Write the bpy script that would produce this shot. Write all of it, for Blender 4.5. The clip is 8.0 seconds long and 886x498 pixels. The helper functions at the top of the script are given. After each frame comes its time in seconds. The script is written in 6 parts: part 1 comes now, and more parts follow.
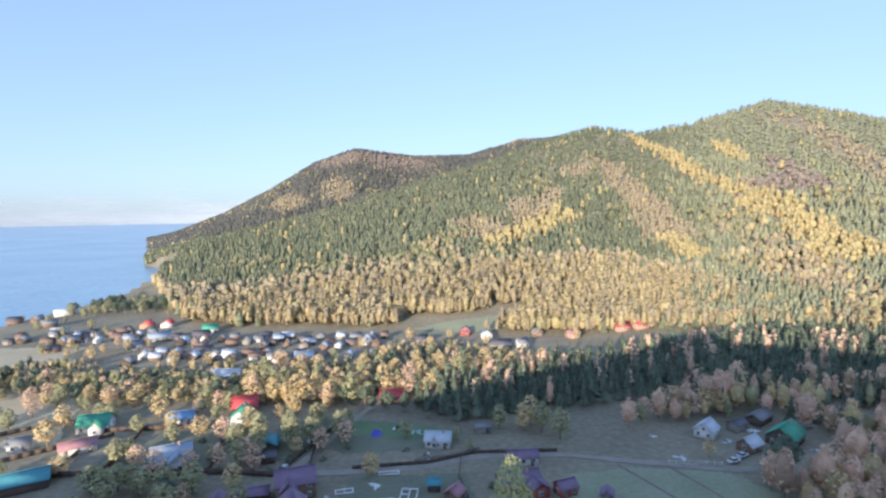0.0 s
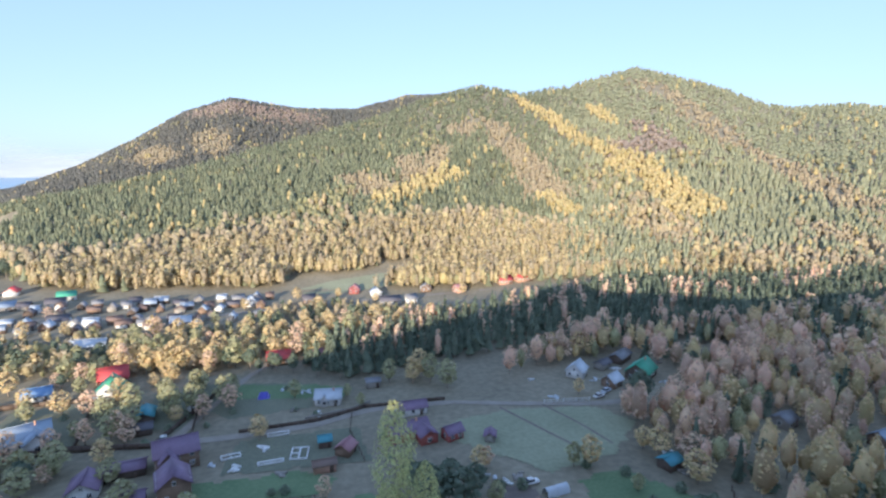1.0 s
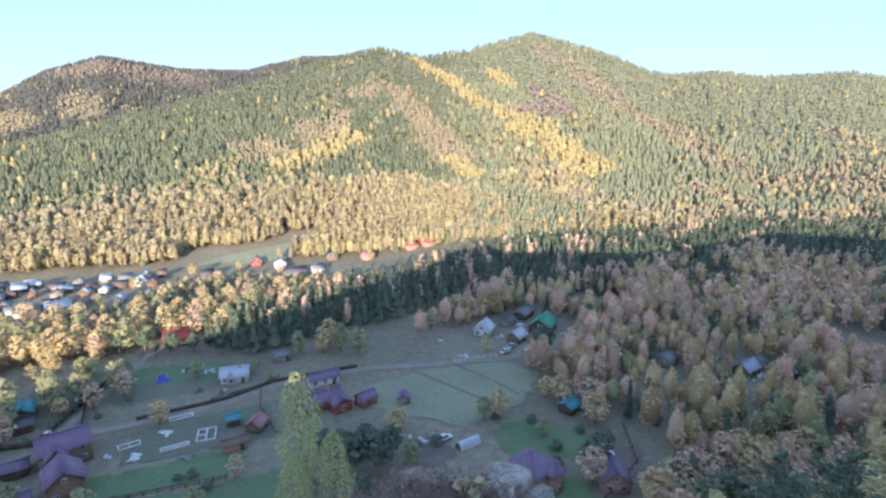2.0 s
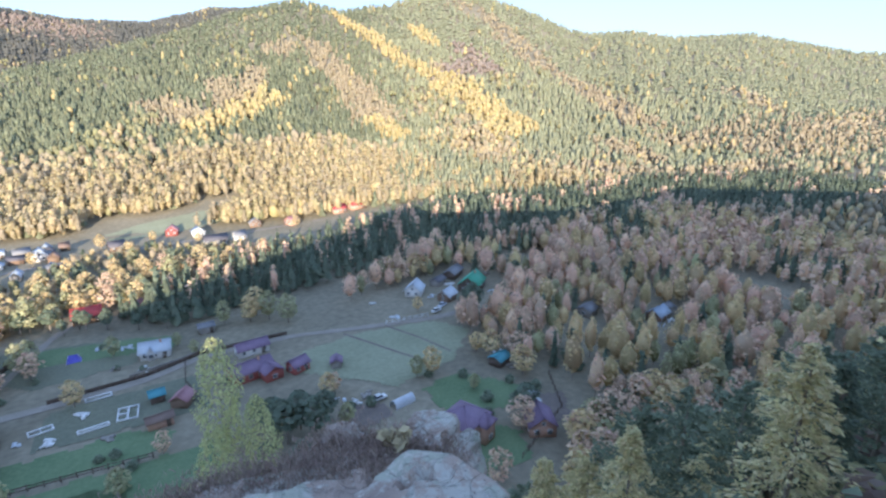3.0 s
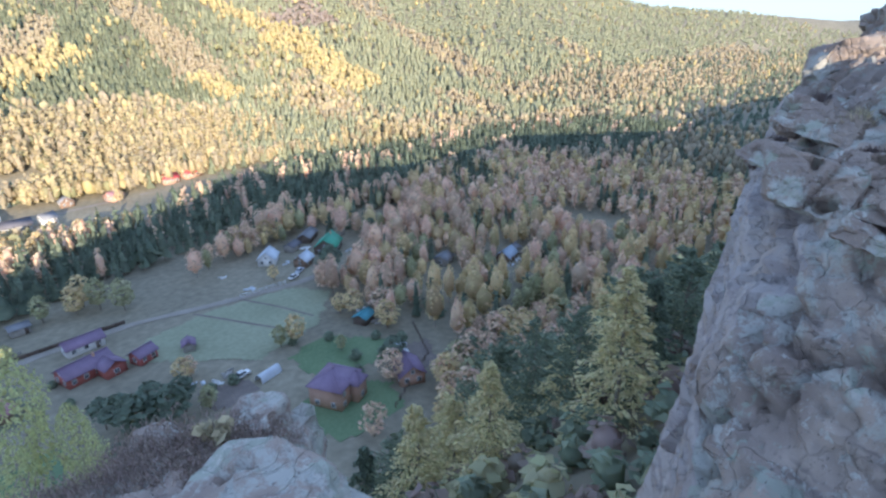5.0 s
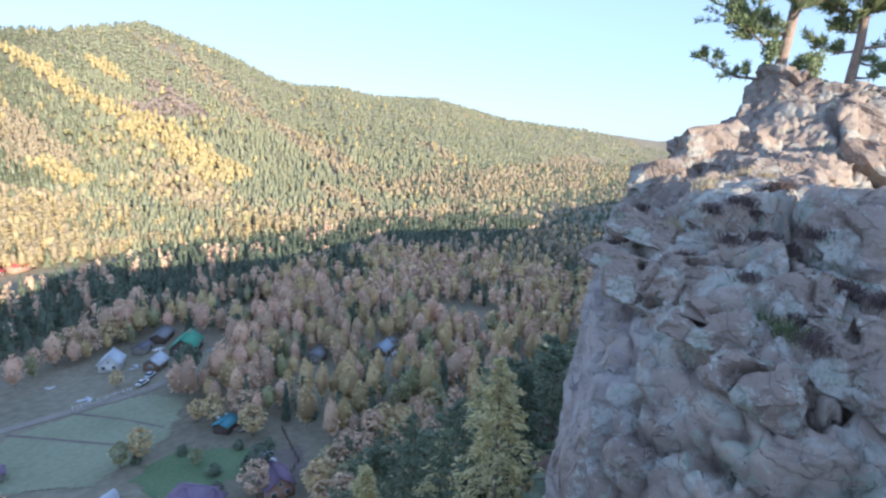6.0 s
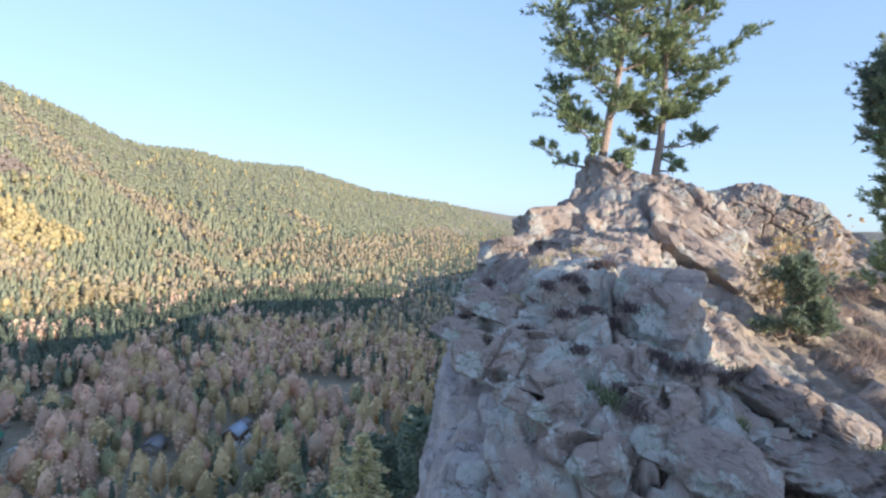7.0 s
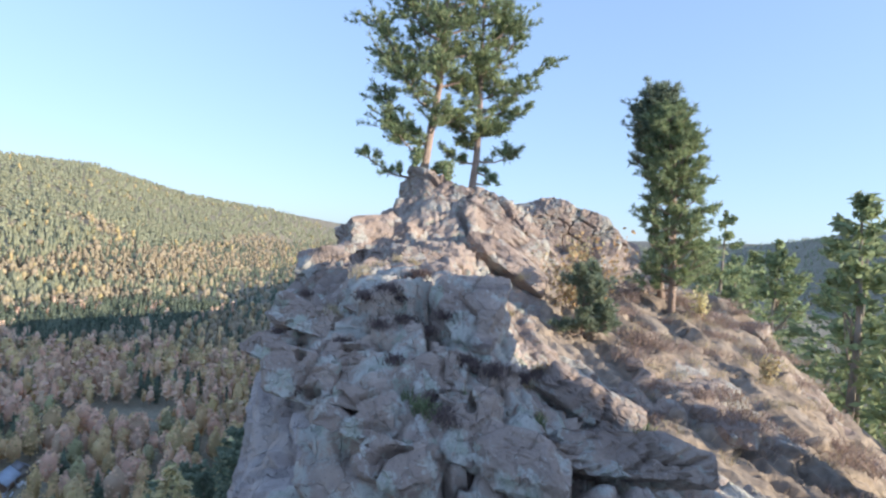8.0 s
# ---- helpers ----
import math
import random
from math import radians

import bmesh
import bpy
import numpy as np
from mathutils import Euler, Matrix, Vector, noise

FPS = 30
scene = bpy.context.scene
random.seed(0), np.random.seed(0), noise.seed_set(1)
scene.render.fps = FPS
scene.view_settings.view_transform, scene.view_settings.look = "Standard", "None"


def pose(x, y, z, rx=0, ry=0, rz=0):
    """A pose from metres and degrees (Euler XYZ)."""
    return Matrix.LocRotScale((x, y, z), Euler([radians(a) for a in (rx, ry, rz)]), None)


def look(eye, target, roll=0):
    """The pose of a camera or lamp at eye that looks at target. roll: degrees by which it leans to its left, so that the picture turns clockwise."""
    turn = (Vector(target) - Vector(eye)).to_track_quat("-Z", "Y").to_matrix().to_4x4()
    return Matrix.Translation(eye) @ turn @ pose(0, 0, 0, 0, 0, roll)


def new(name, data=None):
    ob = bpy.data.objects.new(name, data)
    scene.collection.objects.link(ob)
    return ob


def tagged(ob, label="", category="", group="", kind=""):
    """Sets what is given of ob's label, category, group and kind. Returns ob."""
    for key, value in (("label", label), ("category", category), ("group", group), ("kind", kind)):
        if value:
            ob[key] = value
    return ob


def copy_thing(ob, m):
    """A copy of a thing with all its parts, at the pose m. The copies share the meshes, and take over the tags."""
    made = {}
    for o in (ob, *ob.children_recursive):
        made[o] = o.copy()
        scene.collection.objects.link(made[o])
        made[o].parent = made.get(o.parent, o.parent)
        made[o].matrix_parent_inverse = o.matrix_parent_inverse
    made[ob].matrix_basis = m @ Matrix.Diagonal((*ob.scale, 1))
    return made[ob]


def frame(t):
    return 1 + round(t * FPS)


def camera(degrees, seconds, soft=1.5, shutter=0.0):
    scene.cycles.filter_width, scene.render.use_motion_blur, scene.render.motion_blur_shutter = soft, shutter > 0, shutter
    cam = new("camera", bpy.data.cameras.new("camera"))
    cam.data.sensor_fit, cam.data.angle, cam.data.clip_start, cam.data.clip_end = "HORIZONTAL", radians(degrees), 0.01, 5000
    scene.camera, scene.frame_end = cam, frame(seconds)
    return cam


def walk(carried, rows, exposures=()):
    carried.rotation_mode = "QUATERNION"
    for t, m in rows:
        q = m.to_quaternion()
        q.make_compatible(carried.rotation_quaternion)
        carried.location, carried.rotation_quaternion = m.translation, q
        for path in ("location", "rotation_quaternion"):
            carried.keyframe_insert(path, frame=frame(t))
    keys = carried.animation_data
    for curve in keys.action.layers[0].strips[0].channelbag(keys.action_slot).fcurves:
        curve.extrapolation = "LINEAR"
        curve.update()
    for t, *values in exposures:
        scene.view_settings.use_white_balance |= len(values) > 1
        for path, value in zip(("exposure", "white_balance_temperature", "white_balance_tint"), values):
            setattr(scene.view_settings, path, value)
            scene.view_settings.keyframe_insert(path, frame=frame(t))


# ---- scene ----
cam = camera(79.74, 8.0, soft=2.4)
PATH = [
    (0, (1.434, 1.689, 75.335), (1.432, 3.684, 75.191), -0.7),
    (0.5, (1.471, 1.657, 75.301), (1.651, 3.635, 75.062), -0.6),
    (1, (1.518, 1.653, 75.276), (1.927, 3.587, 74.971), 0.1),
    (1.5, (1.561, 1.656, 75.250), (2.160, 3.529, 74.889), 0.6),
    (2, (1.628, 1.722, 75.226), (2.363, 3.531, 74.795), -0.3),
    (3.5, (1.771, 1.811, 75.069), (2.828, 3.390, 74.446), 0.3),
    (4, (1.825, 1.817, 75.069), (2.974, 3.315, 74.411), 0.3),
    (5.5, (1.998, 1.703, 75.132), (3.501, 2.846, 74.472), 1),
    (6, (2.011, 1.693, 75.153), (3.711, 2.675, 74.768), 2.5),
    (6.5, (2.031, 1.650, 75.205), (3.873, 2.400, 74.993), 3.5),
    (7, (2.080, 1.613, 75.214), (4.001, 2.159, 75.115), 4),
    (7.5, (2.136, 1.581, 75.218), (4.119, 1.838, 75.189), 4.4),
    (8, (2.183, 1.525, 75.231), (4.181, 1.447, 75.209), 4.4),
]
walk(cam, [(t, look(eye, target, roll)) for t, eye, target, roll in PATH],
     exposures=[(0, 0.80), (1, 0.90), (2, 1.04), (3.5, 1.25), (5.5, 1.27), (6.2, 1.10), (6.8, 0.98), (8, 0.95)])

# ---- world and sun ----
SUN_AZ, SUN_EL = 204.0, 12.3   # compass bearing from +y towards +x, and height, in degrees
world = bpy.data.worlds.new("sky")
scene.world = world
world.use_nodes = True
wn = world.node_tree.nodes
sky = wn.new("ShaderNodeTexSky")
sky.sky_type, sky.sun_disc = "NISHITA", False
sky.sun_elevation, sky.sun_rotation = radians(SUN_EL), radians(SUN_AZ)
sky.altitude, sky.air_density, sky.dust_density, sky.ozone_density = 500, 1.0, 1.2, 1.2
wn["Background"].inputs["Strength"].default_value = 0.15
soft_sky = wn.new("ShaderNodeGamma")   # thin high haze evens the sky out
soft_sky.inputs["Gamma"].default_value = 0.42
world.node_tree.links.new(sky.outputs["Color"], soft_sky.inputs["Color"])
tint = wn.new("ShaderNodeMix")
tint.data_type, tint.blend_type = "RGBA", "MULTIPLY"
tint.inputs["Factor"].default_value = 1.0
tint.inputs["B"].default_value = (1.36, 1.76, 2.50, 1)
world.node_tree.links.new(soft_sky.outputs["Color"], tint.inputs["A"])
world.node_tree.links.new(tint.outputs["Result"], wn["Background"].inputs["Color"])
sun = new("sun", bpy.data.lights.new("sun", "SUN"))
sun.data.energy, sun.data.angle, sun.data.color = 3.9, radians(0.53), (1.0, 0.88, 0.70)
toward = Vector((math.sin(radians(SUN_AZ)) * math.cos(radians(SUN_EL)),
                 math.cos(radians(SUN_AZ)) * math.cos(radians(SUN_EL)), math.sin(radians(SUN_EL))))
sun.matrix_world = look(toward * 400, (0, 0, 0))
scene.view_settings.exposure = 0.98

# ---- materials ----
def material(name, low, high, rough=0.85, scale=1.0, fine=6.0, bump=0.15, dist=0.1, vary=0.0,
             source="", metal=0.0, mid=None, coords="Object", spec=0.3):
    """Two scales of noise between the colours; vary: brightness and hue change by piece."""
    m = bpy.data.materials.new(name)
    m.use_nodes = True
    n, l = m.node_tree.nodes, m.node_tree.links
    b = n["Principled BSDF"]
    b.inputs["Roughness"].default_value, b.inputs["Metallic"].default_value = rough, metal
    b.inputs["Specular IOR Level"].default_value = spec
    co = n.new("ShaderNodeTexCoord")
    na, nb = n.new("ShaderNodeTexNoise"), n.new("ShaderNodeTexNoise")
    na.inputs["Scale"].default_value, nb.inputs["Scale"].default_value = scale, scale * fine
    na.inputs["Detail"].default_value, nb.inputs["Detail"].default_value = 4, 5
    l.new(co.outputs[coords], na.inputs["Vector"])
    l.new(co.outputs[coords], nb.inputs["Vector"])
    mix = n.new("ShaderNodeMath")
    mix.operation = "MULTIPLY_ADD"
    mix.inputs[1].default_value = 0.5
    half = n.new("ShaderNodeMath")
    half.operation = "MULTIPLY"
    half.inputs[1].default_value = 0.5
    l.new(na.outputs["Fac"], half.inputs[0])
    l.new(nb.outputs["Fac"], mix.inputs[0])
    l.new(half.outputs[0], mix.inputs[2])
    ramp = n.new("ShaderNodeValToRGB")
    e = ramp.color_ramp.elements
    e[0].position, e[1].position = 0.32, 0.68
    e[0].color, e[1].color = (*low, 1), (*high, 1)
    if mid:
        k = e.new(0.5)
        k.color = (*mid, 1)
    l.new(mix.outputs[0], ramp.inputs["Fac"])
    out = ramp.outputs["Color"]
    if vary and source:
        if source == "island":
            g = n.new("ShaderNodeNewGeometry")
            rnd = g.outputs["Random Per Island"]
        else:
            g = n.new("ShaderNodeObjectInfo")
            rnd = g.outputs["Random"]
        hs = n.new("ShaderNodeHueSaturation")
        mv = n.new("ShaderNodeMapRange")
        mv.inputs["To Min"].default_value, mv.inputs["To Max"].default_value = 1 - vary, 1 + vary
        mh = n.new("ShaderNodeMapRange")
        mh.inputs["To Min"].default_value, mh.inputs["To Max"].default_value = 0.5 - vary * 0.06, 0.5 + vary * 0.06
        fr = n.new("ShaderNodeMath")
        fr.operation = "FRACT"
        mu = n.new("ShaderNodeMath")
        mu.operation = "MULTIPLY"
        mu.inputs[1].default_value = 7.31
        l.new(rnd, mv.inputs["Value"])
        l.new(rnd, mu.inputs[0])
        l.new(mu.outputs[0], fr.inputs[0])
        l.new(fr.outputs[0], mh.inputs["Value"])
        l.new(mv.outputs[0], hs.inputs["Value"])
        l.new(mh.outputs[0], hs.inputs["Hue"])
        l.new(out, hs.inputs["Color"])
        out = hs.outputs["Color"]
    l.new(out, b.inputs["Base Color"])
    if bump:
        bp = n.new("ShaderNodeBump")
        bp.inputs["Strength"].default_value, bp.inputs["Distance"].default_value = bump, dist
        l.new(nb.outputs["Fac"], bp.inputs["Height"])
        l.new(bp.outputs["Normal"], b.inputs["Normal"])
    return m


def foliage(name, low, high, vary):
    """Leaves that let part of the light through, each clump a little different."""
    low, high = (tuple(k + 0.16 * (0.35 * (c[0] + c[1] + c[2]) - k) for k in c) for c in (low, high))
    m = material(name, low, high, 0.85, 0.05, 8, 0, vary=vary, source="island")
    n, l = m.node_tree.nodes, m.node_tree.links
    b, out = n["Principled BSDF"], n["Material Output"]
    tr, mix = n.new("ShaderNodeBsdfTranslucent"), n.new("ShaderNodeMixShader")
    mix.inputs["Fac"].default_value = 0.36
    l.new(b.inputs["Base Color"].links[0].from_socket, tr.inputs["Color"])
    l.new(b.outputs["BSDF"], mix.inputs[1])
    l.new(tr.outputs["BSDF"], mix.inputs[2])
    l.new(mix.outputs["Shader"], out.inputs["Surface"])
    return m


M_GROUND = material("valley_grass", (0.20, 0.175, 0.13), (0.38, 0.33, 0.245), 0.95, 0.03, 16, 0.12, 0.2, mid=(0.28, 0.245, 0.18))
M_FIELD = material("pale_green_grass", (0.25, 0.265, 0.175), (0.37, 0.38, 0.265), 0.95, 0.06, 14, 0.3, 0.2)
M_PLOT = material("rough_garden_grass", (0.15, 0.165, 0.115), (0.25, 0.255, 0.175), 0.95, 0.08, 14, 0.4, 0.2, mid=(0.20, 0.205, 0.15))
# dry grass, its straw colour lightened for the low sun on the fields
M_STUBBLE = material("sun_lightened_dry_grass", (0.42, 0.36, 0.25), (0.58, 0.50, 0.36), 0.95, 0.06, 14, 0.4, 0.3)
M_LAWN = material("green_lawn", (0.12, 0.19, 0.10), (0.21, 0.28, 0.155), 0.95, 0.1, 12, 0.3, 0.2)
M_SOIL = material("dug_soil", (0.17, 0.135, 0.12), (0.28, 0.23, 0.20), 0.95, 0.3, 12, 0.4, 0.2)
M_TRACK = material("earth_track", (0.27, 0.235, 0.20), (0.40, 0.35, 0.30), 0.95, 0.2, 12, 0.3, 0.1)
# Mountain needles paler than real ones, standing in for haze; the eastern slope most.
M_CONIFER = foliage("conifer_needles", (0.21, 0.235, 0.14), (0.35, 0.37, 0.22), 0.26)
M_HAZED = foliage("haze_paled_pine_needles", (0.36, 0.37, 0.22), (0.49, 0.49, 0.30), 0.16)
# greyed needle colour in place of haze over the hill behind
M_BACK = foliage("hazy_hill_needles", (0.20, 0.195, 0.165), (0.30, 0.285, 0.245), 0.2)
M_MAUVE = foliage("bare_birch_twigs", (0.33, 0.25, 0.215), (0.44, 0.35, 0.30), 0.16)
M_PINE = foliage("valley_pine_needles", (0.13, 0.18, 0.125), (0.25, 0.295, 0.20), 0.3)
M_GOLD = foliage("golden_birch_leaves", (0.50, 0.395, 0.205), (0.65, 0.525, 0.29), 0.24)
# gold birch of the valley, colour raised to offset the bluish shade there
M_SHADE_GOLD = foliage("gold_leaves_raised_for_shade", (0.68, 0.50, 0.24), (0.84, 0.65, 0.34), 0.24)
M_VIVID = foliage("bright_yellow_leaves", (0.56, 0.44, 0.19), (0.68, 0.545, 0.26), 0.14)
# tan birch of the valley, lightened for shade; sunlit slopes take the tawny one
M_SHADE_TAN = foliage("tan_leaves_raised_for_shade", (0.72, 0.48, 0.32), (0.90, 0.64, 0.45), 0.26)
M_TAWNY = foliage("tawny_slope_leaves", (0.42, 0.335, 0.215), (0.55, 0.45, 0.30), 0.14)
M_OLIVE = foliage("olive_birch_leaves", (0.40, 0.39, 0.20), (0.58, 0.54, 0.30), 0.28)
M_MIXED = foliage("mixed_slope_leaves", (0.33, 0.31, 0.15), (0.47, 0.43, 0.22), 0.2)
M_BARK = material("grey_brown_bark", (0.20, 0.165, 0.135), (0.42, 0.36, 0.31), 0.95, 3, 8, 0.5, 0.02)
# the sky's reflected blue is partly put into the water's own colour
M_WATER = material("lake_water", (0.17, 0.32, 0.48), (0.32, 0.47, 0.60), 0.25, 0.006, 30, 0.05, 0.3, spec=0.5)


# ---- shape of the land ----
CX, CY = 2.0, 1.2


def vnoise(x, y, seed=0):
    """Smooth value noise on arrays, about -1 to 1."""
    xi, yi = np.floor(x).astype(np.int64), np.floor(y).astype(np.int64)
    xf, yf = x - xi, y - yi
    u, v = xf * xf * (3 - 2 * xf), yf * yf * (3 - 2 * yf)

    def h(i, j):
        k = (i * 374761393 + j * 668265263 + seed * 974711) & 0x7FFFFFFF
        k = ((k ^ (k >> 13)) * 1274126177) & 0x7FFFFFFF
        return ((k ^ (k >> 16)) & 0xFFFF) / 32767.5 - 1.0
    return (h(xi, yi) * (1 - u) + h(xi + 1, yi) * u) * (1 - v) + (h(xi, yi + 1) * (1 - u) + h(xi + 1, yi + 1) * u) * v


def fbm(x, y, octaves=4, seed=0):
    total, amp = 0.0, 1.0
    for o in range(octaves):
        total = total + amp * vnoise(x * 2 ** o + 17.3 * o, y * 2 ** o - 9.1 * o, seed + o)
        amp *= 0.5
    return total / 1.9


def sstep(a, b, x):
    t = np.clip((x - a) / (b - a), 0, 1)
    return t * t * (3 - 2 * t)


# bearing, foot distance, crest distance, crest height of the forested mountain across the valley
MOUNTAIN = np.array([
    (-34, 760, 900, -6), (-30, 700, 900, -3), (-27, 395, 890, 20), (-22.4, 360, 900, 34), (-13.5, 345, 940, 68),
    (-3.9, 330, 1000, 115), (5.2, 318, 1090, 168), (10.6, 318, 1150, 213), (15.7, 322, 1180, 240), (20, 338, 1180, 224),
    (24.7, 355, 1200, 244), (31.2, 372, 1290, 287), (35, 382, 1330, 269), (39.4, 395, 1400, 244), (42.3, 400, 1500, 216),
    (44.5, 410, 1600, 213), (48.8, 425, 1700, 228), (52, 440, 1750, 214), (58.5, 475, 1950, 228), (62.3, 520, 2100, 206),
    (66, 590, 2250, 183), (70, 740, 2400, 174), (75.7, 1100, 2800, 168), (81, 1600, 3300, 150), (86, 1900, 3600, 150),
    (100, 2000, 3600, 170), (116, 1500, 3000, 170), (123, 1400, 2800, 180), (128.8, 1150, 2200, 200), (135, 1000, 1900, 230), (150, 900, 1700, 150),
    (170, 900, 1700, 0), (180, 900, 1700, -4)])
# bearing, distance and height of the hill behind it, which falls to the lake
BACK = np.array([(-33, 1400, -8), (-29, 1430, 0), (-27.5, 1450, 12), (-24.9, 1500, 40), (-22.3, 1550, 67), (-18, 1600, 131), (-13.4, 1650, 213),
                 (-9.2, 1680, 258), (-2.7, 1750, 242), (2.8, 1800, 250), (8.2, 1850, 302), (12, 1850, 305), (20, 1800, 250), (30, 1800, 120), (40, 1800, 0)])
SHORE = np.array([(-180, 300), (-100, 330), (-60, 420), (-45, 455), (-40.5, 475), (-38, 505), (-34.5, 541), (-31, 615), (-29.6, 700), (-28.4, 740)])
# the ridge under the camera: along x, its crest line's y and height
RIDGE_X = np.array([-420, -260, -181, -151, -121, -96, -50, -13, -6, 0, 4, 10, 16, 22, 45, 98, 140, 220, 290, 346, 420, 490, 700, 1000, 1370, 2500])
RIDGE_Y = np.array([-30, -25, -20, -16, -14, -12, -8, -3, -2, -1.8, -1.8, -1.8, -1.8, -3, -6, -8, -8, -8, -8, -10, -10, -14, -20, -30, -30, -30])
RIDGE_Z = np.array([20, 34, 43, 48, 52, 57, 65, 70, 71, 71, 70.5, 70.5, 70.5, 71.5, 71, 66, 66, 69, 58, 50, 54, 58, 53, 58, 68, 80])


def land(x, y):
    """Height of the ground at arrays x, y."""
    x, y = np.asarray(x, float), np.asarray(y, float)
    dx, dy = x - CX, y - CY
    r, a = np.hypot(dx, dy), np.degrees(np.arctan2(dx, dy))
    wob = fbm(x / 260, y / 260, 4, 5)
    foot = np.interp(a, MOUNTAIN[:, 0], MOUNTAIN[:, 1])
    crest = np.interp(a, MOUNTAIN[:, 0], MOUNTAIN[:, 2])
    top = np.interp(a, MOUNTAIN[:, 0], MOUNTAIN[:, 3])
    u = (r - foot) / (crest - foot)
    rise = 0.62 * np.clip(u, 0, 1) + 0.38 * sstep(0, 1, u)
    fall = 1 - 0.9 * sstep(1, 1.9, u)
    m = top * np.where(u < 1, rise, fall)
    m = m + np.clip(top, 0, 999) * 0.09 * wob * np.clip(u, 0, 1) * np.clip(1.15 - u, 0, 1) * 2.2
    m = np.where(u > 0, m, 0)
    bd = np.interp(a, BACK[:, 0], BACK[:, 1])
    bz = np.interp(a, BACK[:, 0], BACK[:, 2])
    w = (r - bd) / np.where(r < bd, 620, 500)
    back = bz * np.clip(1 - w * w * (1.5 - 0.5 * np.abs(w)), 0, 1)
    back = np.where((a > -33) & (a < 40) & (np.abs(w) < 1), back, -50)
    z = np.maximum(m, back)
    floor_z = 0.6 * fbm(x / 60, y / 60, 3, 9) * sstep(60, 140, r)
    z = z + floor_z
    # the ridge that carries the camera
    cy = np.interp(x, RIDGE_X, RIDGE_Y)
    cz = np.interp(x, RIDGE_X, RIDGE_Z)
    d = y - cy
    north = cz * (1 - sstep(0, 78, d)) ** 1.15 - np.clip(d, 0, 6) * 1.2
    south = np.maximum(cz - np.abs(d) * 0.58, -3)
    hill = np.where(d > 0, north, south)
    hill = hill + 1.2 * fbm(x / 14, y / 14, 3, 3) * sstep(8, 30, np.abs(d) + np.abs(x) * 0.15) * (hill > 1)
    z = np.maximum(z, hill)
    # the lake bed
    sh = np.interp(a, SHORE[:, 0], SHORE[:, 1]) + 9 * fbm(x / 70, y / 70, 3, 21)
    lake = (a < -28.4) & (r > sh) & (hill < 2)
    bay = (a >= -31) & (a < -26.8) & (r > 740) & (r < 890 - (a + 28.4) * 40)
    cape = (r > 890) & (a > -29.6) & (r < 1750)
    lake = lake | ((a < -20) & (r > 1900))
    depth = np.where((lake | bay) & ~cape, -6.0, z)
    shoreline = np.where((a < -28.4) & (r < sh) & (hill < 2), np.minimum(z, np.maximum(-1.2 + (sh - r) * 0.03, -1.5)), depth)
    return shoreline


def mesh_of(name, verts, faces, mat=None, smooth=False):
    """A mesh from arrays of corners and of equal-sided faces."""
    me = bpy.data.meshes.new(name)
    verts, faces = np.asarray(verts, np.float32), np.asarray(faces, np.int32)
    k = faces.shape[1]
    me.vertices.add(len(verts))
    me.vertices.foreach_set("co", verts.ravel())
    me.loops.add(faces.size)
    me.loops.foreach_set("vertex_index", faces.ravel())
    me.polygons.add(len(faces))
    me.polygons.foreach_set("loop_start", np.arange(len(faces), dtype=np.int32) * k)
    if smooth:
        me.polygons.foreach_set("use_smooth", np.ones(len(faces), bool))
    me.update(calc_edges=True)
    if mat:
        me.materials.append(mat)
    return me


def grid_faces(rows, cols, wrap=False):
    i, j = np.meshgrid(np.arange(rows - 1), np.arange(cols if wrap else cols - 1), indexing="ij")
    k = (j + 1) % cols
    return np.stack([i * cols + j, (i + 1) * cols + j, (i + 1) * cols + k, i * cols + k], -1).reshape(-1, 4)


# ---- ground and lake ----
rings = np.concatenate([np.linspace(0.5, 30, 24), np.geomspace(32, 420, 90), np.geomspace(428, 2600, 90), np.geomspace(2700, 4900, 14)])
bear = np.radians(np.arange(0, 360, 0.9))
rr, bb = np.meshgrid(rings, bear, indexing="ij")
gx, gy = CX + rr * np.sin(bb), CY + rr * np.cos(bb)
gz = land(gx, gy)
ground = new("ground", mesh_of("ground", np.stack([gx, gy, gz], -1).reshape(-1, 3), grid_faces(len(rings), len(bear), True)[:, ::-1], M_GROUND, True))
tagged(ground, "dry autumn grass valley floor and wooded mountain slopes", "ground", kind="structure")
ang = np.radians(np.arange(0, 360, 5.0))
water_v = np.concatenate([[(CX, CY, -2.0)], np.stack([CX + 4950 * np.sin(ang), CY + 4950 * np.cos(ang), np.full(72, -2.0)], -1)])
water_f = np.array([(0, 1 + (i + 1) % 72, 1 + i) for i in range(72)])
lake = new("lake", mesh_of("lake", water_v, water_f, M_WATER))
tagged(lake, "calm blue lake water reaching the horizon", "water", kind="structure")

# ---- forests far off ----
rng = np.random.default_rng(7)


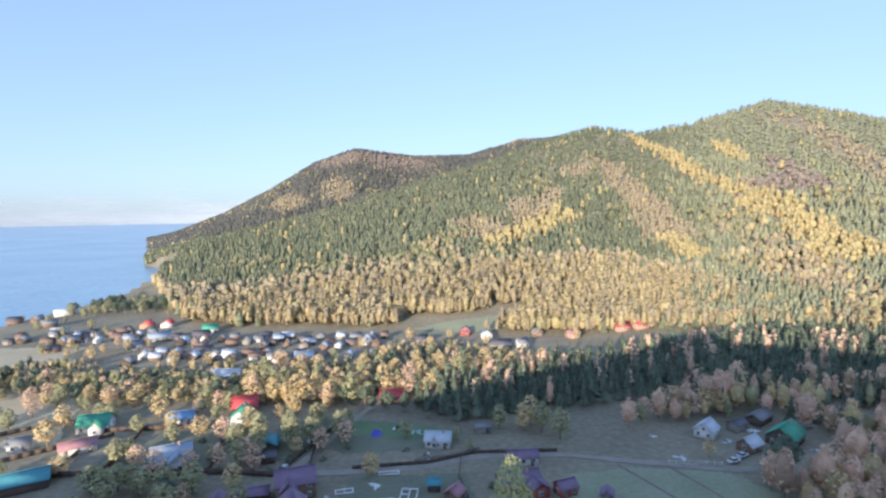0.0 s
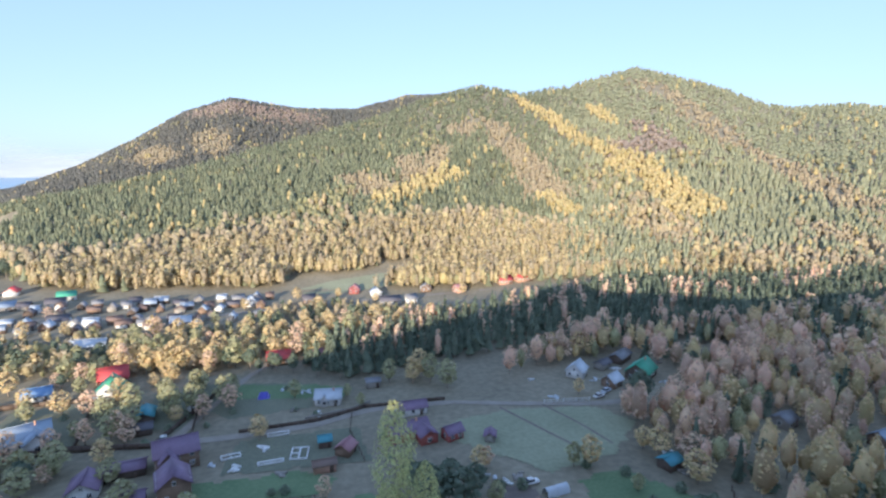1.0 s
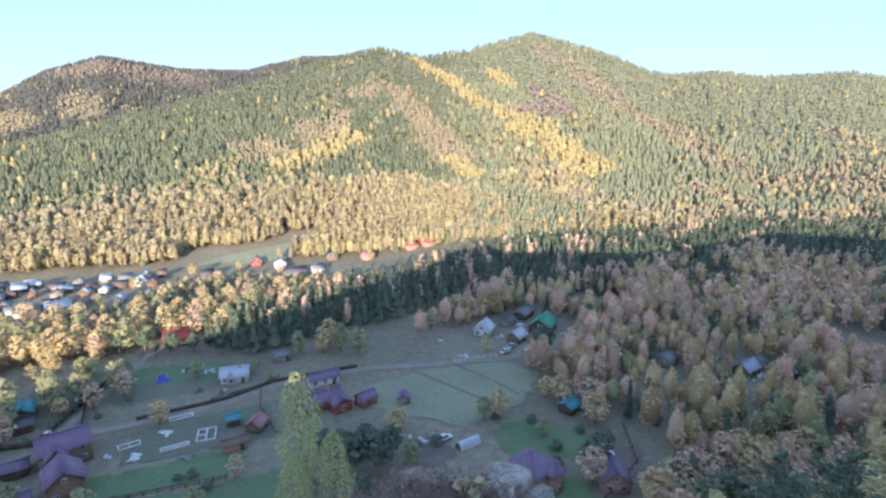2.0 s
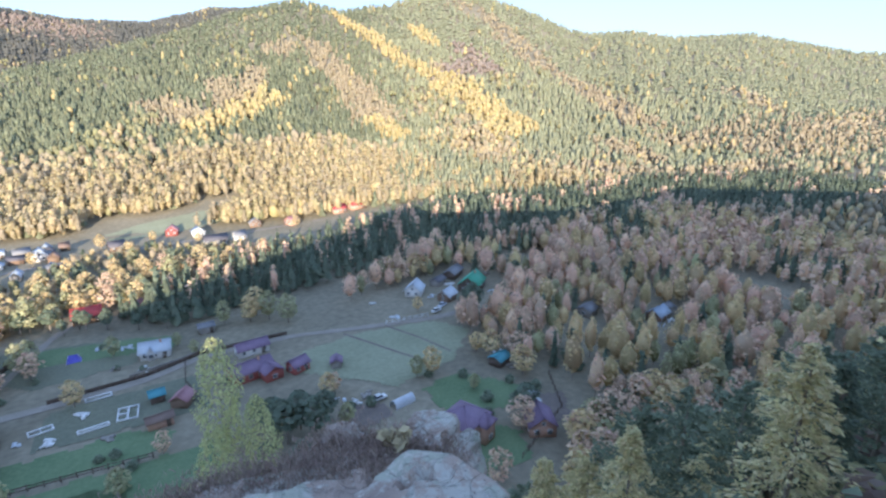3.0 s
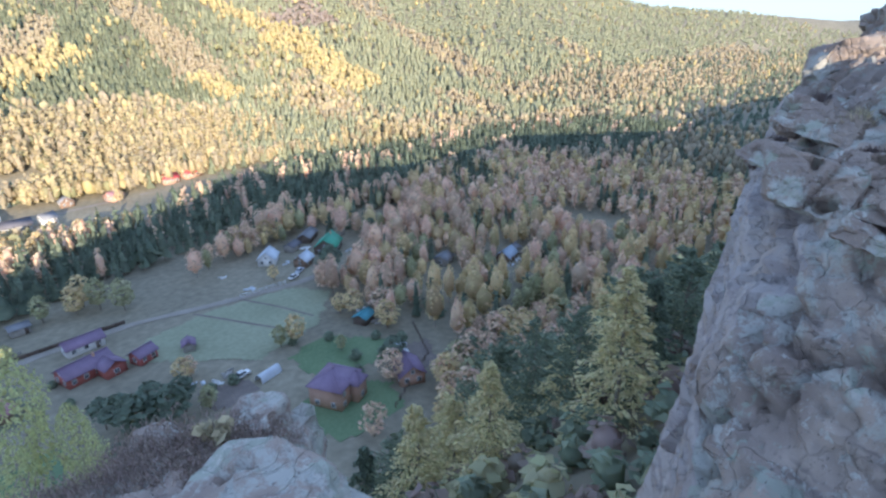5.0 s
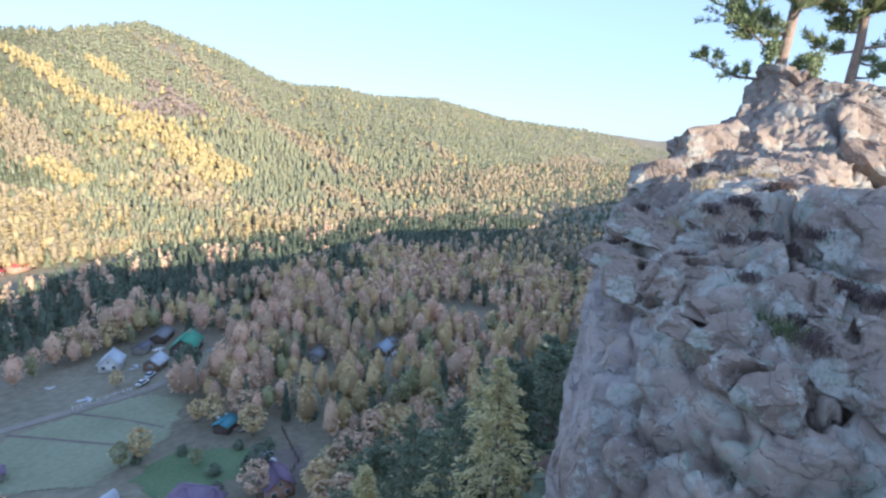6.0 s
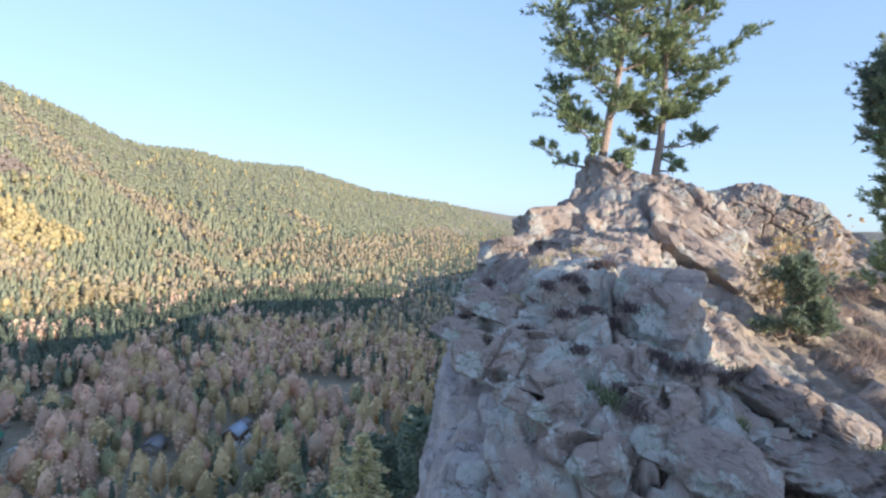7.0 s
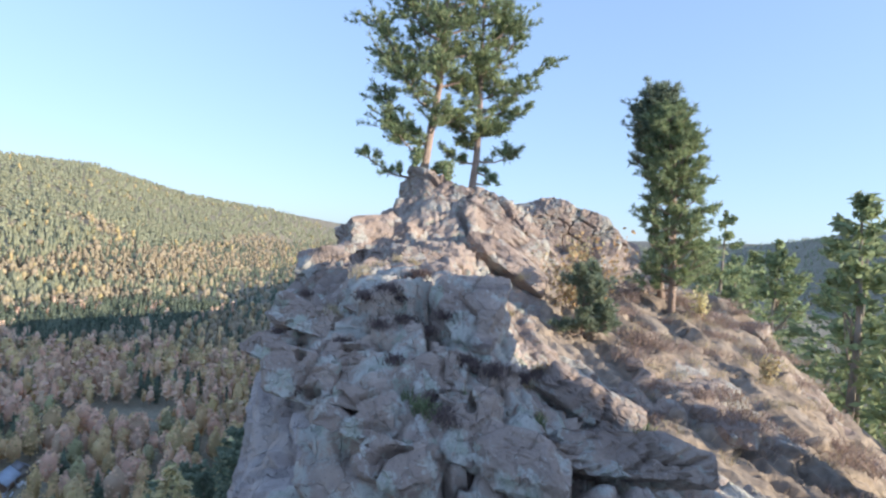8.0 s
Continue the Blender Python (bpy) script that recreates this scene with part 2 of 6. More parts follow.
def cone_tree(seed, tiers=3, sides=6):
    g = np.random.default_rng(seed)
    vs, fs = [], []
    for t in range(tiers):
        u = t / max(tiers - 1, 1)
        z0, z1 = 0.12 + 0.5 * u, 0.62 + 0.38 * u
        rad = 0.2 * (1 - 0.55 * u)
        b = len(vs)
        for s in range(sides):
            q = 2 * math.pi * (s + g.random() * 0.5) / sides
            k = rad * g.uniform(0.6, 1.3)
            vs.append((k * math.cos(q), k * math.sin(q), z0 + g.uniform(-0.07, 0.06)))
        vs.append((g.uniform(-0.03, 0.03), g.uniform(-0.03, 0.03), min(z1, 1.0)))
        fs += [(b + s, b + (s + 1) % sides, b + sides) for s in range(sides)]
    return np.array(vs), np.array(fs)


def blob_tree(seed, blobs=2):
    g = np.random.default_rng(seed)
    bm = bmesh.new()
    for k in range(blobs):
        u = k / max(blobs - 1, 1) if blobs > 1 else 0.3
        w = 0.24 * (1 - 0.4 * u)
        q = g.uniform(0, 6.28)
        m = Matrix.Translation((0.05 * math.cos(q), 0.05 * math.sin(q), 0.42 + 0.36 * u)) @ Matrix.Diagonal(
            (w * g.uniform(0.8, 1.2), w * g.uniform(0.8, 1.2), 0.3 * g.uniform(0.85, 1.15), 1))
        made = bmesh.ops.create_icosphere(bm, subdivisions=1, radius=1, matrix=m)
        for v in made["verts"]:
            v.co += Vector(g.uniform(-0.06, 0.06, 3))
    bm.verts.index_update()
    vs = np.array([v.co[:] for v in bm.verts])
    fs = np.array([[v.index for v in f.verts] for f in bm.faces])
    bm.free()
    return vs, fs


def leafy(seed, count, shape, leaf):
    """A crown of small leaf clumps with gaps, of height 1: shape is 'birch', 'pine' or 'spruce'."""
    g = np.random.default_rng(seed)
    z = np.empty(count)
    rad = np.empty(count)
    lobes = g.uniform(0.7, 1.25, 8)
    q = g.uniform(0, 2 * np.pi, count)
    if shape == "birch":
        z = 0.22 + 0.78 * g.beta(1.3, 1.4, count)
        u = (z - 0.22) / 0.78
        rad = 0.2 * np.sin(np.pi * np.clip(u * 0.9 + 0.08, 0, 1)) ** 0.65
    elif shape == "pine":
        z = 0.42 + 0.58 * g.beta(1.2, 1.2, count)
        u = (z - 0.42) / 0.58
        rad = 0.17 * np.sin(np.pi * np.clip(u * 0.85 + 0.12, 0, 1)) ** 0.7
    else:
        z = 0.1 + 0.9 * g.beta(1.0, 1.5, count)
        rad = 0.17 * (1 - z) ** 0.8 + 0.012
    lob = lobes[((q / (2 * np.pi) * 4 + np.floor(z * 5) * 1.7) % 8).astype(int)]
    rad = rad * lob * g.uniform(0.35, 1.0, count) ** 0.5
    c = np.stack([rad * np.cos(q), rad * np.sin(q), z], -1)
    n = np.stack([np.cos(q), np.sin(q), g.uniform(0.1, 1.2, count)], -1) + g.normal(0, 0.4, (count, 3))
    n /= np.linalg.norm(n, axis=1)[:, None]
    t = np.cross(n, g.normal(0, 1, (count, 3)))
    t /= np.linalg.norm(t, axis=1)[:, None]
    b = np.cross(n, t)
    s = leaf * g.uniform(0.6, 1.35, count)[:, None]
    vs = np.stack([c - t * s, c + b * s * 0.8 - n * s * 0.35, c + t * s, c - b * s * 0.8 - n * s * 0.35], 1).reshape(-1, 3)
    k = np.arange(count)[:, None] * 4
    fs = np.concatenate([k + [[0, 1, 2]], k + [[0, 2, 3]]])
    return vs, fs


def boughs(seed, rows, per, reach, leaf, low=0.1, rise=-0.1, power=0.9):
    """A crown of height 1 made of separate boughs that carry needle sprays."""
    g = np.random.default_rng(seed)
    zb = low + (0.98 - low) * np.sort(g.random(rows))
    q = np.cumsum(g.uniform(1.6, 3.1, rows))
    u = (zb - low) / (0.98 - low)
    ln = reach * ((1 - u) ** power * 0.92 + 0.08) * g.uniform(0.55, 1.2, rows) * np.clip(u * 6 + 0.45, 0, 1)
    t = g.beta(2.0, 1.2, (rows, per))
    dirx, diry = np.cos(q)[:, None], np.sin(q)[:, None]
    side = g.normal(0, 1, (rows, per)) * (0.22 * ln[:, None] * (1.1 - 0.6 * t))
    c = np.stack([dirx * t * ln[:, None] - diry * side, diry * t * ln[:, None] + dirx * side,
                  zb[:, None] + rise * ln[:, None] * t * 2 * (t - 0.2) + g.normal(0, 0.008, (rows, per))], -1).reshape(-1, 3)
    n = len(c)
    along = np.stack([np.repeat(np.cos(q), per), np.repeat(np.sin(q), per), np.full(n, rise)], -1) + g.normal(0, 0.5, (n, 3))
    along /= np.linalg.norm(along, axis=1)[:, None]
    across = np.cross(along, g.normal(0, 1, (n, 3)))
    across /= np.linalg.norm(across, axis=1)[:, None]
    k = leaf * g.uniform(0.6, 1.4, n)[:, None]
    vs = np.stack([c - along * k, c + across * k * 0.45, c + along * k, c - across * k * 0.45], 1).reshape(-1, 3)
    j = np.arange(n)[:, None] * 4
    return vs, np.concatenate([j + [[0, 1, 2]], j + [[0, 2, 3]]])


def stick(h, r, sides=4):
    q = np.arange(sides) * 2 * np.pi / sides
    vs = np.concatenate([np.stack([r * np.cos(q), r * np.sin(q), np.zeros(sides)], -1), np.stack([r * 0.4 * np.cos(q), r * 0.4 * np.sin(q), np.full(sides, h)], -1)])
    fs = [(i, (i + 1) % sides, sides + i) for i in range(sides)] + [((i + 1) % sides, sides + (i + 1) % sides, sides + i) for i in range(sides)]
    return vs, np.array(fs)


CONES = [cone_tree(k, 3, 5) for k in range(6)]
CONES_FAR = [cone_tree(20 + k, 2, 5) for k in range(6)]
BLOBS = [blob_tree(50 + k) for k in range(6)]
BLOBS_FAR = [blob_tree(70 + k, 1) for k in range(6)]
def cored(seed, count, shape, leaf, z0, z1, width):
    """Leaf clumps round a denser heart."""
    g = np.random.default_rng(seed + 1)
    bm = bmesh.new()
    bmesh.ops.create_icosphere(bm, subdivisions=1, radius=1, matrix=Matrix.Translation((0, 0, (z0 + z1) / 2)) @ Matrix.Diagonal((width, width, (z1 - z0) / 2, 1)))
    bm.verts.index_update()
    v0 = np.array([v.co[:] for v in bm.verts]) + g.uniform(-0.03, 0.03, (len(bm.verts), 3))
    f0 = np.array([[v.index for v in f.verts] for f in bm.faces])
    bm.free()
    v, f = leafy(seed, count, shape, leaf)
    return np.concatenate([v0, v]), np.concatenate([f0, f + len(v0)])


LEAFY = [cored(90 + k, 32, "birch", 0.075, 0.22, 0.9, 0.12) for k in range(6)]
FINE = [cored(190 + k, 170, "birch", 0.036, 0.18, 0.95, 0.165) for k in range(8)]


def fir(seed):
    """Needle sprays over a slender cone."""
    v0, f0 = cone_tree(seed, 3, 6)
    v, f = boughs(seed, 9, 3, 0.2, 0.07, 0.12)
    return np.concatenate([v0 * (0.7, 0.7, 0.96), v]), np.concatenate([f0, f + len(v0)])


FIRS = [fir(240 + k) for k in range(8)]
TRUNKS = [stick(0.75, 0.011), stick(0.68, 0.013)]


def forest(name, shapes, xs, ys, heights, widths, mat, label, category="forest"):
    """Many far trees in one mesh."""
    if not len(xs):
        return None
    zs = land(xs, ys)
    pick = rng.integers(0, len(shapes), len(xs))
    turn = rng.uniform(0, 6.283, len(xs))
    vs, fs, base = [], [], 0
    for k, (v, f) in enumerate(shapes):
        idx = np.nonzero(pick == k)[0]
        if not len(idx):
            continue
        c, s = np.cos(turn[idx])[:, None], np.sin(turn[idx])[:, None]
        h, w = heights[idx][:, None], (heights * widths)[idx][:, None]
        x = (v[:, 0] * c - v[:, 1] * s) * w + xs[idx][:, None]
        y = (v[:, 0] * s + v[:, 1] * c) * w + ys[idx][:, None]
        z = v[:, 2] * h + zs[idx][:, None] - 0.3
        vs.append(np.stack([x, y, z], -1).reshape(-1, 3))
        fs.append((f[None] + (np.arange(len(idx)) * len(v))[:, None, None] + base).reshape(-1, 3))
        base += len(idx) * len(v)
    ob = new(name, mesh_of(name, np.concatenate(vs), np.concatenate(fs), mat, False))
    return tagged(ob, label, category, kind="stuff")


def scatter(n, a0, a1, r0, r1):
    """Points over a sector of the plan, thinning out with distance."""
    a = np.radians(rng.uniform(a0, a1, n))
    r = r0 * (r1 / r0) ** rng.random(n)
    return CX + r * np.sin(a), CY + r * np.cos(a), np.degrees(a), r


def near_line(x, y, pts, width):
    """1 on a line through the points, falling to 0 at the given half width."""
    best = np.zeros(len(x))
    for (ax, ay), (bx, by) in zip(pts[:-1], pts[1:]):
        dx, dy = bx - ax, by - ay
        t = np.clip(((x - ax) * dx + (y - ay) * dy) / (dx * dx + dy * dy), 0, 1)
        best = np.maximum(best, 1 - np.hypot(x - ax - t * dx, y - ay - t * dy) / width)
    return np.clip(best, 0, 1)


fx, fy, fa, fr = (np.concatenate(k) for k in zip(scatter(96000, -31, 132, 300, 2700), scatter(15000, -31, 14, 1150, 1850)))
foot = np.interp(fa, MOUNTAIN[:, 0], MOUNTAIN[:, 1])
ok = (fr > foot) & (land(fx, fy) > 0.5) & ((fa < 86) | (rng.random(len(fx)) < 0.35))
ok &= near_line(fx, fy, [(-14, 345), (14, 335), (45, 350)], 22) < 0.3   # meadow at the wood's edge
fx, fy, fa, fr, foot = fx[ok], fy[ok], fa[ok], fr[ok], foot[ok]


def streaks(lines):
    """How far each tree of the slope lies inside any of the given lines of trees: points and half width."""
    return np.maximum.reduce([near_line(fx, fy, pts, w) for pts, w in lines])


# avalanche gullies and stands of broadleaf trees on the slope
vivid = streaks([([(64, 523), (92, 530), (126, 560)], 27), ([(354, 1003), (354, 886), (327, 701), (326, 592)], 20), ([(321, 542), (332, 499), (345, 451)], 36),
                 ([(336, 554), (332, 516)], 38), ([(424, 822), (401, 726)], 22), ([(321, 451), (316, 430)], 25), ([(205, 471), (210, 442)], 18)])
tawny = streaks([([(97, 666), (89, 560)], 26), ([(145, 693), (113, 588)], 21), ([(32, 621), (51, 544)], 31), ([(196, 791), (196, 760)], 34),
                 ([(247, 791), (237, 703), (230, 593), (208, 485)], 34), ([(351, 607), (319, 544)], 35), ([(598, 934), (601, 851), (578, 731), (559, 678)], 56),
                 ([(565, 665), (589, 619), (554, 520), (523, 433)], 40), ([(788, 488), (762, 425)], 42), ([(420, 379), (410, 335)], 35), ([(492, 379), (538, 325)], 27),
                 ([(339, 335), (364, 290), (413, 271), (494, 261)], 27), ([(-255, 1279), (-243, 1232)], 59), ([(-368, 1229), (-336, 1185)], 60),
                 ([(560, 330), (900, 330), (1500, 400)], 90)])
mauve = streaks([([(-273, 1469), (-185, 1478), (-83, 1548)], 120), ([(448, 703), (425, 640), (342, 572)], 40), ([(431, 675), (429, 616)], 36)])
patch = fbm(fx / 70, fy / 70, 4, 31)
up = (fr - foot)
west = 1 - sstep(12, 30, fa)
low = (1 - sstep(70, 175, up)) * west + 0.62 * (1 - sstep(30, 260, up)) * (1 - west)
n0 = rng.normal(0, 0.16, len(fx))
is_vivid = vivid + n0 > 0.36
is_mauve = (mauve + n0 > 0.42) & ~is_vivid
is_tawny = (tawny + n0 > 0.36) & ~is_vivid & ~is_mauve
is_low = (0.75 * patch + 1.05 * low + n0 > 0.56) & (rng.random(len(fx)) > 0.1) & ~is_vivid & ~is_tawny & ~is_mauve
is_mix = (1.0 * patch + n0 * 1.6 + 0.35 * (1 - sstep(0, 420, up)) > 0.55) & ~is_vivid & ~is_tawny & ~is_low & ~is_mauve
con = ~(is_vivid | is_tawny | is_low | is_mix | is_mauve)
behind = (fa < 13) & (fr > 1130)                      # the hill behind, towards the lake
# eastern slope, whose needles carry the haze in their colour
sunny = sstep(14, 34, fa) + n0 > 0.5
size = rng.uniform(6.5, 13.5, len(fx)) * (1 + 0.15 * sstep(900, 2500, fr))
tall = size * np.where(is_low & (fa < 25), 1.15, 1.0) * np.where(is_mauve | is_tawny, 0.8, 1.0)
one = np.ones(len(fx))
dist_far = fr > 850
thin = rng.random(len(fx)) < 0.3
for name, sel, shapes, wide, mat, label in (
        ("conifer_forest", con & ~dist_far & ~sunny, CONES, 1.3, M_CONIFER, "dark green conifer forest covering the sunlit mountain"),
        ("conifer_forest", con & ~dist_far & sunny, CONES, 1.3, M_HAZED, "pine forest on the sunlit mountain, its green paled for haze"),
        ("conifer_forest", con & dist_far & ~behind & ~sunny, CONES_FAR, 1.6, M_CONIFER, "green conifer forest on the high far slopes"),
        ("conifer_forest", con & dist_far & ~behind & sunny, CONES_FAR, 2.0, M_HAZED, "pine forest on the high far slopes, its green paled for haze"),
        ("conifer_forest", con & behind, CONES_FAR, 2.2, M_BACK, "conifer forest on the hill behind, greyed for haze"),
        ("bare_birch_forest", is_mauve, BLOBS_FAR, 1.5, M_MAUVE, "leafless mauve-brown birches high on the slope"),
        ("golden_birch_forest", is_low & ~thin & (fr < 440), LEAFY, 1.0, M_GOLD, "tall golden birches along the mountain foot"),
        ("golden_birch_forest", (is_low & ~thin) & (fr >= 440), BLOBS_FAR, 1.0, M_GOLD, "golden birches scattered over the slope"),
        ("tan_birch_forest", (is_low & thin) & (fr < 440), LEAFY, 1.0, M_TAWNY, "tan half-bare birches along the mountain foot"),
        ("tan_birch_forest", ((is_low & thin) & (fr >= 440)) | (is_tawny & ~dist_far), BLOBS, 1.0, M_TAWNY, "tan half-bare birches in gullies of the slope"),
        ("tan_birch_forest", is_tawny & dist_far, BLOBS_FAR, 1.2, M_TAWNY, "tan half-bare birches on the far slopes"),
        ("yellow_birch_forest", is_vivid, BLOBS, 1.1, M_VIVID, "bright yellow birch stand in a steep gully"),
        ("olive_birch_forest", is_mix, BLOBS_FAR, 1.0, M_MIXED, "olive-green broadleaf trees between the conifers")):
    forest(name, shapes, fx[sel], fy[sel], tall[sel], wide * one[sel], mat, label)
sx_, sy_, sa_, sr_ = scatter(2600, 104, 145, 55, 1500)
keep = (land(sx_, sy_) < 69) & (sr_ < np.interp(sa_, MOUNTAIN[:, 0], MOUNTAIN[:, 1]))
sx_, sy_ = sx_[keep], sy_[keep]
forest("pine_wood", [boughs(140 + k, 16, 5, 0.22, 0.06) for k in range(5)], sx_, sy_, rng.uniform(7, 11, len(sx_)), np.full(len(sx_), 1.15), M_PINE, "green pine wood on the sunny side of the ridge")

# low cloud over the far side of the lake
M_CLOUD = bpy.data.materials.new("distant_cloud")
M_CLOUD.use_nodes = True
cn, cl = M_CLOUD.node_tree.nodes, M_CLOUD.node_tree.links
cn["Principled BSDF"].inputs["Base Color"].default_value = (0.50, 0.53, 0.60, 1)
cn["Principled BSDF"].inputs["Roughness"].default_value = 1.0
c_tr, c_mix, c_tc, c_no, c_ra, c_sep = (cn.new("ShaderNode" + k) for k in ("BsdfTransparent", "MixShader", "TexCoord", "TexNoise", "MapRange", "SeparateXYZ"))
c_no.inputs["Scale"].default_value, c_no.inputs["Detail"].default_value = 0.004, 5
c_sc = cn.new("ShaderNodeVectorMath")
c_sc.operation = "MULTIPLY"
c_sc.inputs[1].default_value = (0.5, 0.5, 3.5)
cl.new(c_tc.outputs["Object"], c_sc.inputs[0])
cl.new(c_sc.outputs["Vector"], c_no.inputs["Vector"])
cl.new(c_tc.outputs["Object"], c_sep.inputs["Vector"])
c_ra.inputs["From Min"].default_value, c_ra.inputs["From Max"].default_value = 310, 60
c_ra.inputs["To Min"].default_value, c_ra.inputs["To Max"].default_value = -0.75, 0.1
cl.new(c_sep.outputs["Z"], c_ra.inputs["Value"])
c_ad = cn.new("ShaderNodeMath")
c_ad.use_clamp = True
cl.new(c_ra.outputs["Result"], c_ad.inputs[0])
cl.new(c_no.outputs["Fac"], c_ad.inputs[1])
cl.new(c_ad.outputs[0], c_mix.inputs["Fac"])
cl.new(c_tr.outputs[0], c_mix.inputs[1])
cl.new(cn["Principled BSDF"].outputs[0], c_mix.inputs[2])
cl.new(c_mix.outputs[0], cn["Material Output"].inputs["Surface"])
ca = np.radians(np.linspace(-75, -12, 40))
cz = np.linspace(-2, 310, 8)
cv = np.stack([CX + 4850 * np.sin(ca)[:, None] + 0 * cz, CY + 4850 * np.cos(ca)[:, None] + 0 * cz, cz[None] + 0 * ca[:, None]], -1).reshape(-1, 3)
cloud = new("backdrop_cloud", mesh_of("backdrop_cloud", cv, grid_faces(40, 8), M_CLOUD, True))
cloud.visible_shadow = False
tagged(cloud, "pale lilac bank of low cloud over the lake", "cloud", kind="structure")

# ---- small building helpers ----
def tube(pts, r0, r1, sides=7):
    """Corners and triangles of a bent tapering limb."""
    pts = [Vector(p) for p in pts]
    vs, fs = [], []
    for i, p in enumerate(pts):
        d = (pts[min(i + 1, len(pts) - 1)] - pts[max(i - 1, 0)]).normalized()
        a = d.orthogonal().normalized()
        b = d.cross(a)
        r = r0 + (r1 - r0) * i / (len(pts) - 1)
        vs += [p + (a * math.cos(6.2832 * k / sides) + b * math.sin(6.2832 * k / sides)) * r for k in range(sides)]
    for i in range(len(pts) - 1):
        for k in range(sides):
            q, w = i * sides + k, i * sides + (k + 1) % sides
            fs += [(q, w, q + sides), (w, w + sides, q + sides)]
    return [v[:] for v in vs], fs


def joined(pieces):
    vs, fs, base = [], [], 0
    for v, f in pieces:
        vs += list(v)
        fs += [tuple(i + base for i in t) for t in f]
        base += len(v)
    return np.array(vs), np.array(fs)


def part(name, mesh, parent, label=""):
    ob = new(name, mesh)
    ob.parent = parent
    return tagged(ob, label) if label else ob


# ---- woods of the valley floor ----
def inside(x, y, poly):
    hit = np.zeros(len(x), bool)
    for (ax, ay), (bx, by) in zip(poly, poly[1:] + poly[:1]):
        cross = (ay > y) != (by > y)
        at = ax + (y - ay) * (bx - ax) / (by - ay if by != ay else 1e-9)
        hit ^= cross & (x < at)
    return hit


def spread(n, x0, x1, y0, y1, gap):
    """Random places that keep a gap between them."""
    cells, out = {}, []
    for _ in range(n):
        x, y = rng.uniform(x0, x1), rng.uniform(y0, y1)
        i, j = int(x // gap), int(y // gap)
        if all(math.hypot(x - a, y - b) > gap for di in (-1, 0, 1) for dj in (-1, 0, 1) for a, b in cells.get((i + di, j + dj), ())):
            cells.setdefault((i, j), []).append((x, y))
            out.append((x, y))
    return np.array(out)


PINE_WOOD = [(-15, 206), (4, 186), (30, 190), (60, 199), (90, 206), (119, 202), (157, 192), (190, 204), (230, 210), (277, 200), (340, 150), (480, 150),
             (480, 235), (360, 285), (260, 285), (200, 305), (150, 290), (100, 268), (60, 246), (20, 226)]
BIRCH_WOOD = [(62, 178), (78, 190), (119, 212), (157, 203), (190, 214), (230, 220), (277, 210), (340, 160), (480, 148), (480, 60), (240, 52), (120, 56), (96, 76), (92, 100),
              (88, 124), (86, 142), (118, 150), (128, 172), (112, 190), (84, 180)]
GLADE = [(182, 97), (216, 90), (220, 112), (204, 128), (186, 126)]
pw = spread(12000, -20, 480, 140, 310, 3.7)
pw = pw[inside(pw[:, 0], pw[:, 1], PINE_WOOD)]
bw = spread(14000, 60, 480, 48, 222, 4.1)
bw = bw[inside(bw[:, 0], bw[:, 1], BIRCH_WOOD) & ~inside(bw[:, 0], bw[:, 1], GLADE)]
far_v = spread(9000, 480, 2200, 40, 420, 9.5)
far_v = far_v[(land(far_v[:, 0], far_v[:, 1]) < 40) & (rng.random(len(far_v)) < 0.9)]
gl = bw[fbm(bw[:, 0] / 35, bw[:, 1] / 35, 3, 77) > -0.42]
bw = gl
# open ground before the cabins in the wood
for hx, hy in ((131, 125), (149, 110), (157, 111)):
    k = math.hypot(hx - CX, hy - CY)
    ux, uy = (CX - hx) / k, (CY - hy) / k
    s = np.clip((bw[:, 0] - hx) * ux + (bw[:, 1] - hy) * uy, 0, 17)
    bw = bw[np.hypot(bw[:, 0] - hx - s * ux, bw[:, 1] - hy - s * uy) > 5.0]


def wood(pts, kinds):
    """Shares the places out among kinds of trees: name, crown shapes, trunk, heights, width, material, share, label."""
    dice = rng.random(len(pts)) + 0.7 * fbm(pts[:, 0] / 26, pts[:, 1] / 26, 3, 55)
    order = np.argsort(dice)
    start = 0
    for name, shapes, trunk, h0, h1, wide, mat, share, label in kinds:
        k = order[start:start + int(len(pts) * share)]
        start += len(k)
        p = pts[k]
        h = rng.uniform(h0, h1, len(p))
        forest(name, shapes, p[:, 0], p[:, 1], h, wide * rng.uniform(0.75, 1.35, len(p)), mat, label)
        if trunk is not None:
            forest(name + "_trunks", [TRUNKS[trunk]], p[:, 0], p[:, 1], h, np.full(len(p), 1.0), M_BARK, "slender bare trunks under the " + name.replace("_", " "), "forest")


wood(pw, [("pine_wood", FIRS, 1, 11, 16, 1.05, M_PINE, 0.86, "dense dark green pine wood in shade"),
          ("tan_birches", LEAFY, 0, 10, 14, 0.9, M_SHADE_TAN, 0.14, "tan birches among the pines")])
near_b = bw[bw[:, 0] < 190]
mid_b = bw[(bw[:, 0] >= 190) & (bw[:, 0] < 300)]
far_b = bw[bw[:, 0] >= 300]
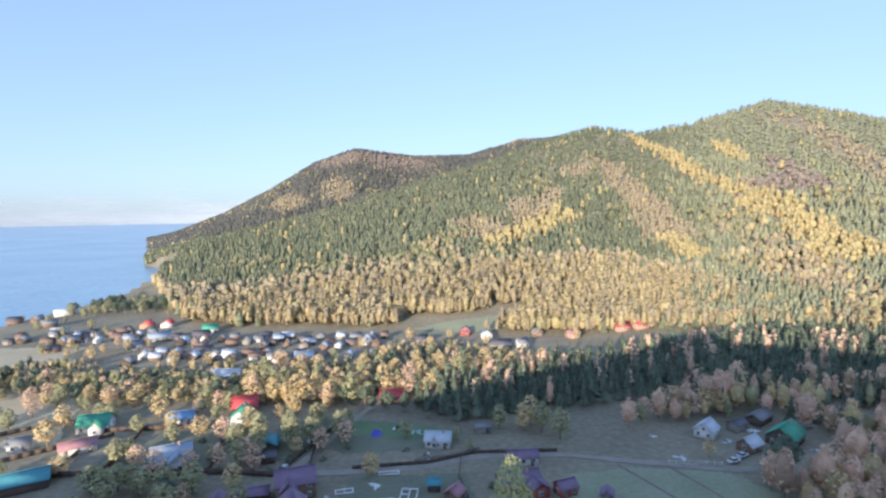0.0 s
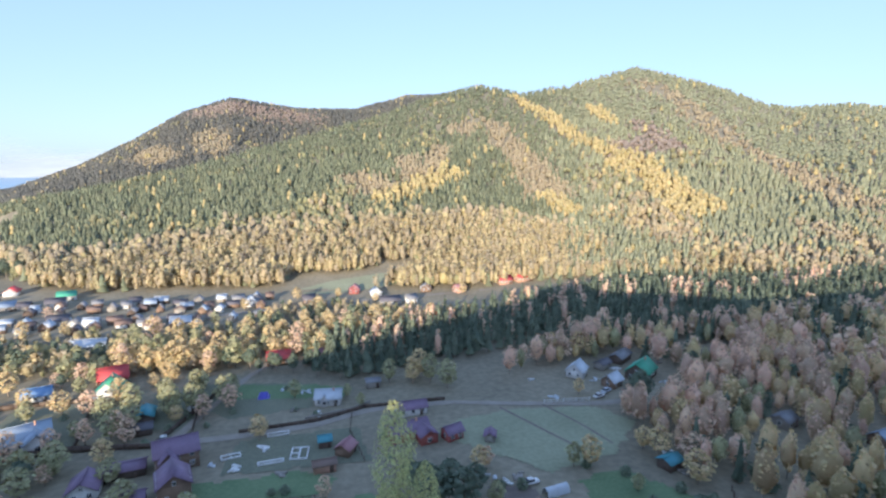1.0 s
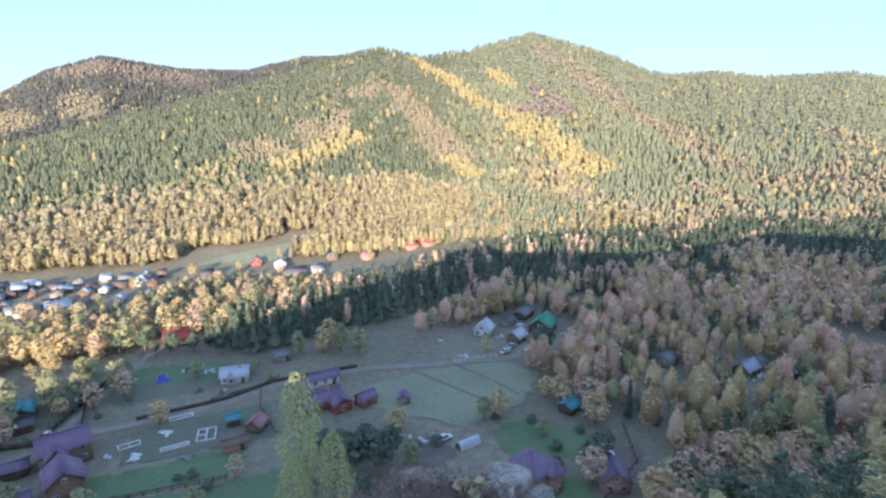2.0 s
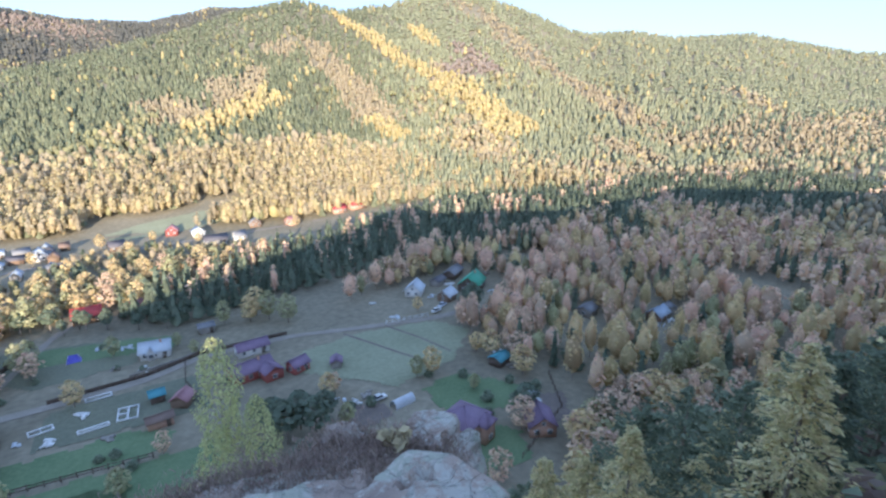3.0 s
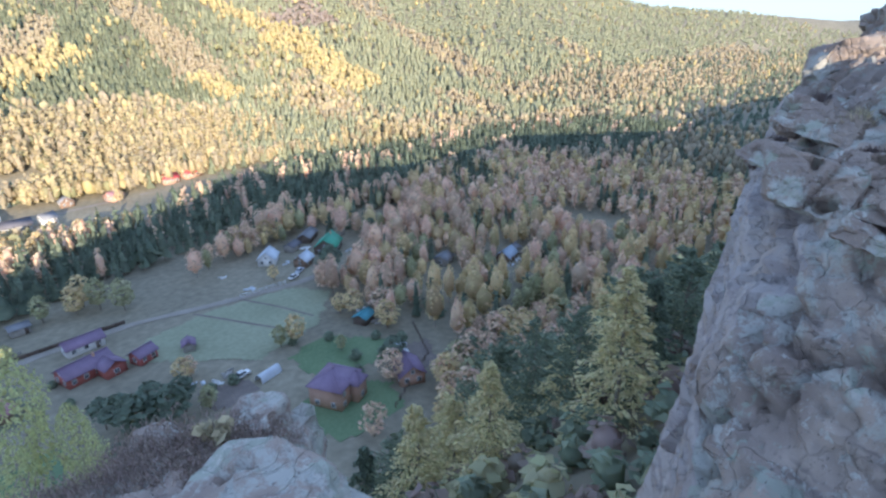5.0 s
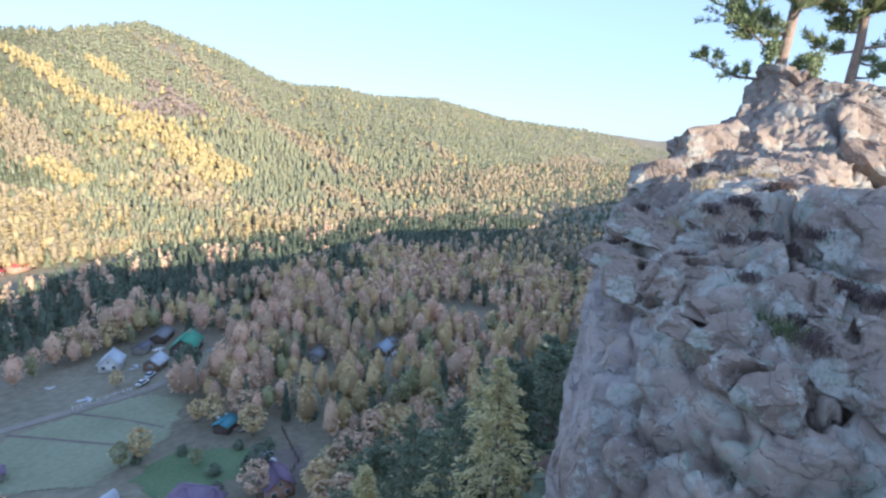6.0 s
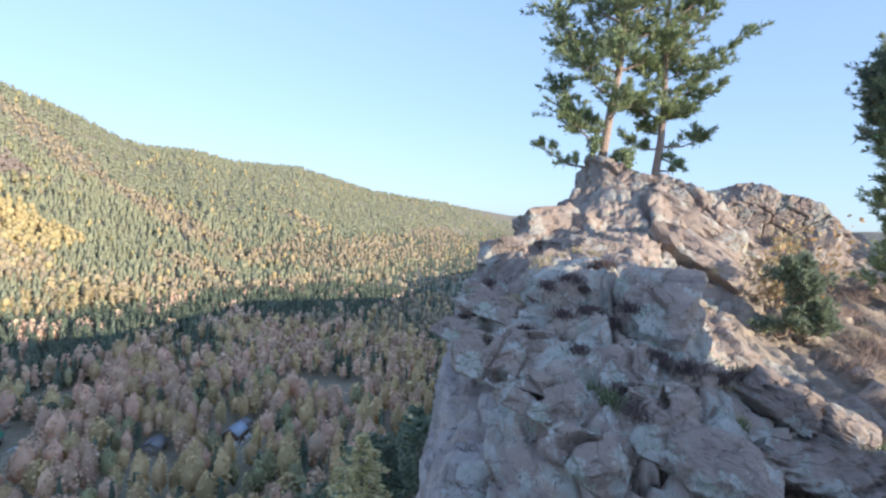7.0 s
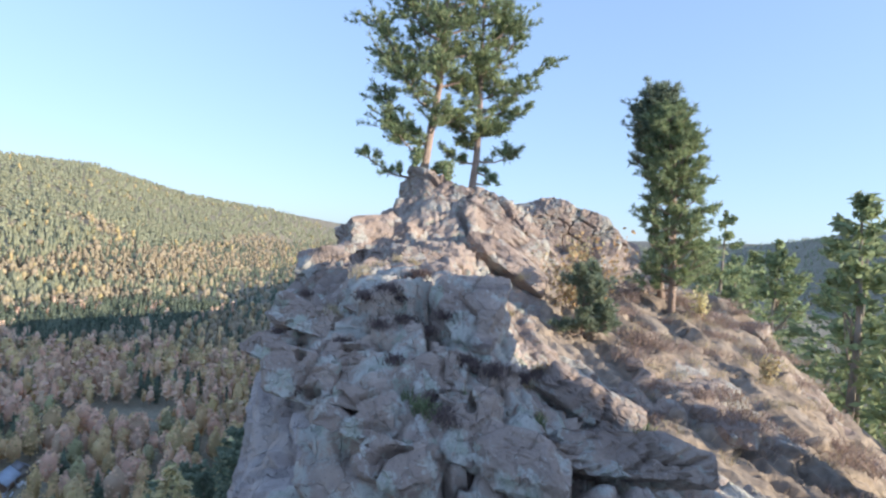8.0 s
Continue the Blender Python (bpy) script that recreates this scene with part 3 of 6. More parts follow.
for some, shapes in ((near_b, FINE), (mid_b, LEAFY)):
    wood(some, [("tan_birches", shapes, 0, 7, 15, 1.05, M_SHADE_TAN, 0.46, "tan half-bare birches in the shaded valley wood"),
                ("golden_birches", shapes, 0, 7, 15, 1.05, M_SHADE_GOLD, 0.32, "golden birches in the shaded valley wood"),
                ("olive_birches", shapes, 0, 7, 12, 1.0, M_OLIVE, 0.12, "olive broadleaf trees in the shaded valley wood"),
                ("valley_pines", FIRS, 1, 9, 14, 1.1, M_PINE, 0.10, "dark pines in the shaded valley wood")])
# tan birches standing in sun take the darker tawny leaves
wood(far_b, [("tan_birches", BLOBS, None, 9, 13, 0.9, M_TAWNY, 0.5, "tan birches farther up the valley"),
             ("valley_pines", CONES, None, 9, 14, 1.1, M_PINE, 0.35, "dark pines farther up the valley"),
             ("golden_birches", BLOBS, None, 9, 13, 0.9, M_SHADE_GOLD, 0.15, "golden birches farther up the valley")])
wood(far_v, [("valley_pines", CONES_FAR, None, 11, 17, 1.2, M_PINE, 0.6, "dark pines in the far valley"),
             ("tan_birches", BLOBS_FAR, None, 10, 15, 1.1, M_TAWNY, 0.4, "tan birches in the far valley")])

# ---- rock of the ridge ----
def rock_material(name, pale, smooth=False, tone=1.0):
    """pale: how much lichen covers it; tone: how light the bare stone is."""
    m = bpy.data.materials.new(name)
    m.use_nodes = True
    n, l = m.node_tree.nodes, m.node_tree.links
    b = n["Principled BSDF"]
    b.inputs["Roughness"].default_value = 0.92
    b.inputs["Specular IOR Level"].default_value = 0.25
    co = n.new("ShaderNodeTexCoord")

    def tex(scale, detail=5, rough=0.6, dist=0.0):
        t = n.new("ShaderNodeTexNoise")
        t.inputs["Scale"].default_value, t.inputs["Detail"].default_value = scale, detail
        t.inputs["Roughness"].default_value, t.inputs["Distortion"].default_value = rough, dist
        l.new(co.outputs["Object"], t.inputs["Vector"])
        return t.outputs["Fac"]

    def band(src, a, z):
        r = n.new("ShaderNodeMapRange")
        r.interpolation_type = "SMOOTHSTEP"
        r.inputs["From Min"].default_value, r.inputs["From Max"].default_value = a, z
        l.new(src, r.inputs["Value"])
        return r.outputs["Result"]

    def over(base, colour, fac):
        x = n.new("ShaderNodeMix")
        x.data_type = "RGBA"
        l.new(fac, x.inputs["Factor"])
        if isinstance(base, tuple):
            x.inputs["A"].default_value = (*base, 1)
        else:
            l.new(base, x.inputs["A"])
        x.inputs["B"].default_value = (*colour, 1)
        return x.outputs["Result"]
    stretch = n.new("ShaderNodeMapping")                      # bedding seams, dipping along the ridge
    stretch.inputs["Rotation"].default_value = (0.35, -0.30, 0.2)
    stretch.inputs["Scale"].default_value = (0.7, 0.7, 5.0)
    l.new(co.outputs["Object"], stretch.inputs["Vector"])
    seam = n.new("ShaderNodeTexNoise")
    seam.inputs["Scale"].default_value, seam.inputs["Detail"].default_value, seam.inputs["Roughness"].default_value = 1.6, 7, 0.65
    l.new(stretch.outputs["Vector"], seam.inputs["Vector"])
    c = over(tuple(k * tone for k in (0.30, 0.235, 0.205)), tuple(k * tone for k in (0.45, 0.36, 0.305)), band(tex(0.9, 4, 0.55, 0.5), 0.36, 0.64))
    c = over(c, (0.27, 0.215, 0.20), band(seam.outputs["Fac"], 0.55, 0.70))
    if smooth:
        c = over(c, (0.54, 0.475, 0.455), band(tex(1.6, 6, 0.6, 0.4), 0.34, 0.58))
        c = over(c, (0.43, 0.365, 0.355), band(seam.outputs["Fac"], 0.50, 0.62))
        c = over(c, (0.56, 0.52, 0.50), band(tex(3.0, 9, 0.7, 0.3), 0.60, 0.66))
    else:
        c = over(c, tuple(k * tone for k in (0.436, 0.419, 0.382)), band(tex(1.9, 11, 0.74, 0.35), 0.515 - pale, 0.575 - pale))    # broad pale lichen
        c = over(c, tuple(k * tone for k in (0.360, 0.367, 0.312)), band(tex(3.4, 9, 0.7, 0.3), 0.585 - pale, 0.625 - pale))       # grey-green lichen
        c = over(c, tuple(k * tone for k in (0.480, 0.454, 0.413)), band(tex(8.5, 8, 0.75, 0.4), 0.61 - pale, 0.65 - pale))          # small pale rosettes
        c = over(c, (0.16, 0.135, 0.13), band(tex(10, 11, 0.82, 0.3), 0.60 + pale, 0.64 + pale))     # dark crusts
    c = over(c, (0.19, 0.16, 0.15), band(tex(30, 6, 0.8), 0.58, 0.66))             # grain
    c = over(c, (0.60, 0.57, 0.54), band(tex(46, 5, 0.8), 0.62, 0.70))
    c = over(c, (0.48, 0.29, 0.19), band(tex(1.7, 6, 0.65, 0.6), 0.685, 0.745))         # rust stains
    l.new(c, b.inputs["Base Color"])
    v = n.new("ShaderNodeTexVoronoi")
    v.feature = "DISTANCE_TO_EDGE"
    v.inputs["Scale"].default_value = 3.6
    w = n.new("ShaderNodeTexNoise")
    w.inputs["Scale"].default_value, w.inputs["Detail"].default_value = 2.2, 4
    l.new(co.outputs["Object"], w.inputs["Vector"])
    mx = n.new("ShaderNodeMix")
    mx.data_type = "RGBA"
    mx.blend_type = "LINEAR_LIGHT"
    mx.inputs["Factor"].default_value = 0.35
    l.new(co.outputs["Object"], mx.inputs["A"])
    l.new(w.outputs["Color"], mx.inputs["B"])
    l.new(mx.outputs["Result"], v.inputs["Vector"])
    crack = n.new("ShaderNodeMapRange")
    crack.inputs["From Max"].default_value = 0.05
    l.new(v.outputs["Distance"], crack.inputs["Value"])
    b1, b2, b3 = (n.new("ShaderNodeBump") for _ in range(3))
    for bp, s, d, src in ((b1, 0.6, 0.04, crack.outputs["Result"]), (b2, 0.7, 0.07, tex(5, 10, 0.7, 0.5)), (b3, 0.7, 0.015, tex(30, 8, 0.75))):
        bp.inputs["Strength"].default_value, bp.inputs["Distance"].default_value = s, d
        l.new(src, bp.inputs["Height"])
    l.new(b1.outputs["Normal"], b2.inputs["Normal"])
    l.new(b2.outputs["Normal"], b3.inputs["Normal"])
    l.new(b3.outputs["Normal"], b.inputs["Normal"])
    return m


M_ROCK = rock_material("lichened_granite", 0.0)
M_PALE = rock_material("pale_lichened_granite", 0.05, False, 1.3)
M_CLIFF = rock_material("bare_cliff_granite", 0.0, True, 1.3)
# near face: more lichen, and stone lightened to make up for its shade
M_SHADE_ROCK = rock_material("shade_lightened_granite", 0.025, False, 1.24)

# stations along the ridge: x, cliff edge's y and z, crest z, z of the hollow south of the crest, southern rim's y and z
# rim from x -4 to 3 is raised, out of view, only to cast shade
STATION = np.array([
    (-9, 3.2, 71.5, 72.0, 72.0, -5, 72.0), (-4, 3.8, 73.2, 73.3, 73.3, -4.5, 75.0), (0, 4.02, 73.3, 73.44, 73.46, -4.5, 76.3), (1.8, 4.3, 73.36, 73.46, 73.46, -4.6, 76.4),
    (2.6, 4.18, 73.34, 73.45, 73.46, -4.6, 75.9), (2.93, 4.05, 73.27, 73.4, 73.41, -4.4, 75.2), (3.08, 3.1, 72.9, 73.0, 73.2, -4.2, 74.4), (3.3, 2.4, 72.4, 72.8, 73.05, -3.8, 73.4),
    (3.9, 2.3, 72.4, 72.95, 73.1, -3.4, 72.8), (4.5, 2.4, 73.0, 73.6, 73.4, -2.4, 72.6), (5.0, 2.55, 73.35, 73.98, 73.7, -2.4, 72.7), (5.35, 2.6, 73.5, 74.2, 73.8, -2.4, 72.8),
    (5.85, 2.65, 73.7, 74.46, 73.85, -2.5, 72.95), (6.3, 2.75, 73.85, 74.66, 73.9, -2.6, 73.05), (6.8, 2.95, 74.08, 74.84, 74.0, -2.7, 73.15), (7.5, 3.0, 74.4, 74.94, 74.15, -2.9, 73.25),
    (8.0, 2.98, 74.62, 74.97, 74.3, -3.2, 73.35), (8.84, 2.95, 74.85, 75.02, 74.5, -3.6, 73.5), (10.3, 2.6, 75.15, 75.35, 74.8, -4.3, 73.75), (11.2, 2.4, 75.45, 75.8, 75.0, -4.6, 73.95),
    (12, 2.3, 76.0, 76.15, 75.2, -4.8, 74.15), (13.2, 2.05, 75.95, 76.1, 75.2, -4.9, 74.45), (14.2, 1.7, 75.35, 75.6, 75.0, -4.9, 74.55), (16, 1.3, 74.75, 75.3, 74.8, -5.1, 74.35),
    (20, 0.8, 73.6, 74.3, 73.9, -5.3, 72.9), (27, -0.2, 71.1, 71.7, 71.4, -5.7, 70.6)])


# deep joints of the near face
JOINTS = [[(6.43, 1.56, 74.93), (6.34, 1.5, 74.67), (5.78, 1.53, 74.55)],
          [(5.76, 1.53, 74.53), (5.94, 1.75, 74.49), (5.9, 2.03, 74.46)],
          [(6.11, 1.3, 74.55), (5.7, 1.23, 74.48), (5.21, 1.22, 74.4), (5.12, 1.19, 74.33)],
          [(5.19, 1.22, 74.38), (5.31, 1.36, 74.3), (5.32, 1.51, 74.25), (5.15, 1.44, 74.19), (4.89, 1.37, 74.18), (4.98, 1.32, 73.99)],
          [(5.47, 1.62, 74.31), (5.45, 1.56, 74.29)],
          [(6.61, 0.62, 74.3), (5.75, 0.81, 74.29), (5.33, 0.92, 74.26)],
          [(6.42, 2.53, 74.51), (6.67, 2.49, 74.39), (5.83, 2.31, 74.4)],
          [(5.26, 1.91, 73.99), (4.91, 1.63, 74.13), (4.87, 1.52, 74.17)],
          [(5.81, 2.52, 73.58), (5.59, 2.28, 73.8)],
          [(5.77, 1.17, 74.47), (5.67, 1.03, 74.47), (6.41, 0.68, 74.32)],
          [(6.87, 2.38, 74.62), (6.43, 2.03, 74.75), (6.19, 1.87, 74.77)],
          [(5.72, 2.22, 74.18), (5.3, 1.94, 74.29), (5.25, 1.86, 74.24)]]
JOINTS = [(Vector(a), Vector(b)) for line in JOINTS for a, b in zip(line[:-1], line[1:])]


def joint_depth(p):
    """How deep a joint cuts in at a place; joints run on into the rock along the ridge."""
    if not (4.6 < p.x < 7.3 and 0.4 < p.y < 2.75 and p.z > 73.4):
        return 0.0
    best = 9.0
    for a, b in JOINTS:
        d, q = b - a, p - a
        t = min(1.0, max(0.0, (q.y * d.y + q.z * d.z) / (d.y * d.y + d.z * d.z)))
        e = q - d * t
        best = min(best, math.hypot(0.3 * e.x, e.y, e.z))
    k = 0.034 + 0.016 * noise.noise(p * 5.0)
    return 0.20 * max(0.0, 1 - best / k) ** 0.7


def rough_rock(p, nrm, block=1.0, amount=1.0):
    """Where a point of a smooth rock face moves to: split into tilted blocks with cracks, then weathered."""
    p, nrm = Vector(p), Vector(nrm)
    q = Vector((p.x * 0.95 + p.y * 0.3, p.y * 0.95 - p.x * 0.2 + p.z * 0.25, p.z * 1.7 - p.x * 0.6 + p.y * 0.2)) * block
    q += 0.10 * noise.noise_vector(p * 0.8) + 0.03 * noise.noise_vector(p * 3.1)
    a = q * 0.75
    d, pts = noise.voronoi(a, distance_metric="CHEBYCHEV")
    big = 0.17 * noise.noise(pts[0] * 7.7 + Vector((3, 1, 4))) + (a - pts[0]).dot(noise.noise_vector(pts[0] * 5.1 + Vector((9, 9, 2)))) * 0.22
    big -= 0.20 * max(0.0, 1 - (d[1] - d[0]) / 0.035)
    # ledges along the bedding, broken from block to block
    w = q.z * 1.5 + 0.5 * noise.noise(pts[0] * 3.3) + 0.25 * noise.noise(p * 1.3)
    f = w - math.floor(w)
    ledge = 0.11 * (f - 0.5) * (0.6 + 0.9 * noise.noise(p * 0.9 + Vector((4, 4, 1))))
    b = Vector((q.x * 2.0, q.y * 2.0, q.z * 3.2)) + Vector((5, 2, 7))
    d, pts = noise.voronoi(b, distance_metric="CHEBYCHEV")
    mid = 0.07 * noise.noise(pts[0] * 6.3) + (b - pts[0]).dot(noise.noise_vector(pts[0] * 4.3)) * 0.075 - 0.06 * max(0.0, 1 - (d[1] - d[0]) / 0.06)
    c = Vector((q.x * 4.6, q.y * 4.6, q.z * 9.5)) + 0.3 * noise.noise_vector(p * 2.3)
    d, pts = noise.voronoi(c, distance_metric="CHEBYCHEV")
    small = 0.036 * noise.noise(pts[0] * 5.7) + (c - pts[0]).dot(noise.noise_vector(pts[0] * 3.3)) * 0.026 - 0.026 * max(0.0, 1 - (d[1] - d[0]) / 0.1)
    fine = 0.016 * noise.fractal(p * 6.0, 0.8, 2.1, 4) + 0.006 * noise.noise(p * 17)
    return p + nrm * ((big + ledge + mid + small + fine) * amount - joint_depth(p))


M_SCREE = material("stony_brown_soil", (0.17, 0.135, 0.11), (0.42, 0.35, 0.28), 0.95, 0.9, 9, 0.7, 0.05, mid=(0.28, 0.225, 0.18))


def ridge_rock():
    xs = np.concatenate([np.linspace(-8.5, 1.4, 34), np.arange(1.5, 5, 0.045), np.arange(5, 9.2, 0.03), np.arange(9.25, 15, 0.075), np.linspace(15.2, 26.5, 44)])
    ye, ze, zc, zb, yr, zr = (np.interp(xs, STATION[:, 0], STATION[:, k]) for k in range(1, 7))
    yl = np.where(xs < 3.4, np.minimum(ye - 0.9, 1.3), ye - 0.9)
    yk, yb = yl - 0.85, yl - 1.65
    ky = np.stack([ye + 1.9, ye + 0.45, ye + 0.03, ye - 0.01, ye - 0.2, ye - 0.5, yl, yk, yb, yb - 1.1, yr, yr - 1.5, yr - 10], -1)
    kz = np.stack([ze - 13, ze - 4.5, ze - 1.2, ze - 0.25, ze + 0.05, 0.4 * ze + 0.6 * zc, zc, zc + 0.06, zb, 0.5 * (zb + zr) + 0.1, zr, zr - 1.3, zr - 7.5], -1)
    part_n = [24, 46, 40, 8, 12, 14, 32, 34, 30, 34, 16, 16]
    s = np.concatenate([i + np.arange(k) / k for i, k in enumerate(part_n)] + [[len(part_n)]])
    base = np.arange(13)
    yy = np.array([np.interp(s, base, r) for r in ky])
    zz = np.array([np.interp(s, base, r) for r in kz])
    xx = np.repeat(xs[:, None], len(s), 1)
    # soften the knots
    for _ in range(3):
        zz[:, 1:-1] = (zz[:, :-2] + 2 * zz[:, 1:-1] + zz[:, 2:]) / 4
        yy[:, 1:-1] = (yy[:, :-2] + 2 * yy[:, 1:-1] + yy[:, 2:]) / 4
    p = np.stack([xx, yy, zz], -1)
    tu, tv = np.gradient(p, axis=0), np.gradient(p, axis=1)
    nrm = np.cross(tv, tu)
    nrm /= np.linalg.norm(nrm, axis=2)[:, :, None]
    if nrm[100, 120, 2] < 0:
        nrm = -nrm
    flat_p, flat_n = p.reshape(-1, 3), nrm.reshape(-1, 3)
    out = np.array([rough_rock(a, b, 1.0, 0.4 if a[0] < 3.3 else 0.4 if a[1] > np.interp(a[0], STATION[:, 0], STATION[:, 1]) - 0.06 else 1.0)[:] for a, b in zip(flat_p, flat_n)])
    faces = grid_faces(len(xs), len(s))[:, ::-1]
    me = mesh_of("rock_ridge", out, faces, M_ROCK, False)
    me.materials.append(M_SCREE)
    me.materials.append(M_CLIFF)
    me.materials.append(M_PALE)
    # lightened stone for the shaded near face
    me.materials.append(M_SHADE_ROCK)
    mid_p, mid_n = out[faces].mean(1), flat_n[faces[:, 0]]
    soil = (mid_p[:, 0] > 6.3) & (mid_p[:, 1] < -0.3 + 0.5 * vnoise(mid_p[:, 0] * 1.7, mid_p[:, 1] * 1.7, 6)) & (mid_n[:, 2] > 0.55) & (vnoise(mid_p[:, 0] * 0.9, mid_p[:, 1] * 0.9, 9) > -0.45)
    sheer = (mid_p[:, 0] > 4.0) & (mid_p[:, 0] < 9) & (mid_n[:, 1] > 0.72)
    me.polygons.foreach_set("material_index", np.where(soil, 1, np.where(sheer, 2, np.where(mid_p[:, 0] < 3.4, 3, np.where(mid_p[:, 0] < 7.2, 4, 0)))).astype(np.int32))
    return tagged(new("rock_ridge", me), "weathered grey granite ridge with pale lichen and a sheer cliff", "rock", kind="structure")


ridge = ridge_rock()


def rock_height(x, y):
    """The height of the bare ridge at a place of the plan."""
    hit_, place, _, _ = ridge.ray_cast((x, y, 90.0), (0, 0, -1))
    return place.z if hit_ else 73.0


def boulder(x, y, z, sx, sy, sz, seed, turn=0.0, lean=0.0, level=5, label="weathered grey granite block with lichen", cuts=9, mat=None, pitch=0.0):
    """A block split along flat planes, sunk into its bed; size as half extents."""
    g = np.random.default_rng(seed)
    planes = [Vector((1, 0.05, 0.1)), Vector((-1, 0, 0.12)), Vector((0, 1, 0.1)), Vector((0.05, -1, 0.1)), Vector((0.05, 0.1, 1)), Vector((0, 0, -1))]
    planes = [(v.normalized(), 0.9 + g.uniform(-0.1, 0.08)) for v in planes]
    for _ in range(cuts):
        v = Vector(g.normal(0, 1, 3)).normalized()
        planes.append((v, g.uniform(0.92, 1.25)))
    bm = bmesh.new()
    bmesh.ops.create_icosphere(bm, subdivisions=level, radius=1)
    rot = (Matrix.Rotation(radians(turn), 3, "Z") @ Matrix.Rotation(radians(lean), 3, "X") @ Matrix.Rotation(radians(pitch), 3, "Y"))
    for v in bm.verts:
        d = v.co.normalized()
        r = min(min(h / max(n.dot(d), 1e-3) for n, h in planes), 1.6)
        v.co = rot @ Vector((d.x * r * sx, d.y * r * sy, d.z * r * sz))
    bm.normal_update()
    k = min(1.0, 0.3 + 0.5 * max(sx, sy, sz))
    moved = [rough_rock(v.co + Vector((x, y, z)), v.normal, 1.0 if k > 0.6 else 1.8, 0.55 * k) - Vector((x, y, z)) for v in bm.verts]
    for v, c in zip(bm.verts, moved):
        v.co = c
    me = bpy.data.meshes.new("boulder")
    bm.to_mesh(me)
    bm.free()
    # near blocks in shade take the lightened stone
    me.materials.append(mat or (M_SHADE_ROCK if x < 7.2 and y > 0.2 else M_ROCK))
    ob = new("boulder", me)
    ob.location = (x, y, z)
    return tagged(ob, label, "rock", "blocks of the rocky ridge")



def crag(x, y, z, planes, seed, label, level=6):
    """A larger rock bounded by split planes: normal and distance from its middle in metres."""
    planes = [(Vector(p[:3]).normalized(), p[3] / Vector(p[:3]).length) for p in planes]
    bm = bmesh.new()
    bmesh.ops.create_icosphere(bm, subdivisions=level, radius=1)
    for v in bm.verts:
        d = v.co.normalized()
        v.co = d * min(h / max(n.dot(d), 1e-3) for n, h in planes)
    bm.normal_update()
    o = Vector((x, y, z))
    moved = [rough_rock(v.co + o, v.normal, 1.0, 0.6) - o for v in bm.verts]
    for v, c in zip(bm.verts, moved):
        v.co = c
    me = bpy.data.meshes.new("boulder")
    bm.to_mesh(me)
    bm.free()
    me.materials.append(M_ROCK)
    ob = new("boulder", me)
    ob.location = o
    return tagged(ob, label, "rock", "blocks of the rocky ridge")


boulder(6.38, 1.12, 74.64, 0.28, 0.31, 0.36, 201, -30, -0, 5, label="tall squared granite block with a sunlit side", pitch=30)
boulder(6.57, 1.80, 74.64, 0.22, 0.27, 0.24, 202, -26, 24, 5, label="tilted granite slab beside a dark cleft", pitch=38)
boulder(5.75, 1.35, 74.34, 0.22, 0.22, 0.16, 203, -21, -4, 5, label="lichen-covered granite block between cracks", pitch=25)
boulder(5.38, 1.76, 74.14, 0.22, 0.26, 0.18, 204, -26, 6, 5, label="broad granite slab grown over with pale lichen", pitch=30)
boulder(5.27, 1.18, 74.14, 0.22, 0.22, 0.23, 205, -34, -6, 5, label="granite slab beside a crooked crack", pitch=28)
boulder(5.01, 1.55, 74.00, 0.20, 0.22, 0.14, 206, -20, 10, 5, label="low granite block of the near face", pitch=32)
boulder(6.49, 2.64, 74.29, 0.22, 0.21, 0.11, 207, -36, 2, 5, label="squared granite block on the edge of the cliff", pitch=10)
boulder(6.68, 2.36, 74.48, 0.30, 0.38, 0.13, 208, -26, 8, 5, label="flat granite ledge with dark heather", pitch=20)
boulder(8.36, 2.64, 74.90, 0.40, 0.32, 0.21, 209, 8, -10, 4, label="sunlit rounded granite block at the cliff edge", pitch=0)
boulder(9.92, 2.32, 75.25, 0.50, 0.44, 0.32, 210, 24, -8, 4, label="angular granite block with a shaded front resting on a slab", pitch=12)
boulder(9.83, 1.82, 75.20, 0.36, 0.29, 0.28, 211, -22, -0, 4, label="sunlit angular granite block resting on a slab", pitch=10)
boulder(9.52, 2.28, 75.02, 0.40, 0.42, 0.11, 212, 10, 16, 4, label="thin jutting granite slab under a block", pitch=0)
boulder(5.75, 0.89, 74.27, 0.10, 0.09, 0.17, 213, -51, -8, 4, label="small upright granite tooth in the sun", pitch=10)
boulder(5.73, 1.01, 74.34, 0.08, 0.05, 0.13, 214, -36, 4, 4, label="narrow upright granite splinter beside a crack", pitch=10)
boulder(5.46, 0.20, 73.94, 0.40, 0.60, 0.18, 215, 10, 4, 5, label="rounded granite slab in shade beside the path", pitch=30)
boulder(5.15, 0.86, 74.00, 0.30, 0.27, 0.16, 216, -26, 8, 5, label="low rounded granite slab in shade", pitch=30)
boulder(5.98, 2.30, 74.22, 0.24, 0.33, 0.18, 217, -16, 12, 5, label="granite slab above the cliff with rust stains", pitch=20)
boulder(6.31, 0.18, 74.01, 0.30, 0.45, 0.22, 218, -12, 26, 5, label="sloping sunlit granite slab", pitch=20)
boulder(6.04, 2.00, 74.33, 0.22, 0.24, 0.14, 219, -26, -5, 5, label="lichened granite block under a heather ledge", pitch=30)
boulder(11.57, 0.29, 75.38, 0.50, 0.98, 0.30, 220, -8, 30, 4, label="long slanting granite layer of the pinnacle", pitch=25)
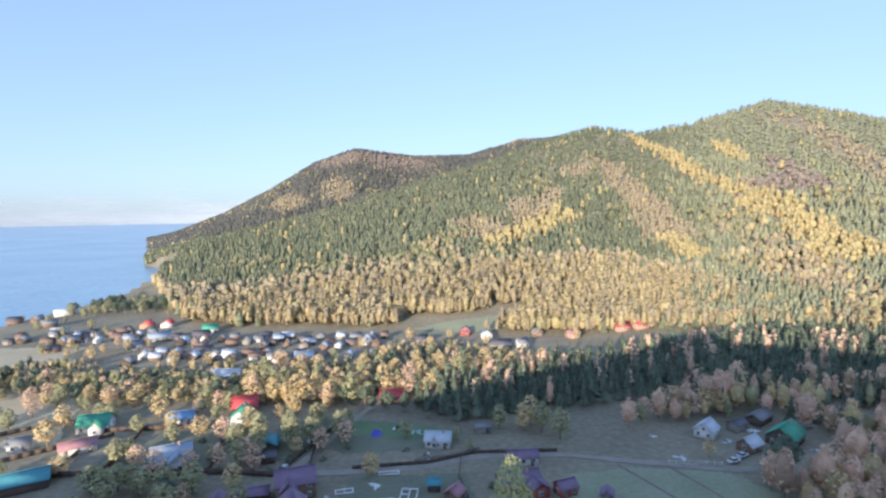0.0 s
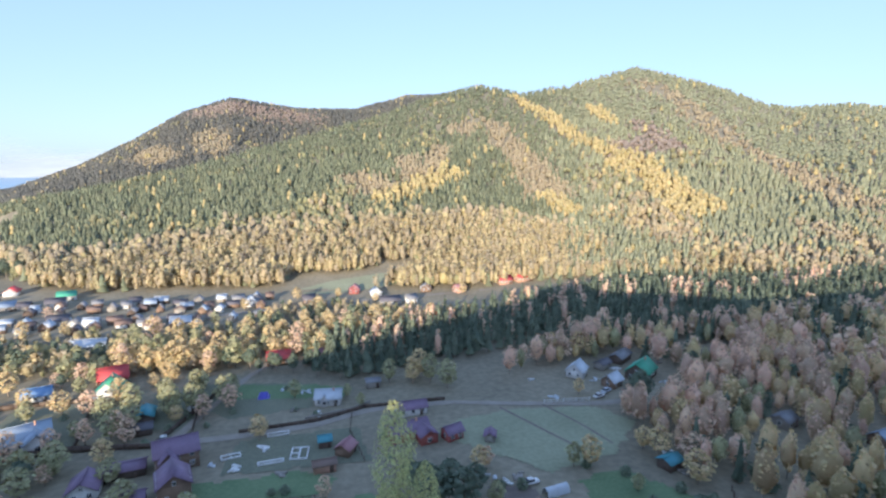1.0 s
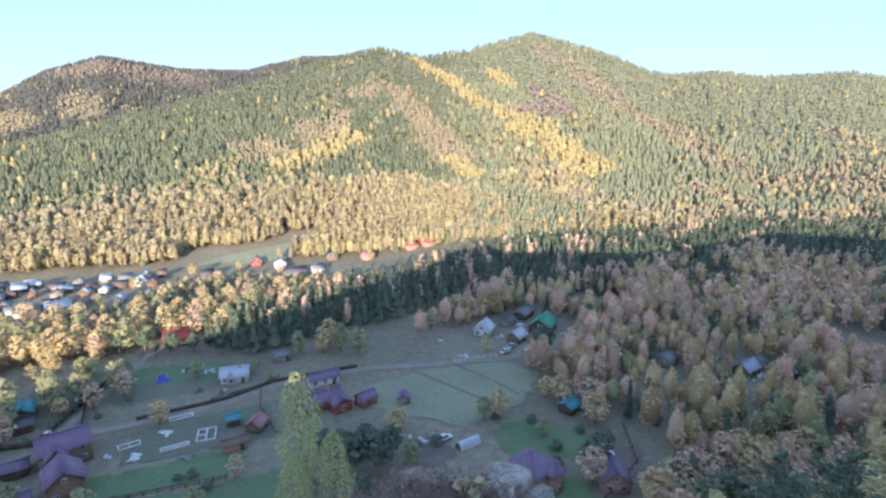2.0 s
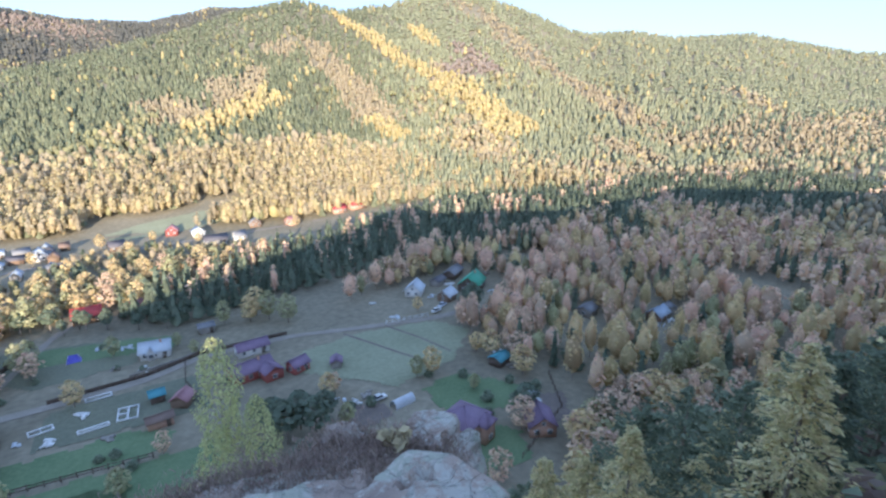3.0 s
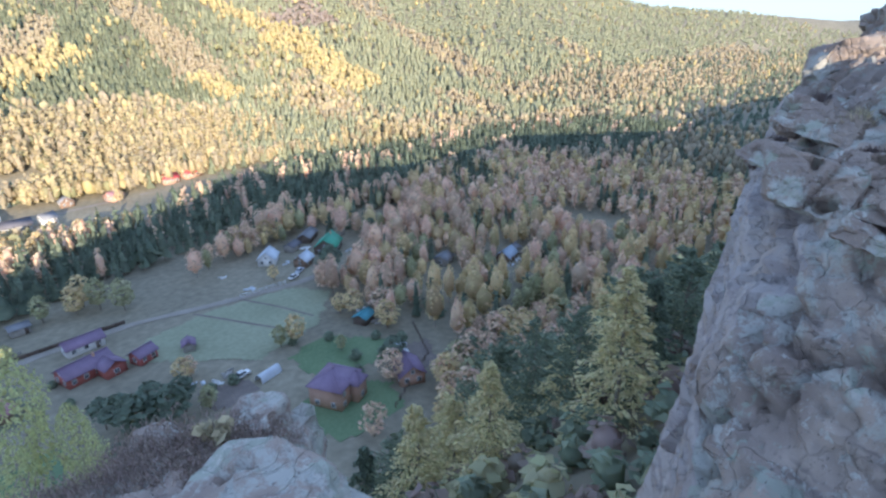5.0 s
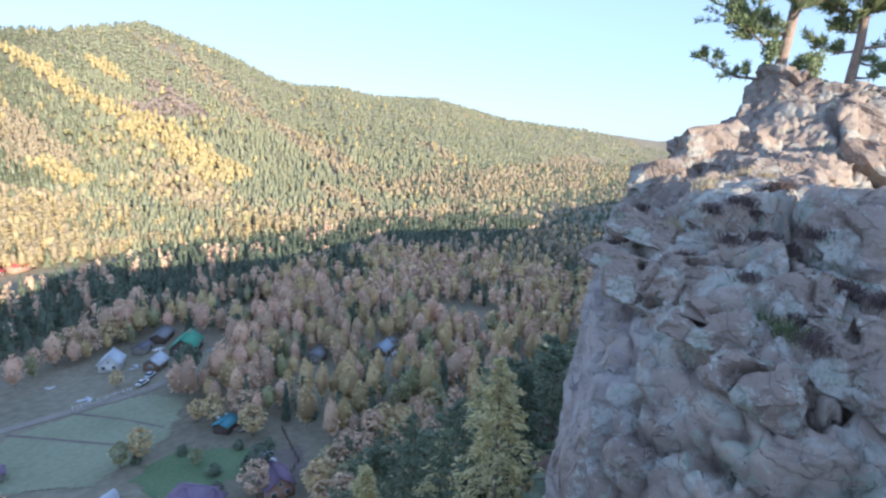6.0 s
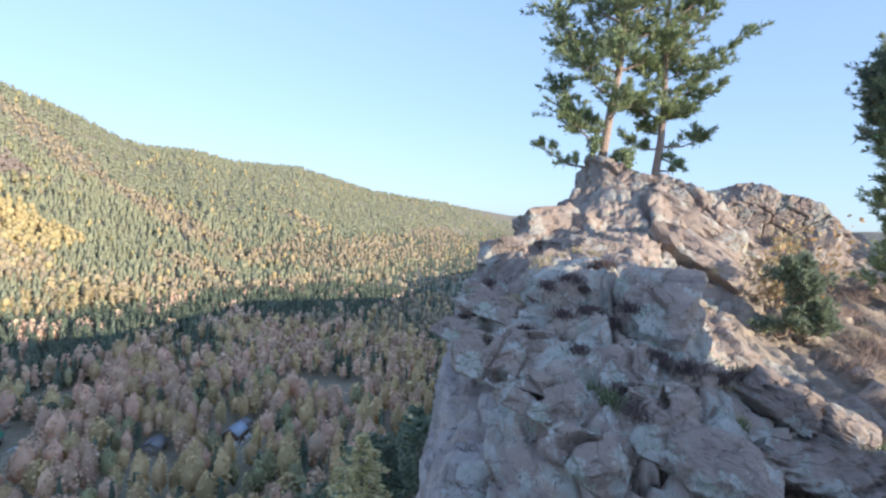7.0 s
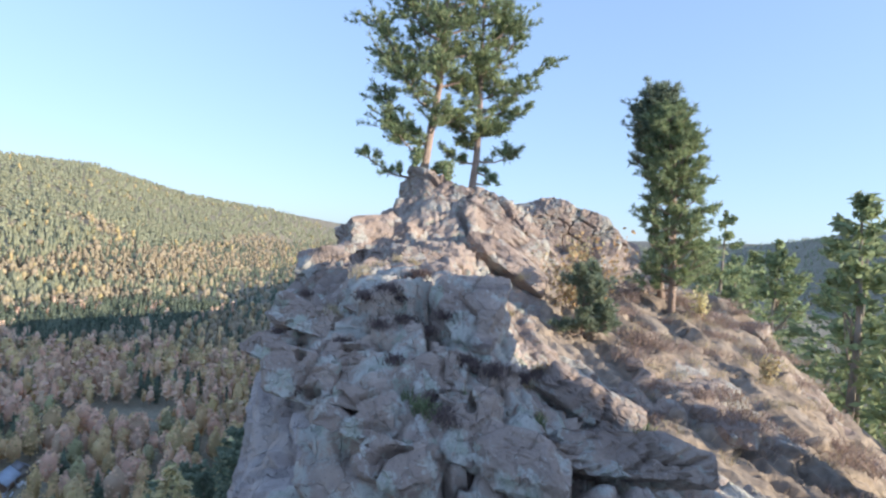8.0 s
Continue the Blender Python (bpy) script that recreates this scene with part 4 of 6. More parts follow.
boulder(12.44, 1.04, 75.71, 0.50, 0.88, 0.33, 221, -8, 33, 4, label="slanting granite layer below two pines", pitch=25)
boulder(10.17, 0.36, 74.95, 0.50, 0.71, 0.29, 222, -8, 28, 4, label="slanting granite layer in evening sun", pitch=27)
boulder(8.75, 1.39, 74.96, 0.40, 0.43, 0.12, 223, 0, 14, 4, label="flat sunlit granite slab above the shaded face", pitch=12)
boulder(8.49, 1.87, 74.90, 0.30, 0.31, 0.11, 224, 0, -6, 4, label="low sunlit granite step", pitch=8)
# added out of view: its steep side shades the near face
crag(2.7, -5.0, 75.5, [(1, 0, 0.04, 0.82), (-1, 0, 0, 2.2), (0, 1, 0.05, 0.7), (0, -1, 0, 0.8), (0, 0, 1, 1.08), (0, 0, -1, 3)], 19, "unseen granite crag added to shade the near rock face", 5)
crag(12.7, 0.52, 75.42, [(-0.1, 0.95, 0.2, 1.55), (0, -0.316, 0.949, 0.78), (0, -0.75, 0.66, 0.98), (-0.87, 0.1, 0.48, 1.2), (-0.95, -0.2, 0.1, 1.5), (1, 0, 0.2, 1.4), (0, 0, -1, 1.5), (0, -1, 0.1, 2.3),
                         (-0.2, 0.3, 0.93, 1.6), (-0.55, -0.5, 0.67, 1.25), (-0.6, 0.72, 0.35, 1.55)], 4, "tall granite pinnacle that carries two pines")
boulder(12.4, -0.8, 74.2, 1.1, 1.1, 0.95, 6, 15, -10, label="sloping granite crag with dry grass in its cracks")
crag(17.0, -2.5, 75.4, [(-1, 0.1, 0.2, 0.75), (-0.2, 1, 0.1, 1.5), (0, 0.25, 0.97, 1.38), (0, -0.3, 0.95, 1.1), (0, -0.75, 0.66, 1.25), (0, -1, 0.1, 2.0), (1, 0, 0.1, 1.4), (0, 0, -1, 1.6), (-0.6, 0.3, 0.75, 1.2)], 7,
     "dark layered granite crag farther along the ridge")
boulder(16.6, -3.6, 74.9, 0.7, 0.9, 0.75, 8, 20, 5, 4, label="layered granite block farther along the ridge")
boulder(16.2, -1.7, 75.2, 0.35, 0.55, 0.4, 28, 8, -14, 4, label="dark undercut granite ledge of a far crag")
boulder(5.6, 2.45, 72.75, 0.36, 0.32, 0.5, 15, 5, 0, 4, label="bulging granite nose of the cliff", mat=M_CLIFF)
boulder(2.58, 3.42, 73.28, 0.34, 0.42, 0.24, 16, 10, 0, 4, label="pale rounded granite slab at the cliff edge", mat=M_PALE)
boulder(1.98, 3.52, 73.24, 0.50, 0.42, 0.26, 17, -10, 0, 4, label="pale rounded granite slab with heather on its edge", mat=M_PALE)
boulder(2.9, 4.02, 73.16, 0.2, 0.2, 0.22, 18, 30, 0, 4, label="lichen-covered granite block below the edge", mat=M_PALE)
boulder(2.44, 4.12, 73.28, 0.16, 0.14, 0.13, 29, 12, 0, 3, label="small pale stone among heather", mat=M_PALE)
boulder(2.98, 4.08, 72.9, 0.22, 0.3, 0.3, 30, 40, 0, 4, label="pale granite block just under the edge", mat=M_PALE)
rg = np.random.default_rng(44)
for k in range(34):
    bx, by = rg.uniform(5.2, 14), rg.uniform(-4.6, -0.4)
    zt = rock_height(bx, by)
    q = rg.uniform(0.08, 0.36) * rg.uniform(0.6, 1.0)
    boulder(bx, by, zt, q, q * rg.uniform(0.7, 1.2), q * 0.7, 100 + k, rg.uniform(0, 180), rg.uniform(-20, 20), 3, label="small weathered granite stone on the slope")

# ---- fields and tracks ----
def patch_of(name, poly, mat, label, category, step=1.0, lift=0.12):
    """A piece of ground cover draped on the land inside an outline."""
    xs = np.arange(min(p[0] for p in poly), max(p[0] for p in poly) + step, step)
    ys = np.arange(min(p[1] for p in poly), max(p[1] for p in poly) + step, step)
    gx_, gy_ = np.meshgrid(xs, ys, indexing="ij")
    vx, vy = gx_.ravel(), gy_.ravel()
    ins = inside(vx + 0.8 * vnoise(vx / 3, vy / 3, 3), vy + 0.8 * vnoise(vx / 3, vy / 3, 4), poly).reshape(gx_.shape)
    f = grid_faces(len(xs), len(ys))
    cell = (ins[:-1, :-1] & ins[1:, :-1] & ins[:-1, 1:] & ins[1:, 1:]).ravel()
    used, inv = np.unique(f[cell], return_inverse=True)
    v = np.stack([vx, vy, land(vx, vy) + lift], -1)[used]
    return tagged(new(name, mesh_of(name, v, inv.reshape(-1, 4)[:, ::-1], mat, True)), label, category, kind="structure")


def strip(name, pts, width, mat, label, category="road", lift=0.16):
    """A track along points of the plan."""
    pts = np.array(pts, float)
    seg = np.concatenate([[0], np.cumsum(np.hypot(*np.diff(pts, axis=0).T))])
    s = np.arange(0, seg[-1], 1.5)
    x, y = np.interp(s, seg, pts[:, 0]), np.interp(s, seg, pts[:, 1])
    for _ in range(6):
        x[1:-1], y[1:-1] = (x[:-2] + x[1:-1] + x[2:]) / 3, (y[:-2] + y[1:-1] + y[2:]) / 3
    tx, ty = np.gradient(x), np.gradient(y)
    k = np.hypot(tx, ty)
    nx, ny = -ty / k, tx / k
    off = np.array([-0.5, -0.25, 0, 0.25, 0.5]) * width
    wav = 1 + 0.2 * vnoise(s / 4, s * 0, 8)
    px, py = x[:, None] + nx[:, None] * off * wav[:, None], y[:, None] + ny[:, None] * off * wav[:, None]
    pz = land(px, py) + lift - np.abs(off)[None] * 0.02
    return tagged(new(name, mesh_of(name, np.stack([px, py, pz], -1).reshape(-1, 3), grid_faces(len(s), 5), mat, True)), label, category, kind="structure")


patch_of("field", [(27, 140), (36, 148), (54, 152), (82, 148), (90, 136), (74, 120), (53, 115), (44, 124)], M_FIELD, "pale grass meadow with worn paths", "meadow")
patch_of("lawn", [(-34, 118), (-2, 117), (2, 125), (-8, 129), (-34, 128)], M_LAWN, "green kitchen-garden lawn behind sheds", "lawn")
patch_of("lawn", [(58, 96), (76, 92), (82, 100), (72, 114), (58, 112)], M_LAWN, "green lawn round a brick house", "lawn")
patch_of("lawn", [(48, 76), (66, 74), (70, 84), (62, 96), (48, 92)], M_LAWN, "mown lawn before a brick house", "lawn")
patch_of("field", [(-28, 130), (10, 129), (8, 150), (-26, 148)], M_PLOT, "grassy garden plot with raised beds", "meadow")
patch_of("field", [(-96, 160), (-66, 160), (-64, 182), (-98, 182)], M_PLOT, "grassy house plot in shade", "meadow")
patch_of("field", [(-60, 158), (-42, 158), (-36, 186), (-58, 186)], M_PLOT, "grassy house plot behind a fence", "meadow")
patch_of("field", [(-16, 318), (12, 320), (46, 330), (40, 352), (0, 345), (-18, 335)], M_FIELD, "sunlit meadow at the edge of the wood", "meadow")
patch_of("lawn", [(-70, 112), (-40, 108), (-38, 118), (-70, 124)], M_LAWN, "green garden lawn among trees", "lawn")
patch_of("lawn", [(-28, 100), (8, 100), (10, 116), (-28, 116)], M_LAWN, "rough green garden below the ridge", "lawn")
patch_of("lawn", [(-34, 190), (-6, 184), (8, 178), (4, 170), (-32, 176)], M_LAWN, "green back garden with play things", "lawn")
patch_of("garden_soil", [(-20, 104), (-8, 104), (-8, 111), (-21, 112)], M_SOIL, "brown vegetable bed", "soil")
patch_of("garden_soil", [(70, 84), (84, 80), (90, 92), (80, 96)], M_SOIL, "brown garden ground with clutter", "soil")
patch_of("garden_soil", [(36, 103), (48, 103), (47, 113), (35, 114)], M_SOIL, "dug garden bed", "soil")
patch_of("field", [(-86, 148), (-67, 150), (-74, 176), (-107, 168), (-104, 150)], M_PLOT, "rough grass of a fenced house plot", "meadow", lift=0.07)
patch_of("field", [(-46, 193), (-6, 186), (-5, 165), (-32, 162), (-39, 170)], M_PLOT, "rough grass behind timber houses", "meadow", lift=0.08)
patch_of("field", [(-188, 220), (-168, 226), (-140, 208), (-138, 192), (-158, 178), (-178, 196)], M_STUBBLE, "dry grass field, lightened for evening sun", "meadow")
patch_of("field", [(-150, 172), (-136, 188), (-128, 176), (-136, 158), (-150, 160)], M_STUBBLE, "dry grass plot between fences, lightened as sunlit", "meadow")
patch_of("field", [(-260, 300), (-200, 300), (-200, 280), (-170, 262), (-240, 262)], M_STUBBLE, "dry pasture below the village, lightened as sunlit", "meadow", 1.5)
strip("road", [(-140, 150), (-87, 154), (-50, 150), (-29, 150), (-4, 153), (11, 160), (38, 160), (61, 154), (84, 149), (100, 150)], 3.0, M_TRACK, "pale earth track between house plots")
strip("road", [(-300, 262), (-137, 247), (-90, 240), (-44, 236), (-7, 235), (24, 234), (44, 232), (67, 228), (90, 245), (128, 300)], 3.6, M_TRACK, "sunlit earth track past the village")
strip("road", [(-200, 300), (-120, 288), (-60, 282), (-10, 296), (40, 302), (110, 314)], 3.4, M_TRACK, "earth village street")
strip("road", [(52, 153), (60, 136), (66, 124)], 0.9, M_SOIL, "narrow footpath across the meadow")
strip("road", [(66, 152), (72, 138), (76, 124)], 0.8, M_SOIL, "narrow footpath across the meadow")
strip("road", [(-44, 150), (-38, 170), (-30, 195), (-20, 215)], 2.6, M_TRACK, "narrow lane between fences")

# ---- houses ----
def paint(name, c, rough=0.6, metal=0.0):
    return material(name, tuple(0.82 * k for k in c), tuple(min(1, 1.12 * k) for k in c), rough, 0.6, 9, 0.1, 0.05, metal=metal, vary=0.06, source="object")


R_WHITE, R_PALE = paint("white_sheet_roof", (0.64, 0.68, 0.74), 0.6), paint("pale_blue_sheet_roof", (0.40, 0.47, 0.57), 0.6)
R_PURPLE, R_BROWN = paint("plum_brown_roof", (0.27, 0.185, 0.27)), paint("brown_roof", (0.26, 0.18, 0.15))
R_RED, R_GREEN = paint("red_roof", (0.62, 0.10, 0.11)), paint("green_roof", (0.10, 0.42, 0.28))
R_TEAL, R_BLUE = paint("teal_roof", (0.10, 0.34, 0.40)), paint("blue_roof", (0.22, 0.36, 0.58))
R_GREY, R_DARK = paint("grey_slate_roof", (0.28, 0.28, 0.30)), paint("dark_felt_roof", (0.16, 0.15, 0.17))
R_PINK = paint("faded_red_roof", (0.46, 0.24, 0.26))
W_TIMBER, W_DARK = paint("brown_timber_wall", (0.27, 0.18, 0.13), 0.85), paint("dark_timber_wall", (0.15, 0.11, 0.09), 0.85)
W_WHITE, W_BRICK = paint("white_wall", (0.72, 0.70, 0.68), 0.85), paint("pink_brick_wall", (0.55, 0.33, 0.25), 0.85)
W_REDWOOD, W_GREY = paint("red_painted_wall", (0.42, 0.13, 0.11), 0.8), paint("weathered_board_wall", (0.36, 0.33, 0.30), 0.9)
M_FRAME = paint("white_window_frame", (0.80, 0.80, 0.80))
M_PANE = material("window_pane", (0.05, 0.06, 0.08), (0.08, 0.09, 0.11), 0.08, 1.0, 4, 0, spec=0.6)


def box(x0, x1, y0, y1, z0, z1):
    v = [(x, y, z) for z in (z0, z1) for x, y in ((x0, y0), (x1, y0), (x1, y1), (x0, y1))]
    f = [(0, 3, 2), (0, 2, 1), (4, 5, 6), (4, 6, 7), (0, 1, 5), (0, 5, 4), (1, 2, 6), (1, 6, 5), (2, 3, 7), (2, 7, 6), (3, 0, 4), (3, 4, 7)]
    return v, f


def house(x, y, w, d, h, rh, turn, wall, roof, label, windows=True, name="house", chimney=False, wing=None, group="houses of the valley", hip=False):
    """w along the ridge, d across it, wall height h, roof rise rh, turned in degrees; wing: (along, width, reach, height share)."""
    root = tagged(new(name), label, "house" if name == "house" else name.replace("_", " "), group)
    root.location = (x, y, float(land(np.array([x]), np.array([y]))[0]) - 0.1)
    root.rotation_euler = (0, 0, radians(turn))

    def body(cx, cy, w, d, h, rh, along, tag):
        """One gabled block; along 'x' or 'y' is its ridge's direction."""
        def turnv(p):
            return (cx + p[0], cy + p[1], p[2]) if along == "x" else (cx - p[1], cy + p[0], p[2])
        a, b = w / 2, d / 2
        v, f = box(-a, a, -b, b, -0.5, h)
        v, f = list(v), list(f)
        if not hip:
            k = len(v)
            v += [(-a, -b, h), (-a, b, h), (-a, 0, h + rh - 0.05), (a, -b, h), (a, b, h), (a, 0, h + rh - 0.05)]
            f += [(k, k + 2, k + 1), (k + 3, k + 4, k + 5), (k, k + 3, k + 5), (k, k + 5, k + 2), (k + 1, k + 2, k + 5), (k + 1, k + 5, k + 4)]
        part("wall", mesh_of("wall", [turnv(p) for p in v], f, wall), root)
        o, th = 0.45, 0.14
        for s in (-1, 1):
            ey, ez = s * (b + o), h - o * rh / b
            e = a + o
            ra = e if not hip else max(e - b - o, 0.3)
            q = [(-e, ey, ez), (e, ey, ez), (ra, 0, h + rh), (-ra, 0, h + rh)]
            q2 = [(px, py, pz + th) for px, py, pz in q]
            ff = [(0, 1, 2), (0, 2, 3), (4, 6, 5), (4, 7, 6)] + [t for i in range(4) for t in ((i, 4 + i, (i + 1) % 4), ((i + 1) % 4, 4 + i, 4 + (i + 1) % 4))]
            part("roof_slope", mesh_of("roof_slope", [turnv(p) for p in q + q2], ff, roof), root)
            if hip:
                q = [(s * e, -b - o, ez), (s * e, b + o, ez), (s * ra, 0, h + rh)]
                q2 = [(px, py, pz + th) for px, py, pz in q]
                ff = [(0, 1, 2), (3, 5, 4)] + [t for i in range(3) for t in ((i, 3 + i, (i + 1) % 3), ((i + 1) % 3, 3 + i, 3 + (i + 1) % 3))]
                part("roof_slope", mesh_of("roof_slope", [turnv(p) for p in q + q2], ff, roof), root)
        cap = box(-ra if hip else -a - o, ra if hip else a + o, -0.14, 0.14, h + rh + th - 0.03, h + rh + th + 0.07)
        part("ridge_cap", mesh_of("ridge_cap", [turnv(p) for p in cap[0]], cap[1], roof), root)
        return turnv

    def window(tv, px, side, pz, ww=0.9, wh=1.1, gable=False, a=0, b=0):
        """A framed window on a long wall (side -1 or 1) or on a gable."""
        def place(u, out, z):
            return tv((side * (a + out), u, z)) if gable else tv((u, side * (b + out), z))
        def slab(u0, u1, z0, z1, o0, o1):
            v = [place(u, o, z) for o in (o0, o1) for u, z in ((u0, z0), (u1, z0), (u1, z1), (u0, z1))]
            f = [(0, 1, 2), (0, 2, 3), (4, 6, 5), (4, 7, 6)] + [t for i in range(4) for t in ((i, 4 + i, (i + 1) % 4), ((i + 1) % 4, 4 + i, 4 + (i + 1) % 4))]
            return v, f
        fr = []
        for u0, u1, z0, z1 in ((px - ww / 2 - 0.1, px + ww / 2 + 0.1, pz - 0.1, pz), (px - ww / 2 - 0.1, px + ww / 2 + 0.1, pz + wh, pz + wh + 0.1),
                               (px - ww / 2 - 0.1, px - ww / 2, pz, pz + wh), (px + ww / 2, px + ww / 2 + 0.1, pz, pz + wh), (px - 0.04, px + 0.04, pz, pz + wh)):
            fr.append(slab(u0, u1, z0, z1, 0.0, 0.07))
        win = part("window", mesh_of("window", *joined(fr), M_FRAME), root, "white window frame")
        part("pane", mesh_of("pane", *joined([slab(px - ww / 2, px + ww / 2, pz, pz + wh, 0.004, 0.03)]), M_PANE), win)

    tv = body(0, 0, w, d, h, rh, "x", "")
    if windows:
        n = max(2, int(w / 2.6))
        floors = [1.0] if h < 4 else [0.9, 3.4]
        for fl in floors:
            for s in (-1, 1):
                for k in range(n):
                    window(tv, -w / 2 + w * (k + 0.5) / n, s, fl, b=d / 2)
        for s in (-1, 1):
            for u in ((-d / 4, d / 4) if d > 5 else (0,)):
                window(tv, u, s, floors[0], gable=True, a=w / 2)
            if rh > 1.6 and not hip:
                window(tv, 0, s, h + 0.25, 0.7, 0.8, gable=True, a=w / 2)
    door = box(-0.45, 0.45, -d / 2 - 0.06, -d / 2, 0, 1.95)
    part("door", mesh_of("door", [tv((p[0] + w * 0.3, p[1], p[2])) for p in door[0]], door[1], W_DARK), root, "dark plank door")
    if wing:
        along, ww, reach, share = wing
        tv2 = body(along, -d / 2 - reach / 2 + 0.2, reach + 0.4, ww, h * share, rh * 0.8, "y", "wing")
        if windows:
            window(tv2, 0, -1, 0.9, 1.1, 1.1, gable=True, a=(reach + 0.4) / 2)
    if chimney:
        c = box(w * 0.18, w * 0.18 + 0.5, -0.8, -0.3, h + 0.3, h + rh + 0.7)
        part("chimney", mesh_of("chimney", [tv(p) for p in c[0]], c[1], W_BRICK), root, "brick chimney")
    return root


house(-82, 158, 11, 8, 3.0, 2.8, 28, W_WHITE, R_PALE, "large house with pale blue sheet roof and side wing", wing=(2, 6, 4, 1.0), chimney=True)
house(-39, 139, 10, 8, 4.6, 2.6, 18, W_TIMBER, R_PURPLE, "two-storey timber house with plum roof and white windows", wing=(-2, 4, 2.4, 0.9))
house(-36, 125, 8, 7, 4.2, 2.6, 108, W_TIMBER, R_PURPLE, "tall timber house with plum roof beside a garden")
house(-50, 136, 9, 5, 2.4, 0.9, 12, W_DARK, R_PURPLE, "long low shed with flat plum roof", False, "shed")
house(-56, 129, 7, 6, 2.8, 2.0, 100, W_WHITE, R_PURPLE, "white house with plum roof in shade")
house(-44, 121, 6, 5, 2.6, 1.6, 10, W_DARK, R_PURPLE, "dark shed with plum roof below the ridge", False, "shed")
house(-72, 188, 9, 8, 2.8, 3.4, 96, W_WHITE, R_GREEN, "white gabled house with green roof", chimney=True)
house(-75, 199, 9, 7, 3.2, 3.0, 20, W_REDWOOD, R_RED, "red house with red roof behind a green roof")
house(-55, 167, 7, 5, 2.5, 1.2, 100, W_DARK, R_TEAL, "dark barn with blue-green roof", False, "shed")
house(-53, 158, 5, 4, 2.3, 1.0, 14, W_DARK, R_DARK, "dark open shed beside a barn", False, "shed")
house(-94, 189, 8, 5.5, 2.6, 1.8, 15, W_WHITE, R_BLUE, "small white house with blue roof")
house(-1, 168.5, 8, 6, 2.6, 2.0, -6, W_WHITE, R_WHITE, "cottage with white sheet roof and small dormer", wing=(-1, 2, 0.6, 1.0), chimney=True)
house(-20, 208, 8.5, 6.5, 2.8, 2.2, 5, W_TIMBER, R_RED, "house with bright red roof among trees")
house(-6, 208, 6, 5, 2.6, 1.8, 30, W_TIMBER, R_PINK, "house with faded red roof among pines", wing=(0, 3, 2, 0.9))
house(14, 178, 4.6, 3.6, 2.4, 0.8, 4, W_GREY, R_GREY, "grey board shed with slanting roof", False, "shed")
house(24, 155, 9, 4.2, 2.6, 1.5, 8, W_WHITE, R_PURPLE, "low white-walled house with plum roof and red doors")
house(21, 141, 11, 6, 2.9, 1.8, 14, W_REDWOOD, R_PURPLE, "long red-walled house with plum roof and white windows", wing=(3.6, 5, 4, 0.95), chimney=True)
house(33, 137.5, 5, 4, 2.6, 1.4, 22, W_REDWOOD, R_PURPLE, "small red-walled house with plum roof")
house(43, 134, 3.4, 2.8, 2.2, 0.9, 70, W_GREY, R_PURPLE, "little shed at a meadow corner", False, "shed")
house(-2, 140, 3.2, 3, 2.4, 0.9, 5, W_DARK, R_TEAL, "small shed with teal roof", False, "shed")
house(3.5, 135, 4.4, 4, 2.4, 1.4, 60, W_TIMBER, R_PINK, "shed with faded pink roof", False, "shed")
house(-2, 128, 5.4, 3, 2.3, 0.8, 8, W_BRICK, R_BROWN, "brown brick shed with low roof", False, "shed")
house(88, 173, 7, 6, 2.8, 2.6, 48, W_WHITE, R_WHITE, "gabled cottage with white roof in the clearing")
house(96, 162, 6, 5, 2.6, 2.0, 30, W_TIMBER, R_WHITE, "small cottage with pale sheet roof in the clearing")
house(111, 168, 11, 8, 3.0, 3.2, 40, W_DARK, R_GREEN, "large dark timber house with bright green roof", chimney=True)
house(112, 184, 10, 5, 2.6, 1.4, 38, W_DARK, R_GREY, "long grey-roofed barn behind a green roof", False, "shed")
house(101, 178, 6, 4, 2.4, 1.0, 30, W_GREY, R_DARK, "low dark shed in the clearing", False, "shed")
house(131, 125, 6, 5, 2.6, 1.4, 20, W_GREY, R_GREY, "grey-roofed cabin among birches")
house(149, 110, 7, 5, 2.7, 2.0, 12, W_TIMBER, R_PALE, "white-roofed cabin among birches")
house(157, 111, 4, 4, 2.4, 1.4, 60, W_GREY, R_GREY, "small shed with pale roof among birches", False, "shed")
house(57.5, 89, 9, 8, 5.4, 2.4, 24, W_BRICK, R_PURPLE, "two-storey pink brick house with hipped plum roof", hip=True, wing=(1.5, 4, 2, 0.95))
house(74, 82.5, 7, 6, 3.0, 2.2, 64, W_BRICK, R_PURPLE, "brick house with dark red gable roof")
house(84, 112, 5, 4, 2.4, 0.9, 20, W_DARK, R_TEAL, "dark shed with teal roof under trees", False, "shed")
house(-122, 184, 10, 7, 3.0, 2.6, 12, W_WHITE, R_GREEN, "white house with green roof in evening sun", wing=(2, 4, 3, 1.0))
house(-116, 166, 10, 4.5, 2.6, 1.6, 38, W_WHITE, R_PINK, "long house with faded pink roof")
house(-116, 144, 12, 8, 2.8, 2.0, 30, W_DARK, R_TEAL, "wide dark barn with teal roof", False, "shed")
house(-136, 168, 6, 4.5, 2.6, 1.8, 20, W_WHITE, R_GREY, "small white house with grey roof")
